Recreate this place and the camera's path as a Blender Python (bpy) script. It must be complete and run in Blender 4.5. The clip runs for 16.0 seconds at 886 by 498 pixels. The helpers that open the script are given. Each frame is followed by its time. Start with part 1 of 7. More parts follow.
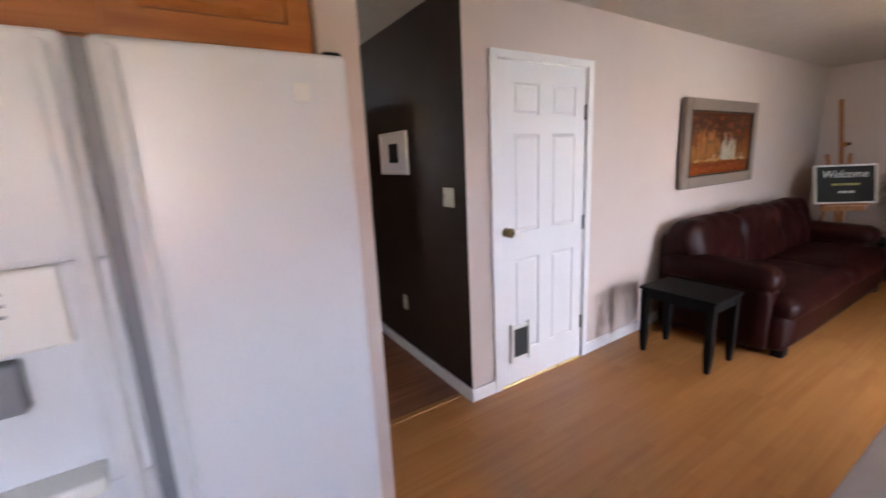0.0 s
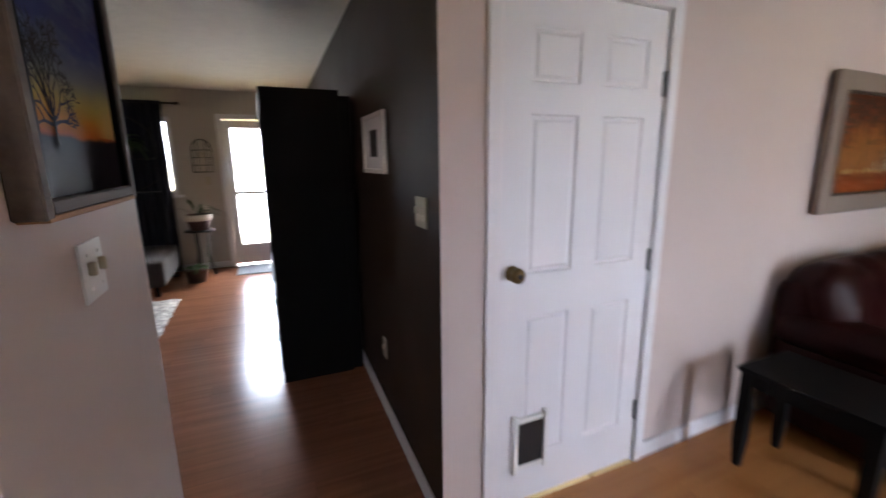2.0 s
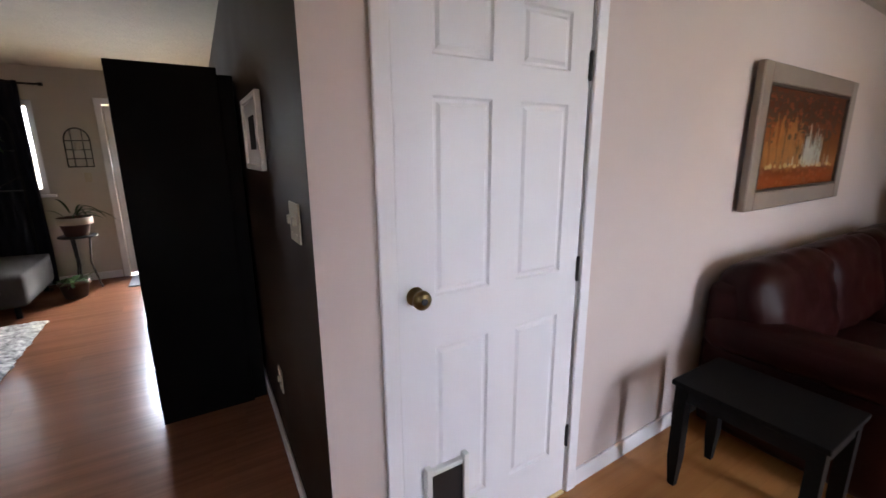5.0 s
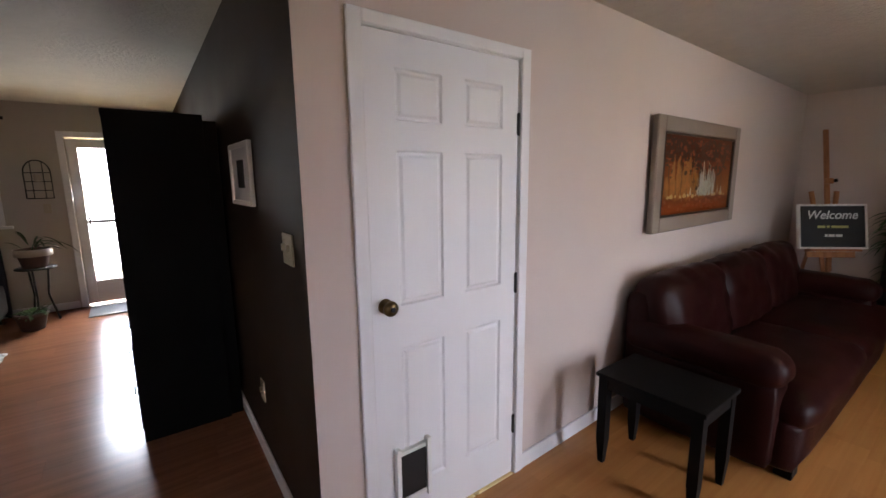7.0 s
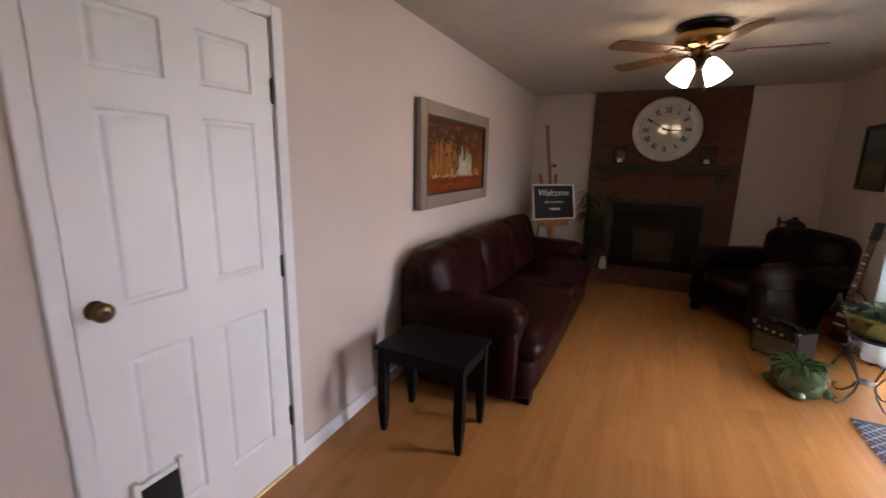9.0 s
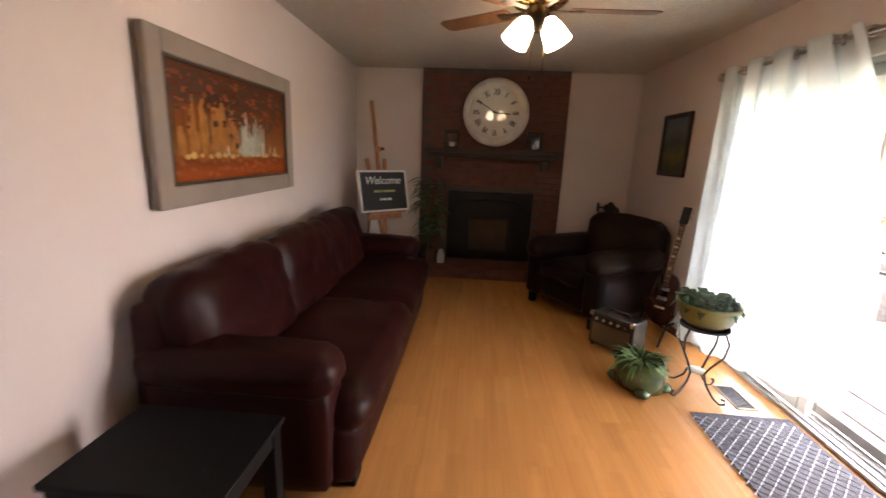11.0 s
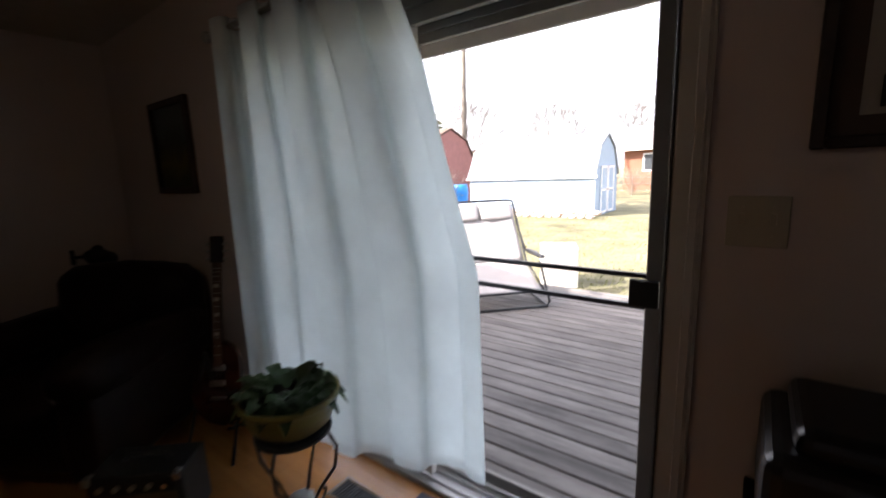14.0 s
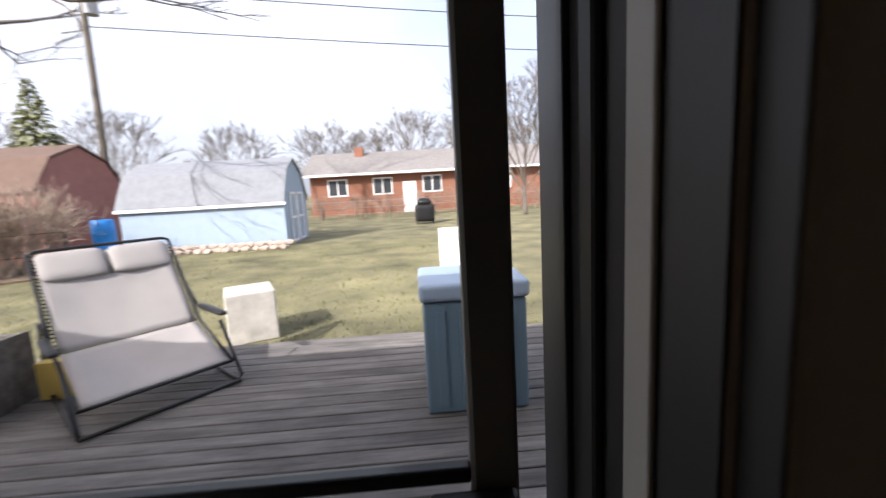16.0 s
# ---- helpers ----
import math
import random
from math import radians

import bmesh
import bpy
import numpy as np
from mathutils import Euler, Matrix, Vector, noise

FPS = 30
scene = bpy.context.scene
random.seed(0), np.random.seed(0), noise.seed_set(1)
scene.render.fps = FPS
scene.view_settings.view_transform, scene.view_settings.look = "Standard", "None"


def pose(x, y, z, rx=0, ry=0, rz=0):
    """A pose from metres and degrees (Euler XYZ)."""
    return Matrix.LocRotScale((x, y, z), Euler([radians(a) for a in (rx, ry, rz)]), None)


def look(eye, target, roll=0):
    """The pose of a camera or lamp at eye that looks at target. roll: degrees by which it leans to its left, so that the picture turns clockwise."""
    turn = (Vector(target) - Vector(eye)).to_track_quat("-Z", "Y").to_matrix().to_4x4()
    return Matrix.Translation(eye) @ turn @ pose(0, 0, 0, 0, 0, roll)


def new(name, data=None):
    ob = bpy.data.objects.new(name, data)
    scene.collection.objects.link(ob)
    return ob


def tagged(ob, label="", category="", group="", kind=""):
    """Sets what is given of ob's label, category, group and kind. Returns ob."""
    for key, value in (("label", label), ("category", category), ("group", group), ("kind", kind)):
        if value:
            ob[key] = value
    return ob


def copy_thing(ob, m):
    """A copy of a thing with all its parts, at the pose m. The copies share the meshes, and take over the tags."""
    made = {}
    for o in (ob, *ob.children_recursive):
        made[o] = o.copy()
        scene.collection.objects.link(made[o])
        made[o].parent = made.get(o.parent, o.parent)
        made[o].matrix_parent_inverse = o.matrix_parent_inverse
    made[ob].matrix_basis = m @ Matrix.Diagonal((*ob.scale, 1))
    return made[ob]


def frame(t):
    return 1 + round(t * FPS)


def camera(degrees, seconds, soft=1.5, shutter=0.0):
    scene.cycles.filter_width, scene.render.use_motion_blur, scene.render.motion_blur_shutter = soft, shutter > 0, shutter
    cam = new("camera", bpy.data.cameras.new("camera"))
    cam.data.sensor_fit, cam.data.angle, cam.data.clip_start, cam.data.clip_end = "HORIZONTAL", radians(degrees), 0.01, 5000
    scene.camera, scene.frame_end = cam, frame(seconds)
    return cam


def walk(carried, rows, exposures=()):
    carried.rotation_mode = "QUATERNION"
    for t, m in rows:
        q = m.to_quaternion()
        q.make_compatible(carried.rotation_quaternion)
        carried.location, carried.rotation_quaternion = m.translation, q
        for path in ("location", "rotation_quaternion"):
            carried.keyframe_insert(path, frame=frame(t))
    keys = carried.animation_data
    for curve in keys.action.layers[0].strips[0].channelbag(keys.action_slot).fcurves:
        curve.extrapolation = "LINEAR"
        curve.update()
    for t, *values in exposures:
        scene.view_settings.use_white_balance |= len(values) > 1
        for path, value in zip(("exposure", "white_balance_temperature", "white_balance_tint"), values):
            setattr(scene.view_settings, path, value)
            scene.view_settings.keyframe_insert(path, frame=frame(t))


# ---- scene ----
cam = camera(93.0, 16.0, 1.5, 0.4)
PATH = [
    (0, (-0.114, -0.084, 1.507), (0.941, 1.563, 1.086), -2.6),
    (0.5, (0.153, -0.07, 1.494), (1.469, 1.381, 1.087), -1.0),
    (1, (0.403, 0.025, 1.476), (1.803, 1.391, 1.055), 1.0),
    (1.5, (0.592, 0.284, 1.459), (1.78, 1.828, 1.01), -2.3),
    (2, (0.744, 0.531, 1.47), (1.514, 2.33, 1.056), -0.6),
    (2.5, (0.89, 0.725, 1.493), (1.027, 2.681, 1.098), 0.5),
    (3, (0.912, 0.849, 1.486), (0.871, 2.818, 1.133), -0.2),
    (3.5, (0.932, 0.882, 1.504), (0.756, 2.85, 1.189), -0.1),
    (4, (1.012, 0.845, 1.496), (1.013, 2.819, 1.175), 0.4),
    (4.5, (1.061, 0.797, 1.481), (1.755, 2.633, 1.093), 0.6),
    (5, (1.033, 0.768, 1.47), (2.047, 2.434, 1.025), -0.4),
    (7.5, (0.828, 0.443, 1.535), (2.112, 1.949, 1.242), -0.2),
    (8, (0.835, 0.452, 1.521), (2.339, 1.73, 1.197), 0.6),
    (8.5, (0.862, 0.446, 1.514), (2.526, 1.497, 1.16), 0.9),
    (9, (0.977, 0.414, 1.502), (2.741, 1.263, 1.089), 1.2),
    (11.5, (2.086, 0.509, 1.432), (4.023, 0.233, 1.017), 0.9),
    (12, (2.331, 0.476, 1.42), (4.156, -0.252, 1.049), -0.5),
    (12.5, (2.551, 0.347, 1.415), (4.323, -0.518, 1.082), 1.4),
    (13, (2.751, 0.22, 1.401), (4.403, -0.845, 1.032), 1.5),
    (13.5, (2.929, 0.095, 1.394), (4.332, -1.275, 1.0), -1.8),
    (14, (3.077, -0.192, 1.38), (4.265, -1.762, 1.026), -2.1),
    (14.5, (3.232, -0.483, 1.454), (4.174, -2.241, 1.313), 0.6),
    (15, (3.355, -0.584, 1.415), (3.677, -2.528, 1.075), -1.6),
    (15.5, (3.371, -0.971, 1.364), (3.604, -2.939, 1.095), -3.1),
    (16, (3.379, -1.217, 1.321), (3.272, -3.193, 1.029), -3.2),
]

# ---- exposure, world, sun ----
EXPOSURES = [(0.0, 6.0, 6050, 17), (1.0, 5.7, 6000, 17), (2.0, 5.5, 5950, 16), (2.5, 5.0, 6150, 16), (3.5, 5.1, 6250, 16), (4.0, 5.2, 6200, 16), (4.5, 5.5, 6100, 16), (5.0, 5.6, 6050, 16),
             (7.5, 5.3, 6350, 18), (9.0, 5.35, 6550, 20), (11.5, 6.0, 7200, 20), (12.0, 5.5, 6950, 20), (12.5, 4.35, 6700, 18), (13.0, 3.6, 6500, 16), (13.5, 3.1, 6400, 16), (14.0, 2.8, 6300, 16),
             (14.5, 2.45, 6150, 16), (15.0, 1.8, 6050, 16), (15.5, 1.6, 6100, 16), (16.0, 1.4, 6100, 14)]
walk(cam, [(t, look(eye, target, roll)) for t, eye, target, roll in PATH], EXPOSURES)

world = bpy.data.worlds.new("world")
scene.world = world
world.use_nodes = True
wn = world.node_tree
sky = wn.nodes.new("ShaderNodeTexSky")
sky.sky_type, sky.sun_disc = "NISHITA", False
SUN_EL, SUN_AZ = radians(35), radians(40)
# the sun stands over the house, on the +y side, a little towards +x
SUN_DIR = Vector((math.sin(SUN_AZ) * math.cos(SUN_EL), math.cos(SUN_AZ) * math.cos(SUN_EL), math.sin(SUN_EL)))
sky.sun_elevation, sky.sun_rotation = SUN_EL, SUN_AZ
sky.dust_density, sky.air_density, sky.ozone_density = 8.0, 0.8, 0.6
# a thin veil of high cloud over the blue
veil_noise = wn.nodes.new("ShaderNodeTexNoise")
veil_noise.inputs["Scale"].default_value, veil_noise.inputs["Detail"].default_value = 1.6, 5
veil_range = wn.nodes.new("ShaderNodeMapRange")
veil_range.inputs["From Min"].default_value, veil_range.inputs["From Max"].default_value = 0.3, 0.65
veil_range.inputs["To Min"].default_value, veil_range.inputs["To Max"].default_value = 0.35, 0.95
veil = wn.nodes.new("ShaderNodeMix")
veil.data_type = "RGBA"
veil.inputs[7].default_value = (3.2, 3.27, 3.45, 1)
wn.links.new(veil_noise.outputs["Fac"], veil_range.inputs["Value"])
wn.links.new(veil_range.outputs[0], veil.inputs[0])
wn.links.new(sky.outputs[0], veil.inputs[6])
wn.links.new(veil.outputs[2], wn.nodes["Background"].inputs[0])
wn.nodes["Background"].inputs[1].default_value = 0.15

sun = new("sun", bpy.data.lights.new("sun", "SUN"))
sun.data.energy, sun.data.angle, sun.data.color = 2.8, radians(0.6), (1.0, 0.94, 0.85)
sun.matrix_world = look(SUN_DIR * 50, (0, 0, 0))


def area(name, place, target, sx, sy, watts, colour):
    ob = new(name, bpy.data.lights.new(name, "AREA"))
    ob.data.shape, ob.data.size, ob.data.size_y = "RECTANGLE", sx, sy
    ob.data.energy, ob.data.color = watts, colour
    ob.matrix_world = look(place, target)
    return ob


def bulb(name, place, watts, colour, radius=0.04):
    ob = new(name, bpy.data.lights.new(name, "POINT"))
    ob.data.energy, ob.data.color, ob.data.shadow_soft_size = watts, colour, radius
    ob.location = place
    return ob


DAY = (0.86, 0.93, 1.0)
area("patio_door_daylight", (3.78, -1.66, 1.0), (3.9, 1.0, 0.35), 0.72, 1.8, 0.45, DAY).data.spread = radians(105)
area("curtained_door_daylight", (4.62, -1.66, 1.0), (4.62, 1.0, 0.6), 0.9, 1.8, 0.16, DAY).data.spread = radians(115)
area("kitchen_window_daylight", (-0.4, -1.42, 1.55), (0.6, 1.5, 1.1), 1.0, 0.7, 0.02, DAY)
area("living_window_daylight", (-1.05, 7.22, 1.55), (-0.8, 4.0, 0.6), 1.5, 1.0, 0.12, DAY).data.spread = radians(120)
area("front_door_daylight", (0.62, 7.24, 1.2), (0.62, 4.0, 0.3), 0.6, 1.6, 0.68, DAY).data.spread = radians(110)
WARM = (1.0, 0.72, 0.42)
bulb("fan_bulb_light", (4.415, 0.285, 2.10), 0.056, WARM)
bulb("fan_bulb_light", (4.415, 0.115, 2.10), 0.056, WARM)


# ---- materials ----
def nodes_of(name):
    m = bpy.data.materials.new(name)
    m.use_nodes = True
    t = m.node_tree
    return m, t, t.nodes["Principled BSDF"]


def ramp(t, pairs):
    r = t.nodes.new("ShaderNodeValToRGB")
    el = r.color_ramp.elements
    while len(el) < len(pairs):
        el.new(0.5)
    for e, (p, c) in zip(el, pairs):
        e.position, e.color = p, (*c, 1)
    return r


def tint(c, k):
    return tuple(min(1.0, v * k) for v in c)


def coords(t, scale=(1, 1, 1), spread=0.0):
    tc = t.nodes.new("ShaderNodeTexCoord")
    mp = t.nodes.new("ShaderNodeMapping")
    mp.inputs["Scale"].default_value = scale
    t.links.new(tc.outputs["Object"], mp.inputs["Vector"])
    if spread:
        info = t.nodes.new("ShaderNodeObjectInfo")
        mul = t.nodes.new("ShaderNodeVectorMath")
        mul.operation = "SCALE"
        mul.inputs[0].default_value = (spread, spread * 0.7, spread * 1.3)
        t.links.new(info.outputs["Random"], mul.inputs["Scale"])
        t.links.new(mul.outputs[0], mp.inputs["Location"])
    return mp


def noisy(t, vec, scale, detail=4, rough=0.55):
    n = t.nodes.new("ShaderNodeTexNoise")
    n.inputs["Scale"].default_value, n.inputs["Detail"].default_value, n.inputs["Roughness"].default_value = scale, detail, rough
    t.links.new(vec.outputs[0], n.inputs["Vector"])
    return n


def bumped(t, p, source, strength, distance=0.004):
    b = t.nodes.new("ShaderNodeBump")
    b.inputs["Strength"].default_value, b.inputs["Distance"].default_value = strength, distance
    t.links.new(source, b.inputs["Height"])
    t.links.new(b.outputs[0], p.inputs["Normal"])


def mat(name, col, rough=0.5, metal=0.0, var=0.12, scale=4.0, bump=0.15, bscale=90.0, rvar=0.08, stretch=(1, 1, 1), spread=0.0, coat=0.0, dist=0.003, spec=0.5):
    """A surface of one colour with soft stains, changing gloss and fine relief."""
    m, t, p = nodes_of(name)
    mp = coords(t, stretch, spread)
    big = noisy(t, mp, scale)
    r = ramp(t, [(0.25, tint(col, 1 - var)), (0.75, tint(col, 1 + var))])
    t.links.new(big.outputs["Fac"], r.inputs[0])
    t.links.new(r.outputs[0], p.inputs["Base Color"])
    p.inputs["Metallic"].default_value, p.inputs["Specular IOR Level"].default_value = metal, spec
    fine = noisy(t, mp, bscale, 3)
    rr = t.nodes.new("ShaderNodeMapRange")
    rr.inputs["To Min"].default_value, rr.inputs["To Max"].default_value = max(0.02, rough - rvar), min(1, rough + rvar)
    t.links.new(big.outputs["Fac"], rr.inputs["Value"])
    t.links.new(rr.outputs[0], p.inputs["Roughness"])
    p.inputs["Coat Weight"].default_value = coat
    if bump:
        bumped(t, p, fine.outputs["Fac"], bump, dist)
    return m


def strip_shade(t, info, board_shade, width, length, amount):
    """A value near 1 for each printed strip of a laminate board."""
    def math_node(op, a, b):
        n = t.nodes.new("ShaderNodeMath")
        n.operation = op
        for k, q in enumerate((a, b)):
            if isinstance(q, (int, float)):
                n.inputs[k].default_value = q
            elif q is not None:
                t.links.new(q, n.inputs[k])
        return n.outputs[0]
    tc = t.nodes.new("ShaderNodeTexCoord")
    sep = t.nodes.new("ShaderNodeSeparateXYZ")
    t.links.new(tc.outputs["Object"], sep.inputs[0])
    row = math_node("FLOOR", math_node("ADD", math_node("DIVIDE", sep.outputs[1], width), 0.5), None)
    shift = math_node("MULTIPLY", math_node("ADD", row, info.outputs["Random"]), 0.37)
    col = math_node("FLOOR", math_node("ADD", math_node("DIVIDE", sep.outputs[0], length), shift), None)
    cell = t.nodes.new("ShaderNodeCombineXYZ")
    t.links.new(row, cell.inputs[0])
    t.links.new(col, cell.inputs[1])
    t.links.new(math_node("MULTIPLY", info.outputs["Random"], 91.0), cell.inputs[2])
    wn_ = t.nodes.new("ShaderNodeTexWhiteNoise")
    t.links.new(cell.outputs[0], wn_.inputs["Vector"])
    shade = math_node("ADD", math_node("MULTIPLY", wn_.outputs["Value"], amount), 1 - amount / 2)
    return math_node("MULTIPLY", shade, board_shade.outputs[0])


def wood(name, dark, light, rough=0.4, along="x", grain=14.0, var=0.25, spread=7.0, bump=0.12, coat=0.0, k=0.06, detail=6, gloss=0.04, strips=(), stain=0.0):
    """Boards: grain drawn out along the board, each board of its own shade."""
    m, t, p = nodes_of(name)
    st = {"x": (k, 1, 1), "y": (1, k, 1), "z": (1, 1, k)}[along]
    mp = coords(t, st, spread)
    g = noisy(t, mp, grain, detail, 0.62)
    g2 = noisy(t, mp, grain * 5, 3)
    r = ramp(t, [(0.3, dark), (0.5, tuple((a + b) / 2 for a, b in zip(dark, light))), (0.72, light)])
    mixf = t.nodes.new("ShaderNodeMath")
    mixf.operation = "MULTIPLY_ADD"
    mixf.inputs[1].default_value, mixf.inputs[2].default_value = 0.25, -0.12
    t.links.new(g2.outputs["Fac"], mixf.inputs[0])
    add = t.nodes.new("ShaderNodeMath")
    t.links.new(g.outputs["Fac"], add.inputs[0])
    t.links.new(mixf.outputs[0], add.inputs[1])
    t.links.new(add.outputs[0], r.inputs[0])
    info = t.nodes.new("ShaderNodeObjectInfo")
    hsv = t.nodes.new("ShaderNodeHueSaturation")
    vr = t.nodes.new("ShaderNodeMapRange")
    vr.inputs["To Min"].default_value, vr.inputs["To Max"].default_value = 1 - var / 2, 1 + var / 2
    t.links.new(info.outputs["Random"], vr.inputs["Value"])
    t.links.new(vr.outputs[0], hsv.inputs["Value"])
    t.links.new(r.outputs[0], hsv.inputs["Color"])
    if strips:
        # each board carries printed strips of their own shade, of this width and length
        t.links.new(strip_shade(t, info, vr, *strips), hsv.inputs["Value"])
    if stain:
        big = noisy(t, coords(t, (0.6, 2.2, 1), spread), 2.4, 6, 0.7)
        worn = ramp(t, [(0.32, (1 - stain,) * 3), (0.68, (1 + stain * 0.7,) * 3)])
        mul = t.nodes.new("ShaderNodeMix")
        mul.data_type, mul.blend_type = "RGBA", "MULTIPLY"
        mul.inputs[0].default_value = 1.0
        t.links.new(big.outputs["Fac"], worn.inputs[0])
        t.links.new(r.outputs[0], mul.inputs[6])
        t.links.new(worn.outputs[0], mul.inputs[7])
        t.links.new(mul.outputs[2], hsv.inputs["Color"])
    t.links.new(hsv.outputs[0], p.inputs["Base Color"])
    rr = t.nodes.new("ShaderNodeMapRange")
    rr.inputs["To Min"].default_value, rr.inputs["To Max"].default_value = rough - gloss, rough + gloss
    t.links.new(g.outputs["Fac"], rr.inputs["Value"])
    t.links.new(rr.outputs[0], p.inputs["Roughness"])
    p.inputs["Coat Weight"].default_value = coat
    bumped(t, p, g.outputs["Fac"], bump, 0.002)
    return m


def glow(name, col, strength):
    m, t, p = nodes_of(name)
    p.inputs["Base Color"].default_value = (0.9, 0.88, 0.8, 1)
    p.inputs["Emission Color"].default_value = (*col, 1)
    p.inputs["Emission Strength"].default_value = strength
    return m


def sheer(name, col, through_part, clear=0.0, scale=500.0):
    """Cloth that lets light through."""
    m, t, p = nodes_of(name)
    mp = coords(t)
    weave = noisy(t, mp, 6, 3)
    r = ramp(t, [(0.3, tint(col, 0.94)), (0.7, tint(col, 1.03))])
    t.links.new(weave.outputs["Fac"], r.inputs[0])
    t.links.new(r.outputs[0], p.inputs["Base Color"])
    p.inputs["Roughness"].default_value = 0.9
    tr = t.nodes.new("ShaderNodeBsdfTranslucent")
    t.links.new(r.outputs[0], tr.inputs["Color"])
    mx = t.nodes.new("ShaderNodeMixShader")
    mx.inputs[0].default_value = through_part
    t.links.new(p.outputs[0], mx.inputs[1])
    t.links.new(tr.outputs[0], mx.inputs[2])
    out = t.nodes["Material Output"]
    last = mx
    if clear:
        tp = t.nodes.new("ShaderNodeBsdfTransparent")
        m2 = t.nodes.new("ShaderNodeMixShader")
        m2.inputs[0].default_value = clear
        t.links.new(mx.outputs[0], m2.inputs[1])
        t.links.new(tp.outputs[0], m2.inputs[2])
        last = m2
    t.links.new(last.outputs[0], out.inputs["Surface"])
    return m


def glass(name, rough=0.0):
    m, t, p = nodes_of(name)
    p.inputs["Base Color"].default_value = (0.95, 0.97, 0.97, 1)
    p.inputs["Roughness"].default_value = rough
    p.inputs["Transmission Weight"].default_value = 1.0
    p.inputs["IOR"].default_value = 1.05
    return m


def banded(name, axis, pairs, lo, hi, rough=0.5, noise_amount=0.1, nscale=6.0):
    """Paint laid in bands along one axis between lo and hi, with ragged edges: for pictures."""
    m, t, p = nodes_of(name)
    tc = t.nodes.new("ShaderNodeTexCoord")
    sep = t.nodes.new("ShaderNodeSeparateXYZ")
    t.links.new(tc.outputs["Object"], sep.inputs[0])
    n = t.nodes.new("ShaderNodeTexNoise")
    n.inputs["Scale"].default_value, n.inputs["Detail"].default_value = nscale, 5
    t.links.new(tc.outputs["Object"], n.inputs["Vector"])
    mr = t.nodes.new("ShaderNodeMapRange")
    mr.inputs["From Min"].default_value, mr.inputs["From Max"].default_value = lo, hi
    t.links.new(sep.outputs[axis], mr.inputs["Value"])
    ma = t.nodes.new("ShaderNodeMath")
    ma.operation = "MULTIPLY_ADD"
    ma.inputs[1].default_value = noise_amount
    t.links.new(n.outputs["Fac"], ma.inputs[0])
    t.links.new(mr.outputs[0], ma.inputs[2])
    r = ramp(t, pairs)
    t.links.new(ma.outputs[0], r.inputs[0])
    t.links.new(r.outputs[0], p.inputs["Base Color"])
    p.inputs["Roughness"].default_value, p.inputs["Specular IOR Level"].default_value = rough, 0.2
    return m


M_WALL = mat("beige wall paint", (0.60, 0.505, 0.465), 0.72, var=0.03, scale=1.5, bump=0.25, bscale=220, dist=0.002)
M_LIVWALL = mat("greige wall paint", (0.50, 0.46, 0.40), 0.75, var=0.03, scale=1.5, bump=0.25, bscale=220, dist=0.002)
M_BROWN = mat("dark brown wall paint", (0.036, 0.0205, 0.0125), 0.5, var=0.06, scale=2, bump=0.3, bscale=180, dist=0.002, spec=0.12)
M_CEIL = mat("textured ceiling paint", (0.53, 0.475, 0.41), 0.9, var=0.05, scale=9, bump=0.8, bscale=38, dist=0.012)
M_TRIM = mat("white trim paint", (0.80, 0.79, 0.80), 0.38, var=0.03, bump=0.05)
M_DOORPAINT = mat("white door paint", (0.80, 0.79, 0.81), 0.42, var=0.02, bump=0.12, bscale=160, stretch=(1, 1, 0.1))
M_OAK = wood("honey oak laminate", (0.385, 0.163, 0.047), (0.445, 0.199, 0.062), 0.27, "x", 26, 0.08, bump=0.003, k=0.03, detail=3, gloss=0.006, strips=(0.0643, 0.41, 0.10))
M_RED = wood("reddish laminate", (0.225, 0.090, 0.044), (0.305, 0.128, 0.066), 0.20, "x", 24, 0.14, bump=0.004, k=0.03, detail=3, gloss=0.006, strips=(0.0643, 0.41, 0.10))
M_GROOVE = mat("dark joint", (0.20, 0.085, 0.026), 0.6)
M_BRICK = mat("red brick", (0.125, 0.043, 0.028), 0.85, var=0.35, scale=7, bump=0.7, bscale=70, spread=9.0)
M_MORTAR = mat("grey mortar", (0.085, 0.062, 0.052), 0.95, var=0.2, scale=12, bump=0.7)
M_BLACKWOOD = mat("black-stained wood", (0.0075, 0.007, 0.007), 0.52, var=0.2, bump=0.1, stretch=(1, 0.1, 1), spec=0.08)
M_BLACKMETAL = mat("black painted metal", (0.015, 0.015, 0.016), 0.45, 0.3, bump=0.1)
M_GREYFRAME = mat("dark aluminium frame", (0.05, 0.048, 0.047), 0.5, 0.4, bump=0.05)
M_SCREENFRAME = mat("taupe aluminium screen frame", (0.17, 0.155, 0.135), 0.5, 0.1, bump=0.05)
M_HEADER = mat("grey weathered door track", (0.15, 0.145, 0.13), 0.6, 0.2, var=0.25, bump=0.15)
M_LIGHTFRAME = mat("almond vinyl frame", (0.55, 0.52, 0.47), 0.5, var=0.05, bump=0.05)
M_LEATHER = mat("oxblood leather", (0.019, 0.0042, 0.0036), 0.38, var=0.3, scale=5, bump=0.4, bscale=130, rvar=0.12, spec=0.10)
M_DARKLEATHER = mat("dark brown leather", (0.010, 0.0045, 0.004), 0.45, var=0.3, scale=5, bump=0.35, bscale=130, rvar=0.1, spec=0.14)
M_FRIDGE = mat("white enamelled steel", (0.70, 0.71, 0.745), 0.3, var=0.004, bump=0.10, bscale=240, rvar=0.005)
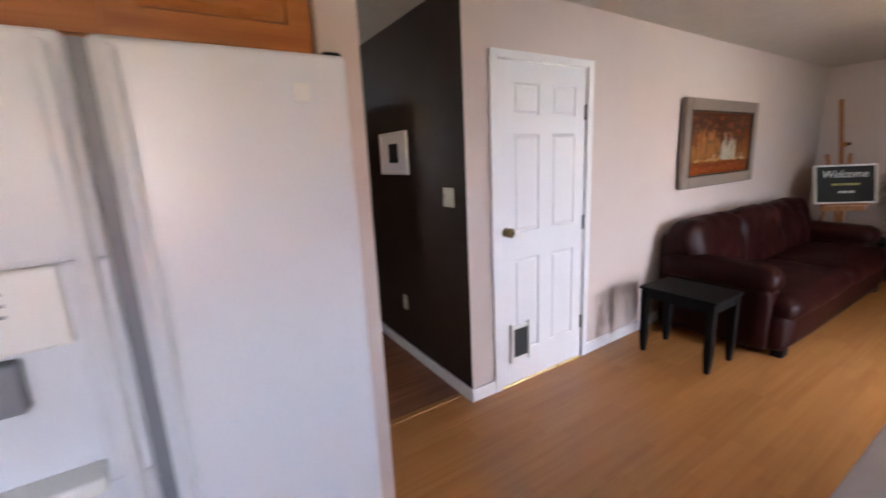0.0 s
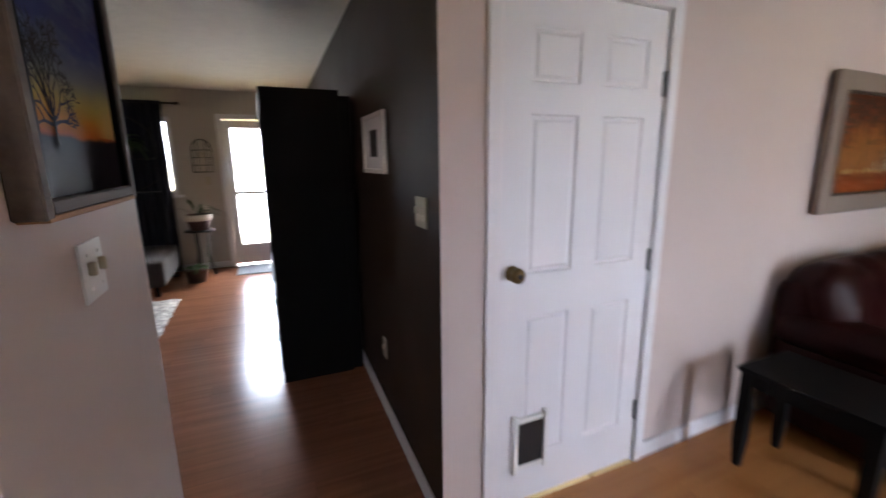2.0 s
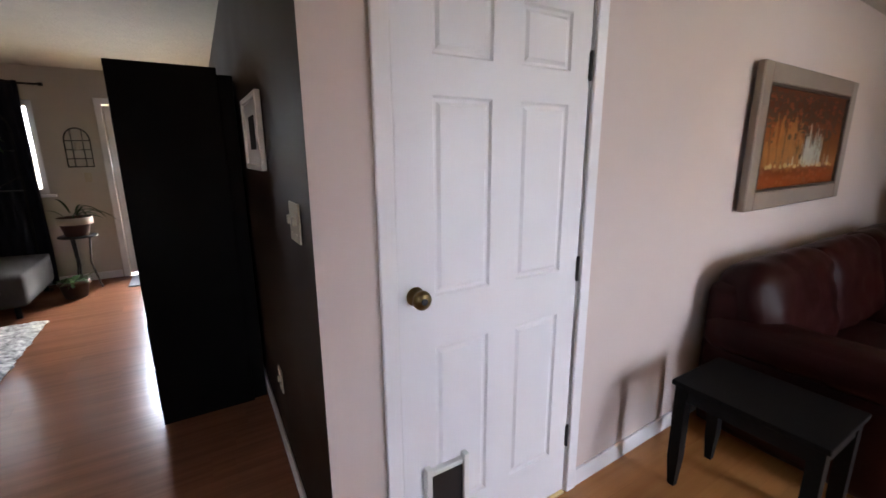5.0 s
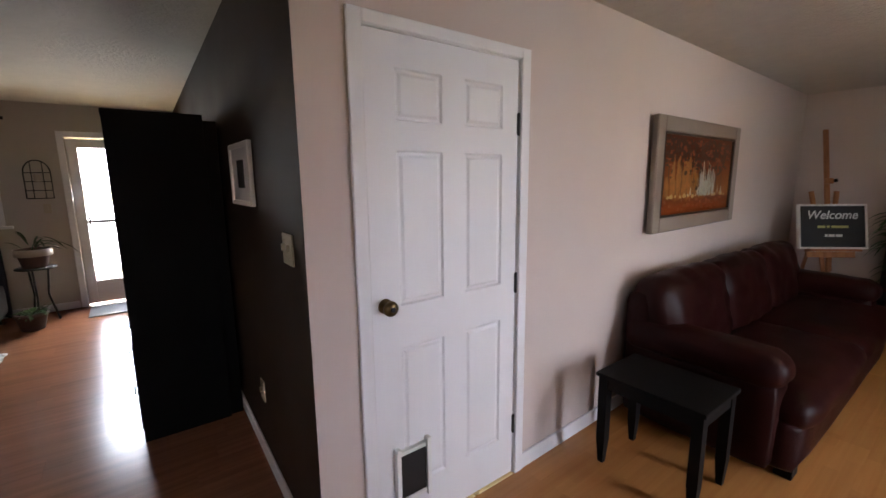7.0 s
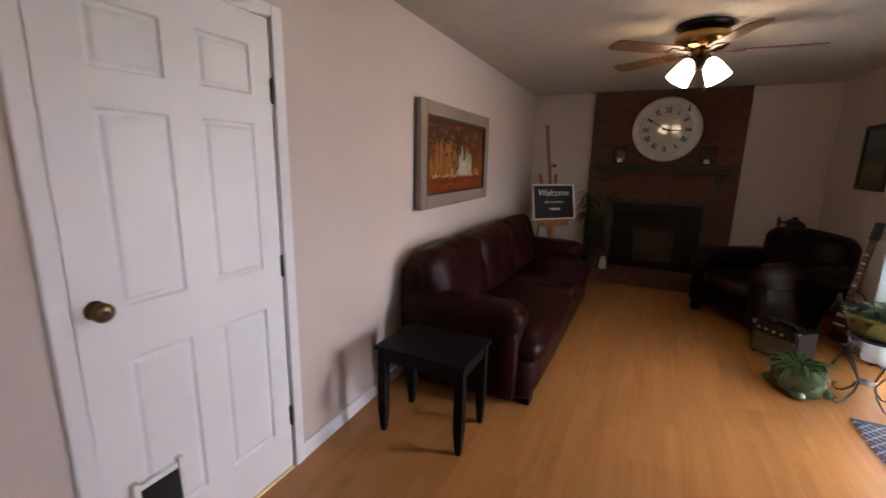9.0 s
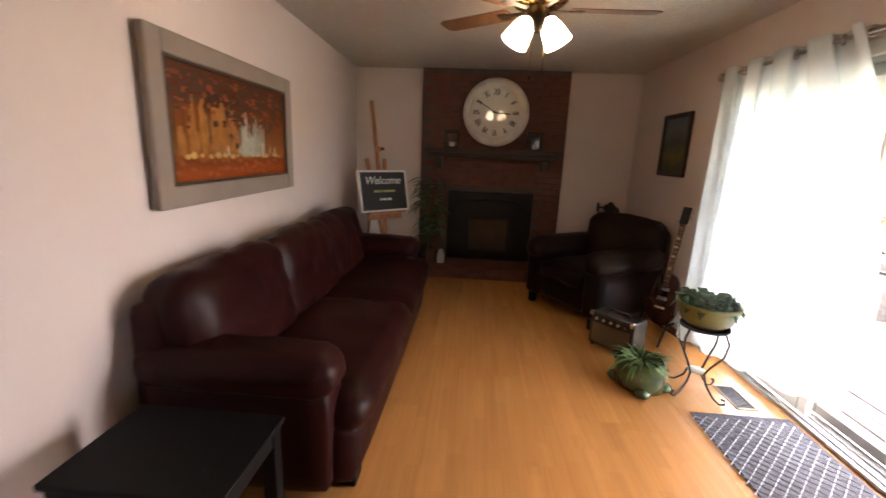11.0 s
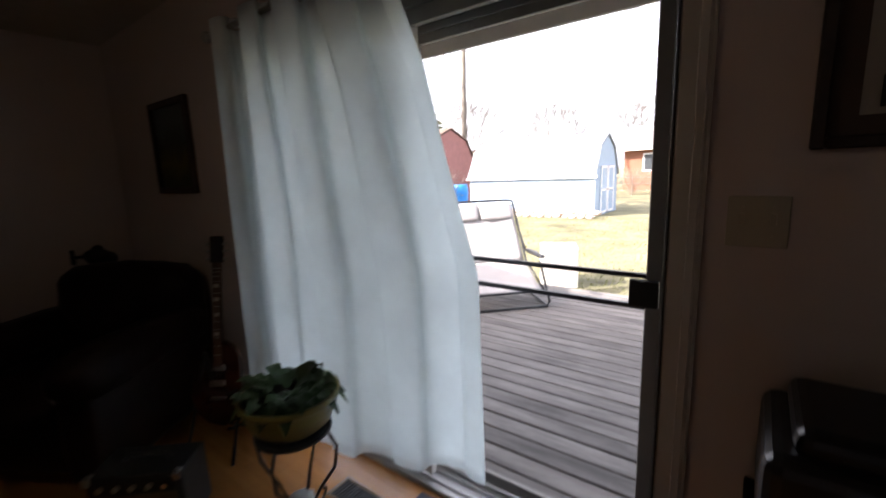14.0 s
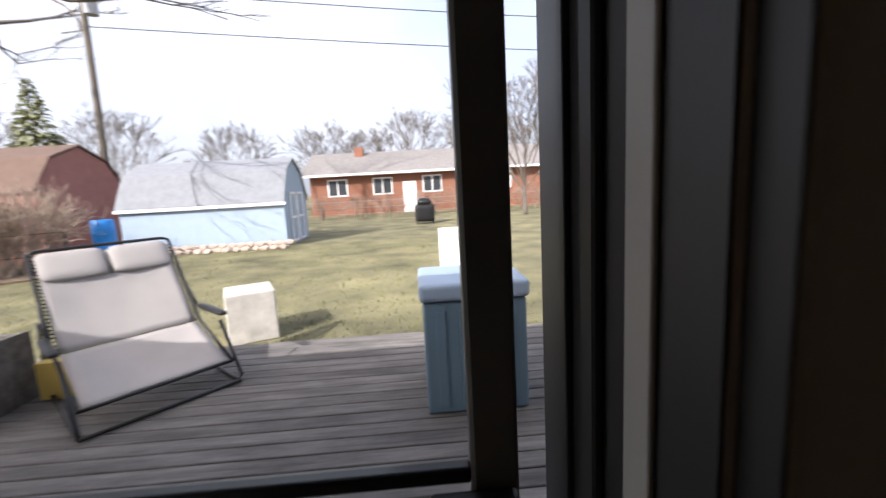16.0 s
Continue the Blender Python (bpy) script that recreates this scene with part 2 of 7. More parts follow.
M_GREYPLASTIC = mat("grey plastic", (0.22, 0.22, 0.24), 0.5, bump=0.05)
M_WHITEPLASTIC = mat("white plastic", (0.78, 0.77, 0.74), 0.4, var=0.03, bump=0.03)
M_IVORY = mat("ivory plastic", (0.46, 0.41, 0.30), 0.45, var=0.04, bump=0.03)
M_ORANGEOAK = wood("golden oak cabinet", (0.30, 0.095, 0.018), (0.46, 0.17, 0.038), 0.35, "x", 18, 0.1)
M_BRASS = mat("antique brass", (0.19, 0.135, 0.06), 0.28, 1.0, bump=0.05)
M_GOLDSTRIP = mat("brass strip", (0.75, 0.58, 0.28), 0.3, 1.0, bump=0.05)
M_STEEL = mat("brushed nickel", (0.45, 0.43, 0.40), 0.3, 1.0, bump=0.05)
M_SILL = mat("dull aluminium", (0.42, 0.41, 0.40), 0.5, 0.6, bump=0.1)
M_CURTAIN = sheer("white sheer curtain", (0.85, 0.90, 0.905), 0.56)
M_NAVY = mat("navy curtain cloth", (0.012, 0.014, 0.026), 0.9, var=0.2, bump=0.4, bscale=300)
M_GLASS = glass("window glass")
M_LAMINATE = mat("pale grey table laminate", (0.43, 0.385, 0.42), 0.4, var=0.04, scale=9, bump=0.04)
M_DECK = wood("weathered grey decking", (0.074, 0.065, 0.059), (0.172, 0.158, 0.146), 0.85, "x", 14, 0.35, bump=0.7, stain=0.45)
M_LAWN = mat("spring lawn", (0.165, 0.150, 0.078), 0.95, var=0.6, scale=0.9, bump=1.0, bscale=25, dist=0.03)
M_STONE = mat("pale rubble stone", (0.44, 0.36, 0.30), 0.9, var=0.25, bump=0.6, spread=5)


# ---- mesh helpers ----
def finish(name, bm, material, parent=None, label="", smooth=False):
    me = bpy.data.meshes.new(name)
    bmesh.ops.recalc_face_normals(bm, faces=bm.faces)
    bm.to_mesh(me)
    bm.free()
    if smooth:
        me.shade_smooth()
    me.materials.append(material)
    ob = new(name, me)
    if parent:
        ob.parent = parent
        ob.matrix_parent_inverse = parent.matrix_basis.inverted()
    return tagged(ob, label)


def part(name, bm, material, parent, label="", smooth=False):
    return finish(name, bm, material, parent, label, smooth)


def add_box(bm, x0, x1, y0, y1, z0, z1, bevel=0.0, seg=1, m=None):
    r = bmesh.ops.create_cube(bm, size=1)
    vs = r["verts"]
    mt = Matrix.Translation(((x0 + x1) / 2, (y0 + y1) / 2, (z0 + z1) / 2)) @ Matrix.Diagonal((abs(x1 - x0), abs(y1 - y0), abs(z1 - z0), 1))
    bmesh.ops.transform(bm, matrix=(m @ mt) if m else mt, verts=vs)
    if bevel:
        es = list({e for v in vs for e in v.link_edges})
        bmesh.ops.bevel(bm, geom=es, offset=bevel, segments=seg, affect="EDGES", profile=0.5)


def box(name, x0, x1, y0, y1, z0, z1, material, parent=None, bevel=0.004, seg=2, label="", m=None):
    bm = bmesh.new()
    add_box(bm, x0, x1, y0, y1, z0, z1, bevel, seg, m)
    return finish(name, bm, material, parent, label)


def add_rod(bm, a, b, r0, r1=None, sides=10, caps=True):
    a, b = Vector(a), Vector(b)
    r1 = r0 if r1 is None else r1
    d = b - a
    q = d.to_track_quat("Z", "Y").to_matrix().to_4x4()
    bmesh.ops.create_cone(bm, cap_ends=caps, segments=sides, radius1=r0, radius2=r1, depth=d.length, matrix=Matrix.Translation((a + b) / 2) @ q)


def rod(name, a, b, r0, material, parent=None, r1=None, sides=12, label=""):
    bm = bmesh.new()
    add_rod(bm, a, b, r0, r1, sides)
    return finish(name, bm, material, parent, label, smooth=False)


def add_tube(bm, pts, radius, sides=8, taper=None):
    pts = [Vector(p) for p in pts]
    rings = []
    n = len(pts)
    up = Vector((0.123, 0.31, 0.94))
    for i, p in enumerate(pts):
        d = (pts[min(i + 1, n - 1)] - pts[max(i - 1, 0)]).normalized()
        s = d.cross(up)
        if s.length < 1e-3:
            s = d.cross(Vector((1, 0, 0)))
        s.normalize()
        u = s.cross(d)
        rr = radius if taper is None else radius + (taper - radius) * i / (n - 1)
        rings.append([bm.verts.new(p + (s * math.cos(a) + u * math.sin(a)) * rr) for a in (2 * math.pi * k / sides for k in range(sides))])
    for a, b in zip(rings, rings[1:]):
        for k in range(sides):
            bm.faces.new((a[k], a[(k + 1) % sides], b[(k + 1) % sides], b[k]))
    bm.faces.new(rings[0][::-1])
    bm.faces.new(rings[-1])


def tube(name, pts, radius, material, parent=None, sides=8, taper=None, label=""):
    bm = bmesh.new()
    add_tube(bm, pts, radius, sides, taper)
    return finish(name, bm, material, parent, label, smooth=True)


def add_lathe(bm, profile, centre, sides=28, caps=True):
    cx, cy, cz = centre
    rings = []
    for r, z in profile:
        rings.append([bm.verts.new((cx + r * math.cos(a), cy + r * math.sin(a), cz + z)) for a in (2 * math.pi * k / sides for k in range(sides))])
    for a, b in zip(rings, rings[1:]):
        for k in range(sides):
            bm.faces.new((a[k], a[(k + 1) % sides], b[(k + 1) % sides], b[k]))
    if caps and profile[0][0] > 1e-4:
        bm.faces.new(rings[0][::-1])
    if caps and profile[-1][0] > 1e-4:
        bm.faces.new(rings[-1])


def lathe(name, profile, centre, material, parent=None, sides=28, label=""):
    bm = bmesh.new()
    add_lathe(bm, [(max(r, 1e-5), z) for r, z in profile], centre, sides)
    bmesh.ops.remove_doubles(bm, verts=bm.verts, dist=1e-6)
    return finish(name, bm, material, parent, label, smooth=True)


def add_soft(bm, x0, x1, y0, y1, z0, z1, r=0.06, puff=0.02, cuts=9, wrinkle=0.004, m=None, seed=0.0):
    """A padded block: rounded edges, swollen faces, faint creases."""
    tmp = bmesh.new()
    bmesh.ops.create_cube(tmp, size=2)
    bmesh.ops.subdivide_edges(tmp, edges=tmp.edges, cuts=cuts, use_grid_fill=True)
    hx, hy, hz = (x1 - x0) / 2, (y1 - y0) / 2, (z1 - z0) / 2
    c = Vector(((x0 + x1) / 2, (y0 + y1) / 2, (z0 + z1) / 2))
    r = min(r, hx * 0.98, hy * 0.98, hz * 0.98)
    for v in tmp.verts:
        u = v.co.copy()
        q = Vector((u.x * hx, u.y * hy, u.z * hz))
        core = Vector((max(-hx + r, min(hx - r, q.x)), max(-hy + r, min(hy - r, q.y)), max(-hz + r, min(hz - r, q.z))))
        d = q - core
        if d.length > 1e-6:
            q = core + d.normalized() * r
        w = [(1 - u.y ** 2) * (1 - u.z ** 2), (1 - u.x ** 2) * (1 - u.z ** 2), (1 - u.x ** 2) * (1 - u.y ** 2)]
        a = [abs(u.x), abs(u.y), abs(u.z)]
        k = a.index(max(a))
        n = Vector((0, 0, 0))
        n[k] = math.copysign(1, u[k])
        q += n * puff * w[k]
        q += n * wrinkle * noise.noise((q + c) * 9 + Vector((seed, seed, 0)))
        p = q + c
        v.co = m @ p if m else p
    me = bpy.data.meshes.new("tmp")
    tmp.to_mesh(me)
    tmp.free()
    bm.from_mesh(me)
    bpy.data.meshes.remove(me)


def soft(name, x0, x1, y0, y1, z0, z1, material, parent=None, r=0.06, puff=0.02, cuts=9, wrinkle=0.004, label="", m=None, seed=0.0):
    bm = bmesh.new()
    add_soft(bm, x0, x1, y0, y1, z0, z1, r, puff, cuts, wrinkle, m, seed)
    return finish(name, bm, material, parent, label, smooth=True)


def prism(name, pts, z0, z1, material, parent=None, bevel=0.0):
    bm = bmesh.new()
    lo = [bm.verts.new((x, y, z0)) for x, y in pts]
    hi = [bm.verts.new((x, y, z1)) for x, y in pts]
    n = len(pts)
    bm.faces.new(lo[::-1])
    bm.faces.new(hi)
    for i in range(n):
        bm.faces.new((lo[i], lo[(i + 1) % n], hi[(i + 1) % n], hi[i]))
    if bevel:
        bmesh.ops.bevel(bm, geom=bm.edges[:], offset=bevel, segments=2, affect="EDGES", profile=0.5)
    return finish(name, bm, material, parent)


def thing(name, x, y, z, label, category, group=""):
    ob = new(name)
    ob.location = (x, y, z)
    ob.empty_display_size = 0.1
    return tagged(ob, label, category, group)


def setting(ob, label="", category=""):
    return tagged(ob, label, category, kind="structure")


# ---- structure ----
CEIL = 2.41
WALL_Y, WALL_X, FAR_Y, FIRE_X, SLIDE_Y = 1.85, 1.298, 7.15, 7.13, -1.37


def wall_y(x):
    """The long wall leans off the x axis by a degree and a half past the door."""
    return WALL_Y + max(0.0, x - 2.4) * 0.028


def hall_x(y):
    """The hall wall leans off the y axis in the same way."""
    return WALL_X + (y - WALL_Y) * 0.027


setting(box("subfloor", -3.2, 7.3, -1.66, 7.6, -0.14, -0.012, M_GROOVE, bevel=0), "floor under the boards", "floor")
setting(box("ceiling", -3.2, 7.3, -1.66, 7.4, CEIL, CEIL + 0.12, M_CEIL, bevel=0), "off-white lightly textured ceiling", "ceiling")

# long wall with the closet door (opening 1.50 to 2.34)
setting(prism("wall_north_corner", [(WALL_X + 0.0005, WALL_Y), (1.4995, WALL_Y), (1.4995, WALL_Y + 0.12), (hall_x(WALL_Y + 0.12) + 0.004, WALL_Y + 0.12)], 0, CEIL, M_WALL), "beige painted wall beside the white door", "wall")
wall = bmesh.new()
add_box(wall, 1.50, 2.34, WALL_Y, WALL_Y + 0.12, 2.07, CEIL)
setting(finish("wall_north", wall, M_WALL), "beige painted wall round the white door", "wall")
setting(prism("wall_north_east", [(2.34, WALL_Y), (2.4, WALL_Y), (7.25, wall_y(7.25)), (7.25, wall_y(7.25) + 0.12), (2.34, WALL_Y + 0.12)], 0, CEIL, M_WALL), "long beige painted wall behind the sofa", "wall")
setting(box("closet_wall", 1.42, 2.45, 2.6, 2.7, 0, CEIL, M_WALL, bevel=0), "plain wall behind the closed door", "wall")
setting(prism("wall_hall", [(WALL_X, WALL_Y + 0.001), (WALL_X + 0.12, WALL_Y + 0.121), (hall_x(FAR_Y) + 0.12, FAR_Y), (hall_x(FAR_Y), FAR_Y)], 0, CEIL, M_BROWN), "dark brown painted hallway wall", "wall")
# fireplace wall
setting(box("wall_east", FIRE_X, FIRE_X + 0.12, SLIDE_Y - 0.25, 2.2, 0, CEIL, M_WALL, bevel=0), "beige painted end wall", "wall")
# wall with the sliding door (3.27 to 5.12) and the kitchen window (-0.9 to 0.1)
wall = bmesh.new()
for x0, x1, z0, z1 in ((5.12, 7.13, 0, CEIL), (3.258, 5.12, 1.985, CEIL), (0.1, 3.258, 0, CEIL), (-0.9, 0.1, 0, 1.2), (-0.9, 0.1, 1.9, CEIL), (-3.2, -0.9, 0, CEIL)):
    add_box(wall, x0, x1, SLIDE_Y - 0.25, SLIDE_Y, z0, z1)
setting(finish("wall_south", wall, M_WALL), "beige painted wall round the patio door", "wall")
setting(box("wall_west", -3.2, -3.05, SLIDE_Y, FAR_Y, 0, CEIL, M_LIVWALL, bevel=0), "plain greige wall", "wall")
# divider between kitchen and living room, with its return
wall = bmesh.new()
add_box(wall, 0.295, 0.42, 1.15, 1.955, 0, CEIL, 0.004, 2)
add_box(wall, -3.05, 0.295, 1.835, 1.955, 0, CEIL)
setting(finish("wall_divider", wall, M_WALL), "beige painted wall beside the refrigerator", "wall")
# far living-room wall: window -1.80 to -0.27, front door 0.33 to 1.22
wall = bmesh.new()
for x0, x1, z0, z1 in ((-3.05, -1.80, 0, CEIL), (-1.80, -0.27, 0, 1.05), (-1.80, -0.27, 2.06, CEIL), (-0.27, 0.33, 0, CEIL), (0.33, 1.22, 2.05, CEIL), (1.22, 1.56, 0, CEIL)):
    add_box(wall, x0, x1, FAR_Y, FAR_Y + 0.14, z0, z1)
setting(finish("wall_far", wall, M_LIVWALL), "greige wall round window and front door", "wall")

# baseboards
def skirting(name, x0, x1, y0, y1, m=None):
    setting(box(name, x0, x1, y0, y1, 0.0, 0.088, M_TRIM, bevel=0.005, m=m), "white painted baseboard", "baseboard")


skirting("baseboard", WALL_X - 0.012, 1.476, WALL_Y - 0.014, WALL_Y - 0.001)
tilt = math.degrees(math.atan(0.028))
skirting("baseboard", 0, 4.78, -0.014, -0.001, pose(2.342, WALL_Y, 0, 0, 0, tilt))
skirting("baseboard", -0.014, -0.001, 0.0, FAR_Y - WALL_Y - 0.02, pose(WALL_X, WALL_Y, 0, 0, 0, -math.degrees(math.atan(0.027))))
skirting("baseboard", 5.22, 7.1, SLIDE_Y + 0.001, SLIDE_Y + 0.014)
skirting("baseboard", -0.27, 0.25, FAR_Y - 0.014, FAR_Y - 0.001)
skirting("baseboard", -3.0, -0.27, FAR_Y - 0.014, FAR_Y - 0.001)
skirting("baseboard", FIRE_X - 0.014, FIRE_X - 0.001, 1.19, 1.95)
skirting("baseboard", FIRE_X - 0.014, FIRE_X - 0.001, SLIDE_Y, -0.57)
skirting("baseboard", 2.2, 3.18, SLIDE_Y + 0.001, SLIDE_Y + 0.014)

# ---- doors and openings ----
def panelled(name, x0, x1, y, z0, z1, xs, zs, panels, material, parent, thick=0.035):
    """A moulded door face at y, looking to -y: cells named in panels are pressed in and raised again."""
    bm = bmesh.new()
    gx, gz = [x0, *xs, x1], [z0, *zs, z1]
    v = [[bm.verts.new((x, y, z)) for z in gz] for x in gx]
    cells = []
    for i in range(len(gx) - 1):
        for k in range(len(gz) - 1):
            f = bm.faces.new((v[i][k], v[i + 1][k], v[i + 1][k + 1], v[i][k + 1]))
            if (i, k) in panels:
                cells.append(f)
    bm.normal_update()
    for f in cells:
        if f.normal.y > 0:
            f.normal_flip()
    bm.normal_update()
    bmesh.ops.inset_individual(bm, faces=cells, thickness=0.010, depth=-0.009)
    bmesh.ops.inset_individual(bm, faces=cells, thickness=0.012, depth=0.0)
    bmesh.ops.inset_individual(bm, faces=cells, thickness=0.016, depth=0.007)
    add_box(bm, x0, x1, y + 0.010, y + thick, z0, z1)
    return finish(name, bm, material, parent)


PANELS = {(1, 1), (3, 1), (1, 3), (3, 3), (1, 5), (3, 5)}
closet_door = setting(thing("door_1", 1.92, 1.87, 0, "white six-panel door with a cat flap, closed", "door"))
panelled("door_slab", 1.539, 2.302, 1.850, 0.012, 2.038, (1.660, 1.874, 1.990, 2.207), (0.225, 0.858, 1.032, 1.630, 1.738, 1.923), PANELS, M_DOORPAINT, closet_door)
for z in (1.765, 1.027, 0.285):
    h = box("hinge", 2.296, 2.312, 1.846, 1.862, z - 0.045, z + 0.045, M_BLACKMETAL, closet_door, 0.003, label="black steel hinge")
    rod("hinge_pin", (2.304, 1.846, z - 0.05), (2.304, 1.846, z + 0.05), 0.006, M_BLACKMETAL, h)
bm = bmesh.new()
add_lathe(bm, [(1e-4, 0.066), (0.018, 0.066), (0.029, 0.058), (0.030, 0.046), (0.022, 0.034), (0.012, 0.028), (0.011, 0.012), (0.030, 0.008), (0.033, 0.0)], (0, 0, 0))
bmesh.ops.transform(bm, matrix=pose(1.592, 1.858, 1.045, 90), verts=bm.verts)
door_knob = part("door_knob", bm, M_BRASS, closet_door, "antique brass round door knob", True)
rod("keyhole", (1.592, 1.792, 1.045), (1.592, 1.788, 1.045), 0.010, M_BLACKMETAL, door_knob)
flap = box("cat_flap", 1.632, 1.762, 1.838, 1.857, 0.185, 0.405, M_BLACKMETAL, closet_door, 0.003, label="cat flap with a black panel")
for x in (1.609, 1.760):
    box("flap_rail", x, x + 0.022, 1.826, 1.857, 0.163, 0.432, M_WHITEPLASTIC, flap, 0.004)
box("flap_rail", 1.631, 1.760, 1.832, 1.857, 0.395, 0.415, M_WHITEPLASTIC, flap, 0.003)
box("flap_rail", 1.631, 1.760, 1.832, 1.857, 0.175, 0.196, M_WHITEPLASTIC, flap, 0.003)

casing = bmesh.new()
for x0, x1 in ((1.474, 1.530), (2.311, 2.366)):
    add_box(casing, x0, x1, 1.832, 1.849, 0, 2.091, 0.006, 2)
add_box(casing, 1.530, 2.311, 1.832, 1.849, 2.045, 2.091, 0.006, 2)
add_box(casing, 1.50, 1.533, 1.8495, 1.95, 0, 2.068)
add_box(casing, 2.308, 2.34, 1.8495, 1.95, 0, 2.068)
add_box(casing, 1.533, 2.308, 1.8495, 1.95, 2.044, 2.068)
setting(finish("trim_door", casing, M_TRIM), "white painted door casing", "trim")
setting(box("threshold", 1.54, 2.30, 1.835, 1.90, 0.001, 0.010, M_GOLDSTRIP, bevel=0.003), "brass strip under the door", "threshold")
setting(box("threshold_patio", 3.27, 5.09, -1.4465, -1.3705, -0.012, -0.0005, M_OAK, bevel=0.001), "oak strip before the patio door", "threshold")
setting(box("threshold_hall", 0.42, 1.277, 1.935, 1.975, 0.0005, 0.009, M_OAK, bevel=0.003), "oak strip between two floors", "threshold")

# patio door
patio = setting(thing("door_2", 4.2, -1.5, 0, "sliding patio door with its screen open to the deck", "patio door"))
bm = bmesh.new()
add_box(bm, 3.259, 3.261, -1.618, -1.3705, 0.03, 1.984)
# added thin dark sheet hides the casing's side face, in place of shade
add_box(bm, 3.2525, 3.2545, -1.3695, -1.3475, 0.002, 1.974)
add_box(bm, 3.261, 3.267, -1.548, -1.536, 0.03, 1.96, 0.001)
add_box(bm, 3.261, 3.269, -1.50, -1.478, 0.03, 1.96, 0.002)
add_box(bm, 5.1, 5.119, -1.618, -1.371, 0.03, 1.984)
part("outer_frame_shade", bm, M_GREYFRAME, patio, "dark aluminium side frame, with a dark sheet as shade on the casing")
bm = bmesh.new()
add_box(bm, 3.262, 5.1, -1.618, -1.40, 1.955, 1.984)
for y in (-1.60, -1.50):
    add_box(bm, 3.262, 5.1, y, y + 0.018, 1.925, 1.9545, 0.002)
add_box(bm, 3.262, 5.1, -1.445, -1.42, 1.90, 1.9545, 0.003)
part("head_track", bm, M_HEADER, patio, "grey weathered head track")
bm = bmesh.new()
add_box(bm, 3.262, 5.1, -1.66, -1.448, -0.10, 0.012, 0.003)
for y in (-1.605, -1.555, -1.50, -1.458):
    add_box(bm, 3.262, 5.1, y, y + 0.012, 0.012, 0.022, 0.002)
part("sill_track", bm, M_SILL, patio, "metal sill with sliding tracks")
bm = bmesh.new()
for a, b in ((4.17, 4.24), (5.03, 5.10)):
    add_box(bm, a, b, -1.53, -1.495, 0.032, 1.95, 0.004)
add_box(bm, 4.24, 5.03, -1.53, -1.495, 0.032, 0.13, 0.004)
add_box(bm, 4.24, 5.03, -1.53, -1.495, 1.88, 1.95, 0.004)
leaf = part("glass_leaf", bm, M_LIGHTFRAME, patio, "glazed leaf in an almond frame")
pane = box("pane", 4.238, 5.032, -1.514, -1.510, 0.128, 1.882, M_GLASS, leaf, 0)
pane.visible_shadow = False
bm = bmesh.new()
add_box(bm, 3.296, 3.343, -1.612, -1.588, 0.032, 1.925, 0.004)
add_box(bm, 4.22, 4.265, -1.612, -1.588, 0.032, 1.925, 0.004)
add_box(bm, 3.343, 4.22, -1.611, -1.589, 0.032, 0.09, 0.003)
add_box(bm, 3.343, 4.22, -1.611, -1.589, 1.89, 1.925, 0.003)
screen = part("screen_door", bm, M_SCREENFRAME, patio, "taupe framed sliding screen")
for z in (1.030, 0.928):
    box("cross_bar", 3.343, 4.22, -1.609, -1.592, z, z + 0.017, M_BLACKMETAL, screen, 0.003)
box("latch", 3.300, 3.386, -1.583, -1.560, 0.945, 1.033, M_BLACKMETAL, screen, 0.006, 3, "square black latch")
bm = bmesh.new()
add_box(bm, 3.261, 3.265, -1.444, -1.416, 0.031, 1.954, 0.001)
add_box(bm, 3.180, 3.252, -1.369, -1.348, 0, 2.055, 0.005)
add_box(bm, 5.12, 5.20, -1.369, -1.348, 0, 2.055, 0.005)
add_box(bm, 3.252, 5.12, -1.369, -1.348, 1.975, 2.055, 0.005)
add_box(bm, 3.190, 3.212, -1.350, -1.342, 0, 2.03, 0.003)
setting(finish("trim_patio", bm, M_LIGHTFRAME), "almond painted casing of the patio door", "trim")

# curtain on its rod
rod_thing = thing("curtain_rod", 4.3, -1.27, 2.07, "brushed nickel curtain rod over the patio door", "curtain rod")
rod("pole", (3.22, -1.27, 2.068), (5.26, -1.27, 2.068), 0.011, M_STEEL, rod_thing)
for x in (3.20, 5.28):
    lathe("finial", [(1e-4, -0.03), (0.018, -0.022), (0.026, 0), (0.018, 0.022), (1e-4, 0.03)], (x, -1.27, 2.068), M_STEEL, rod_thing, 14)
for x in (3.30, 5.16):
    rod("bracket", (x, -1.368, 2.068), (x, -1.27, 2.068), 0.008, M_STEEL, rod_thing)


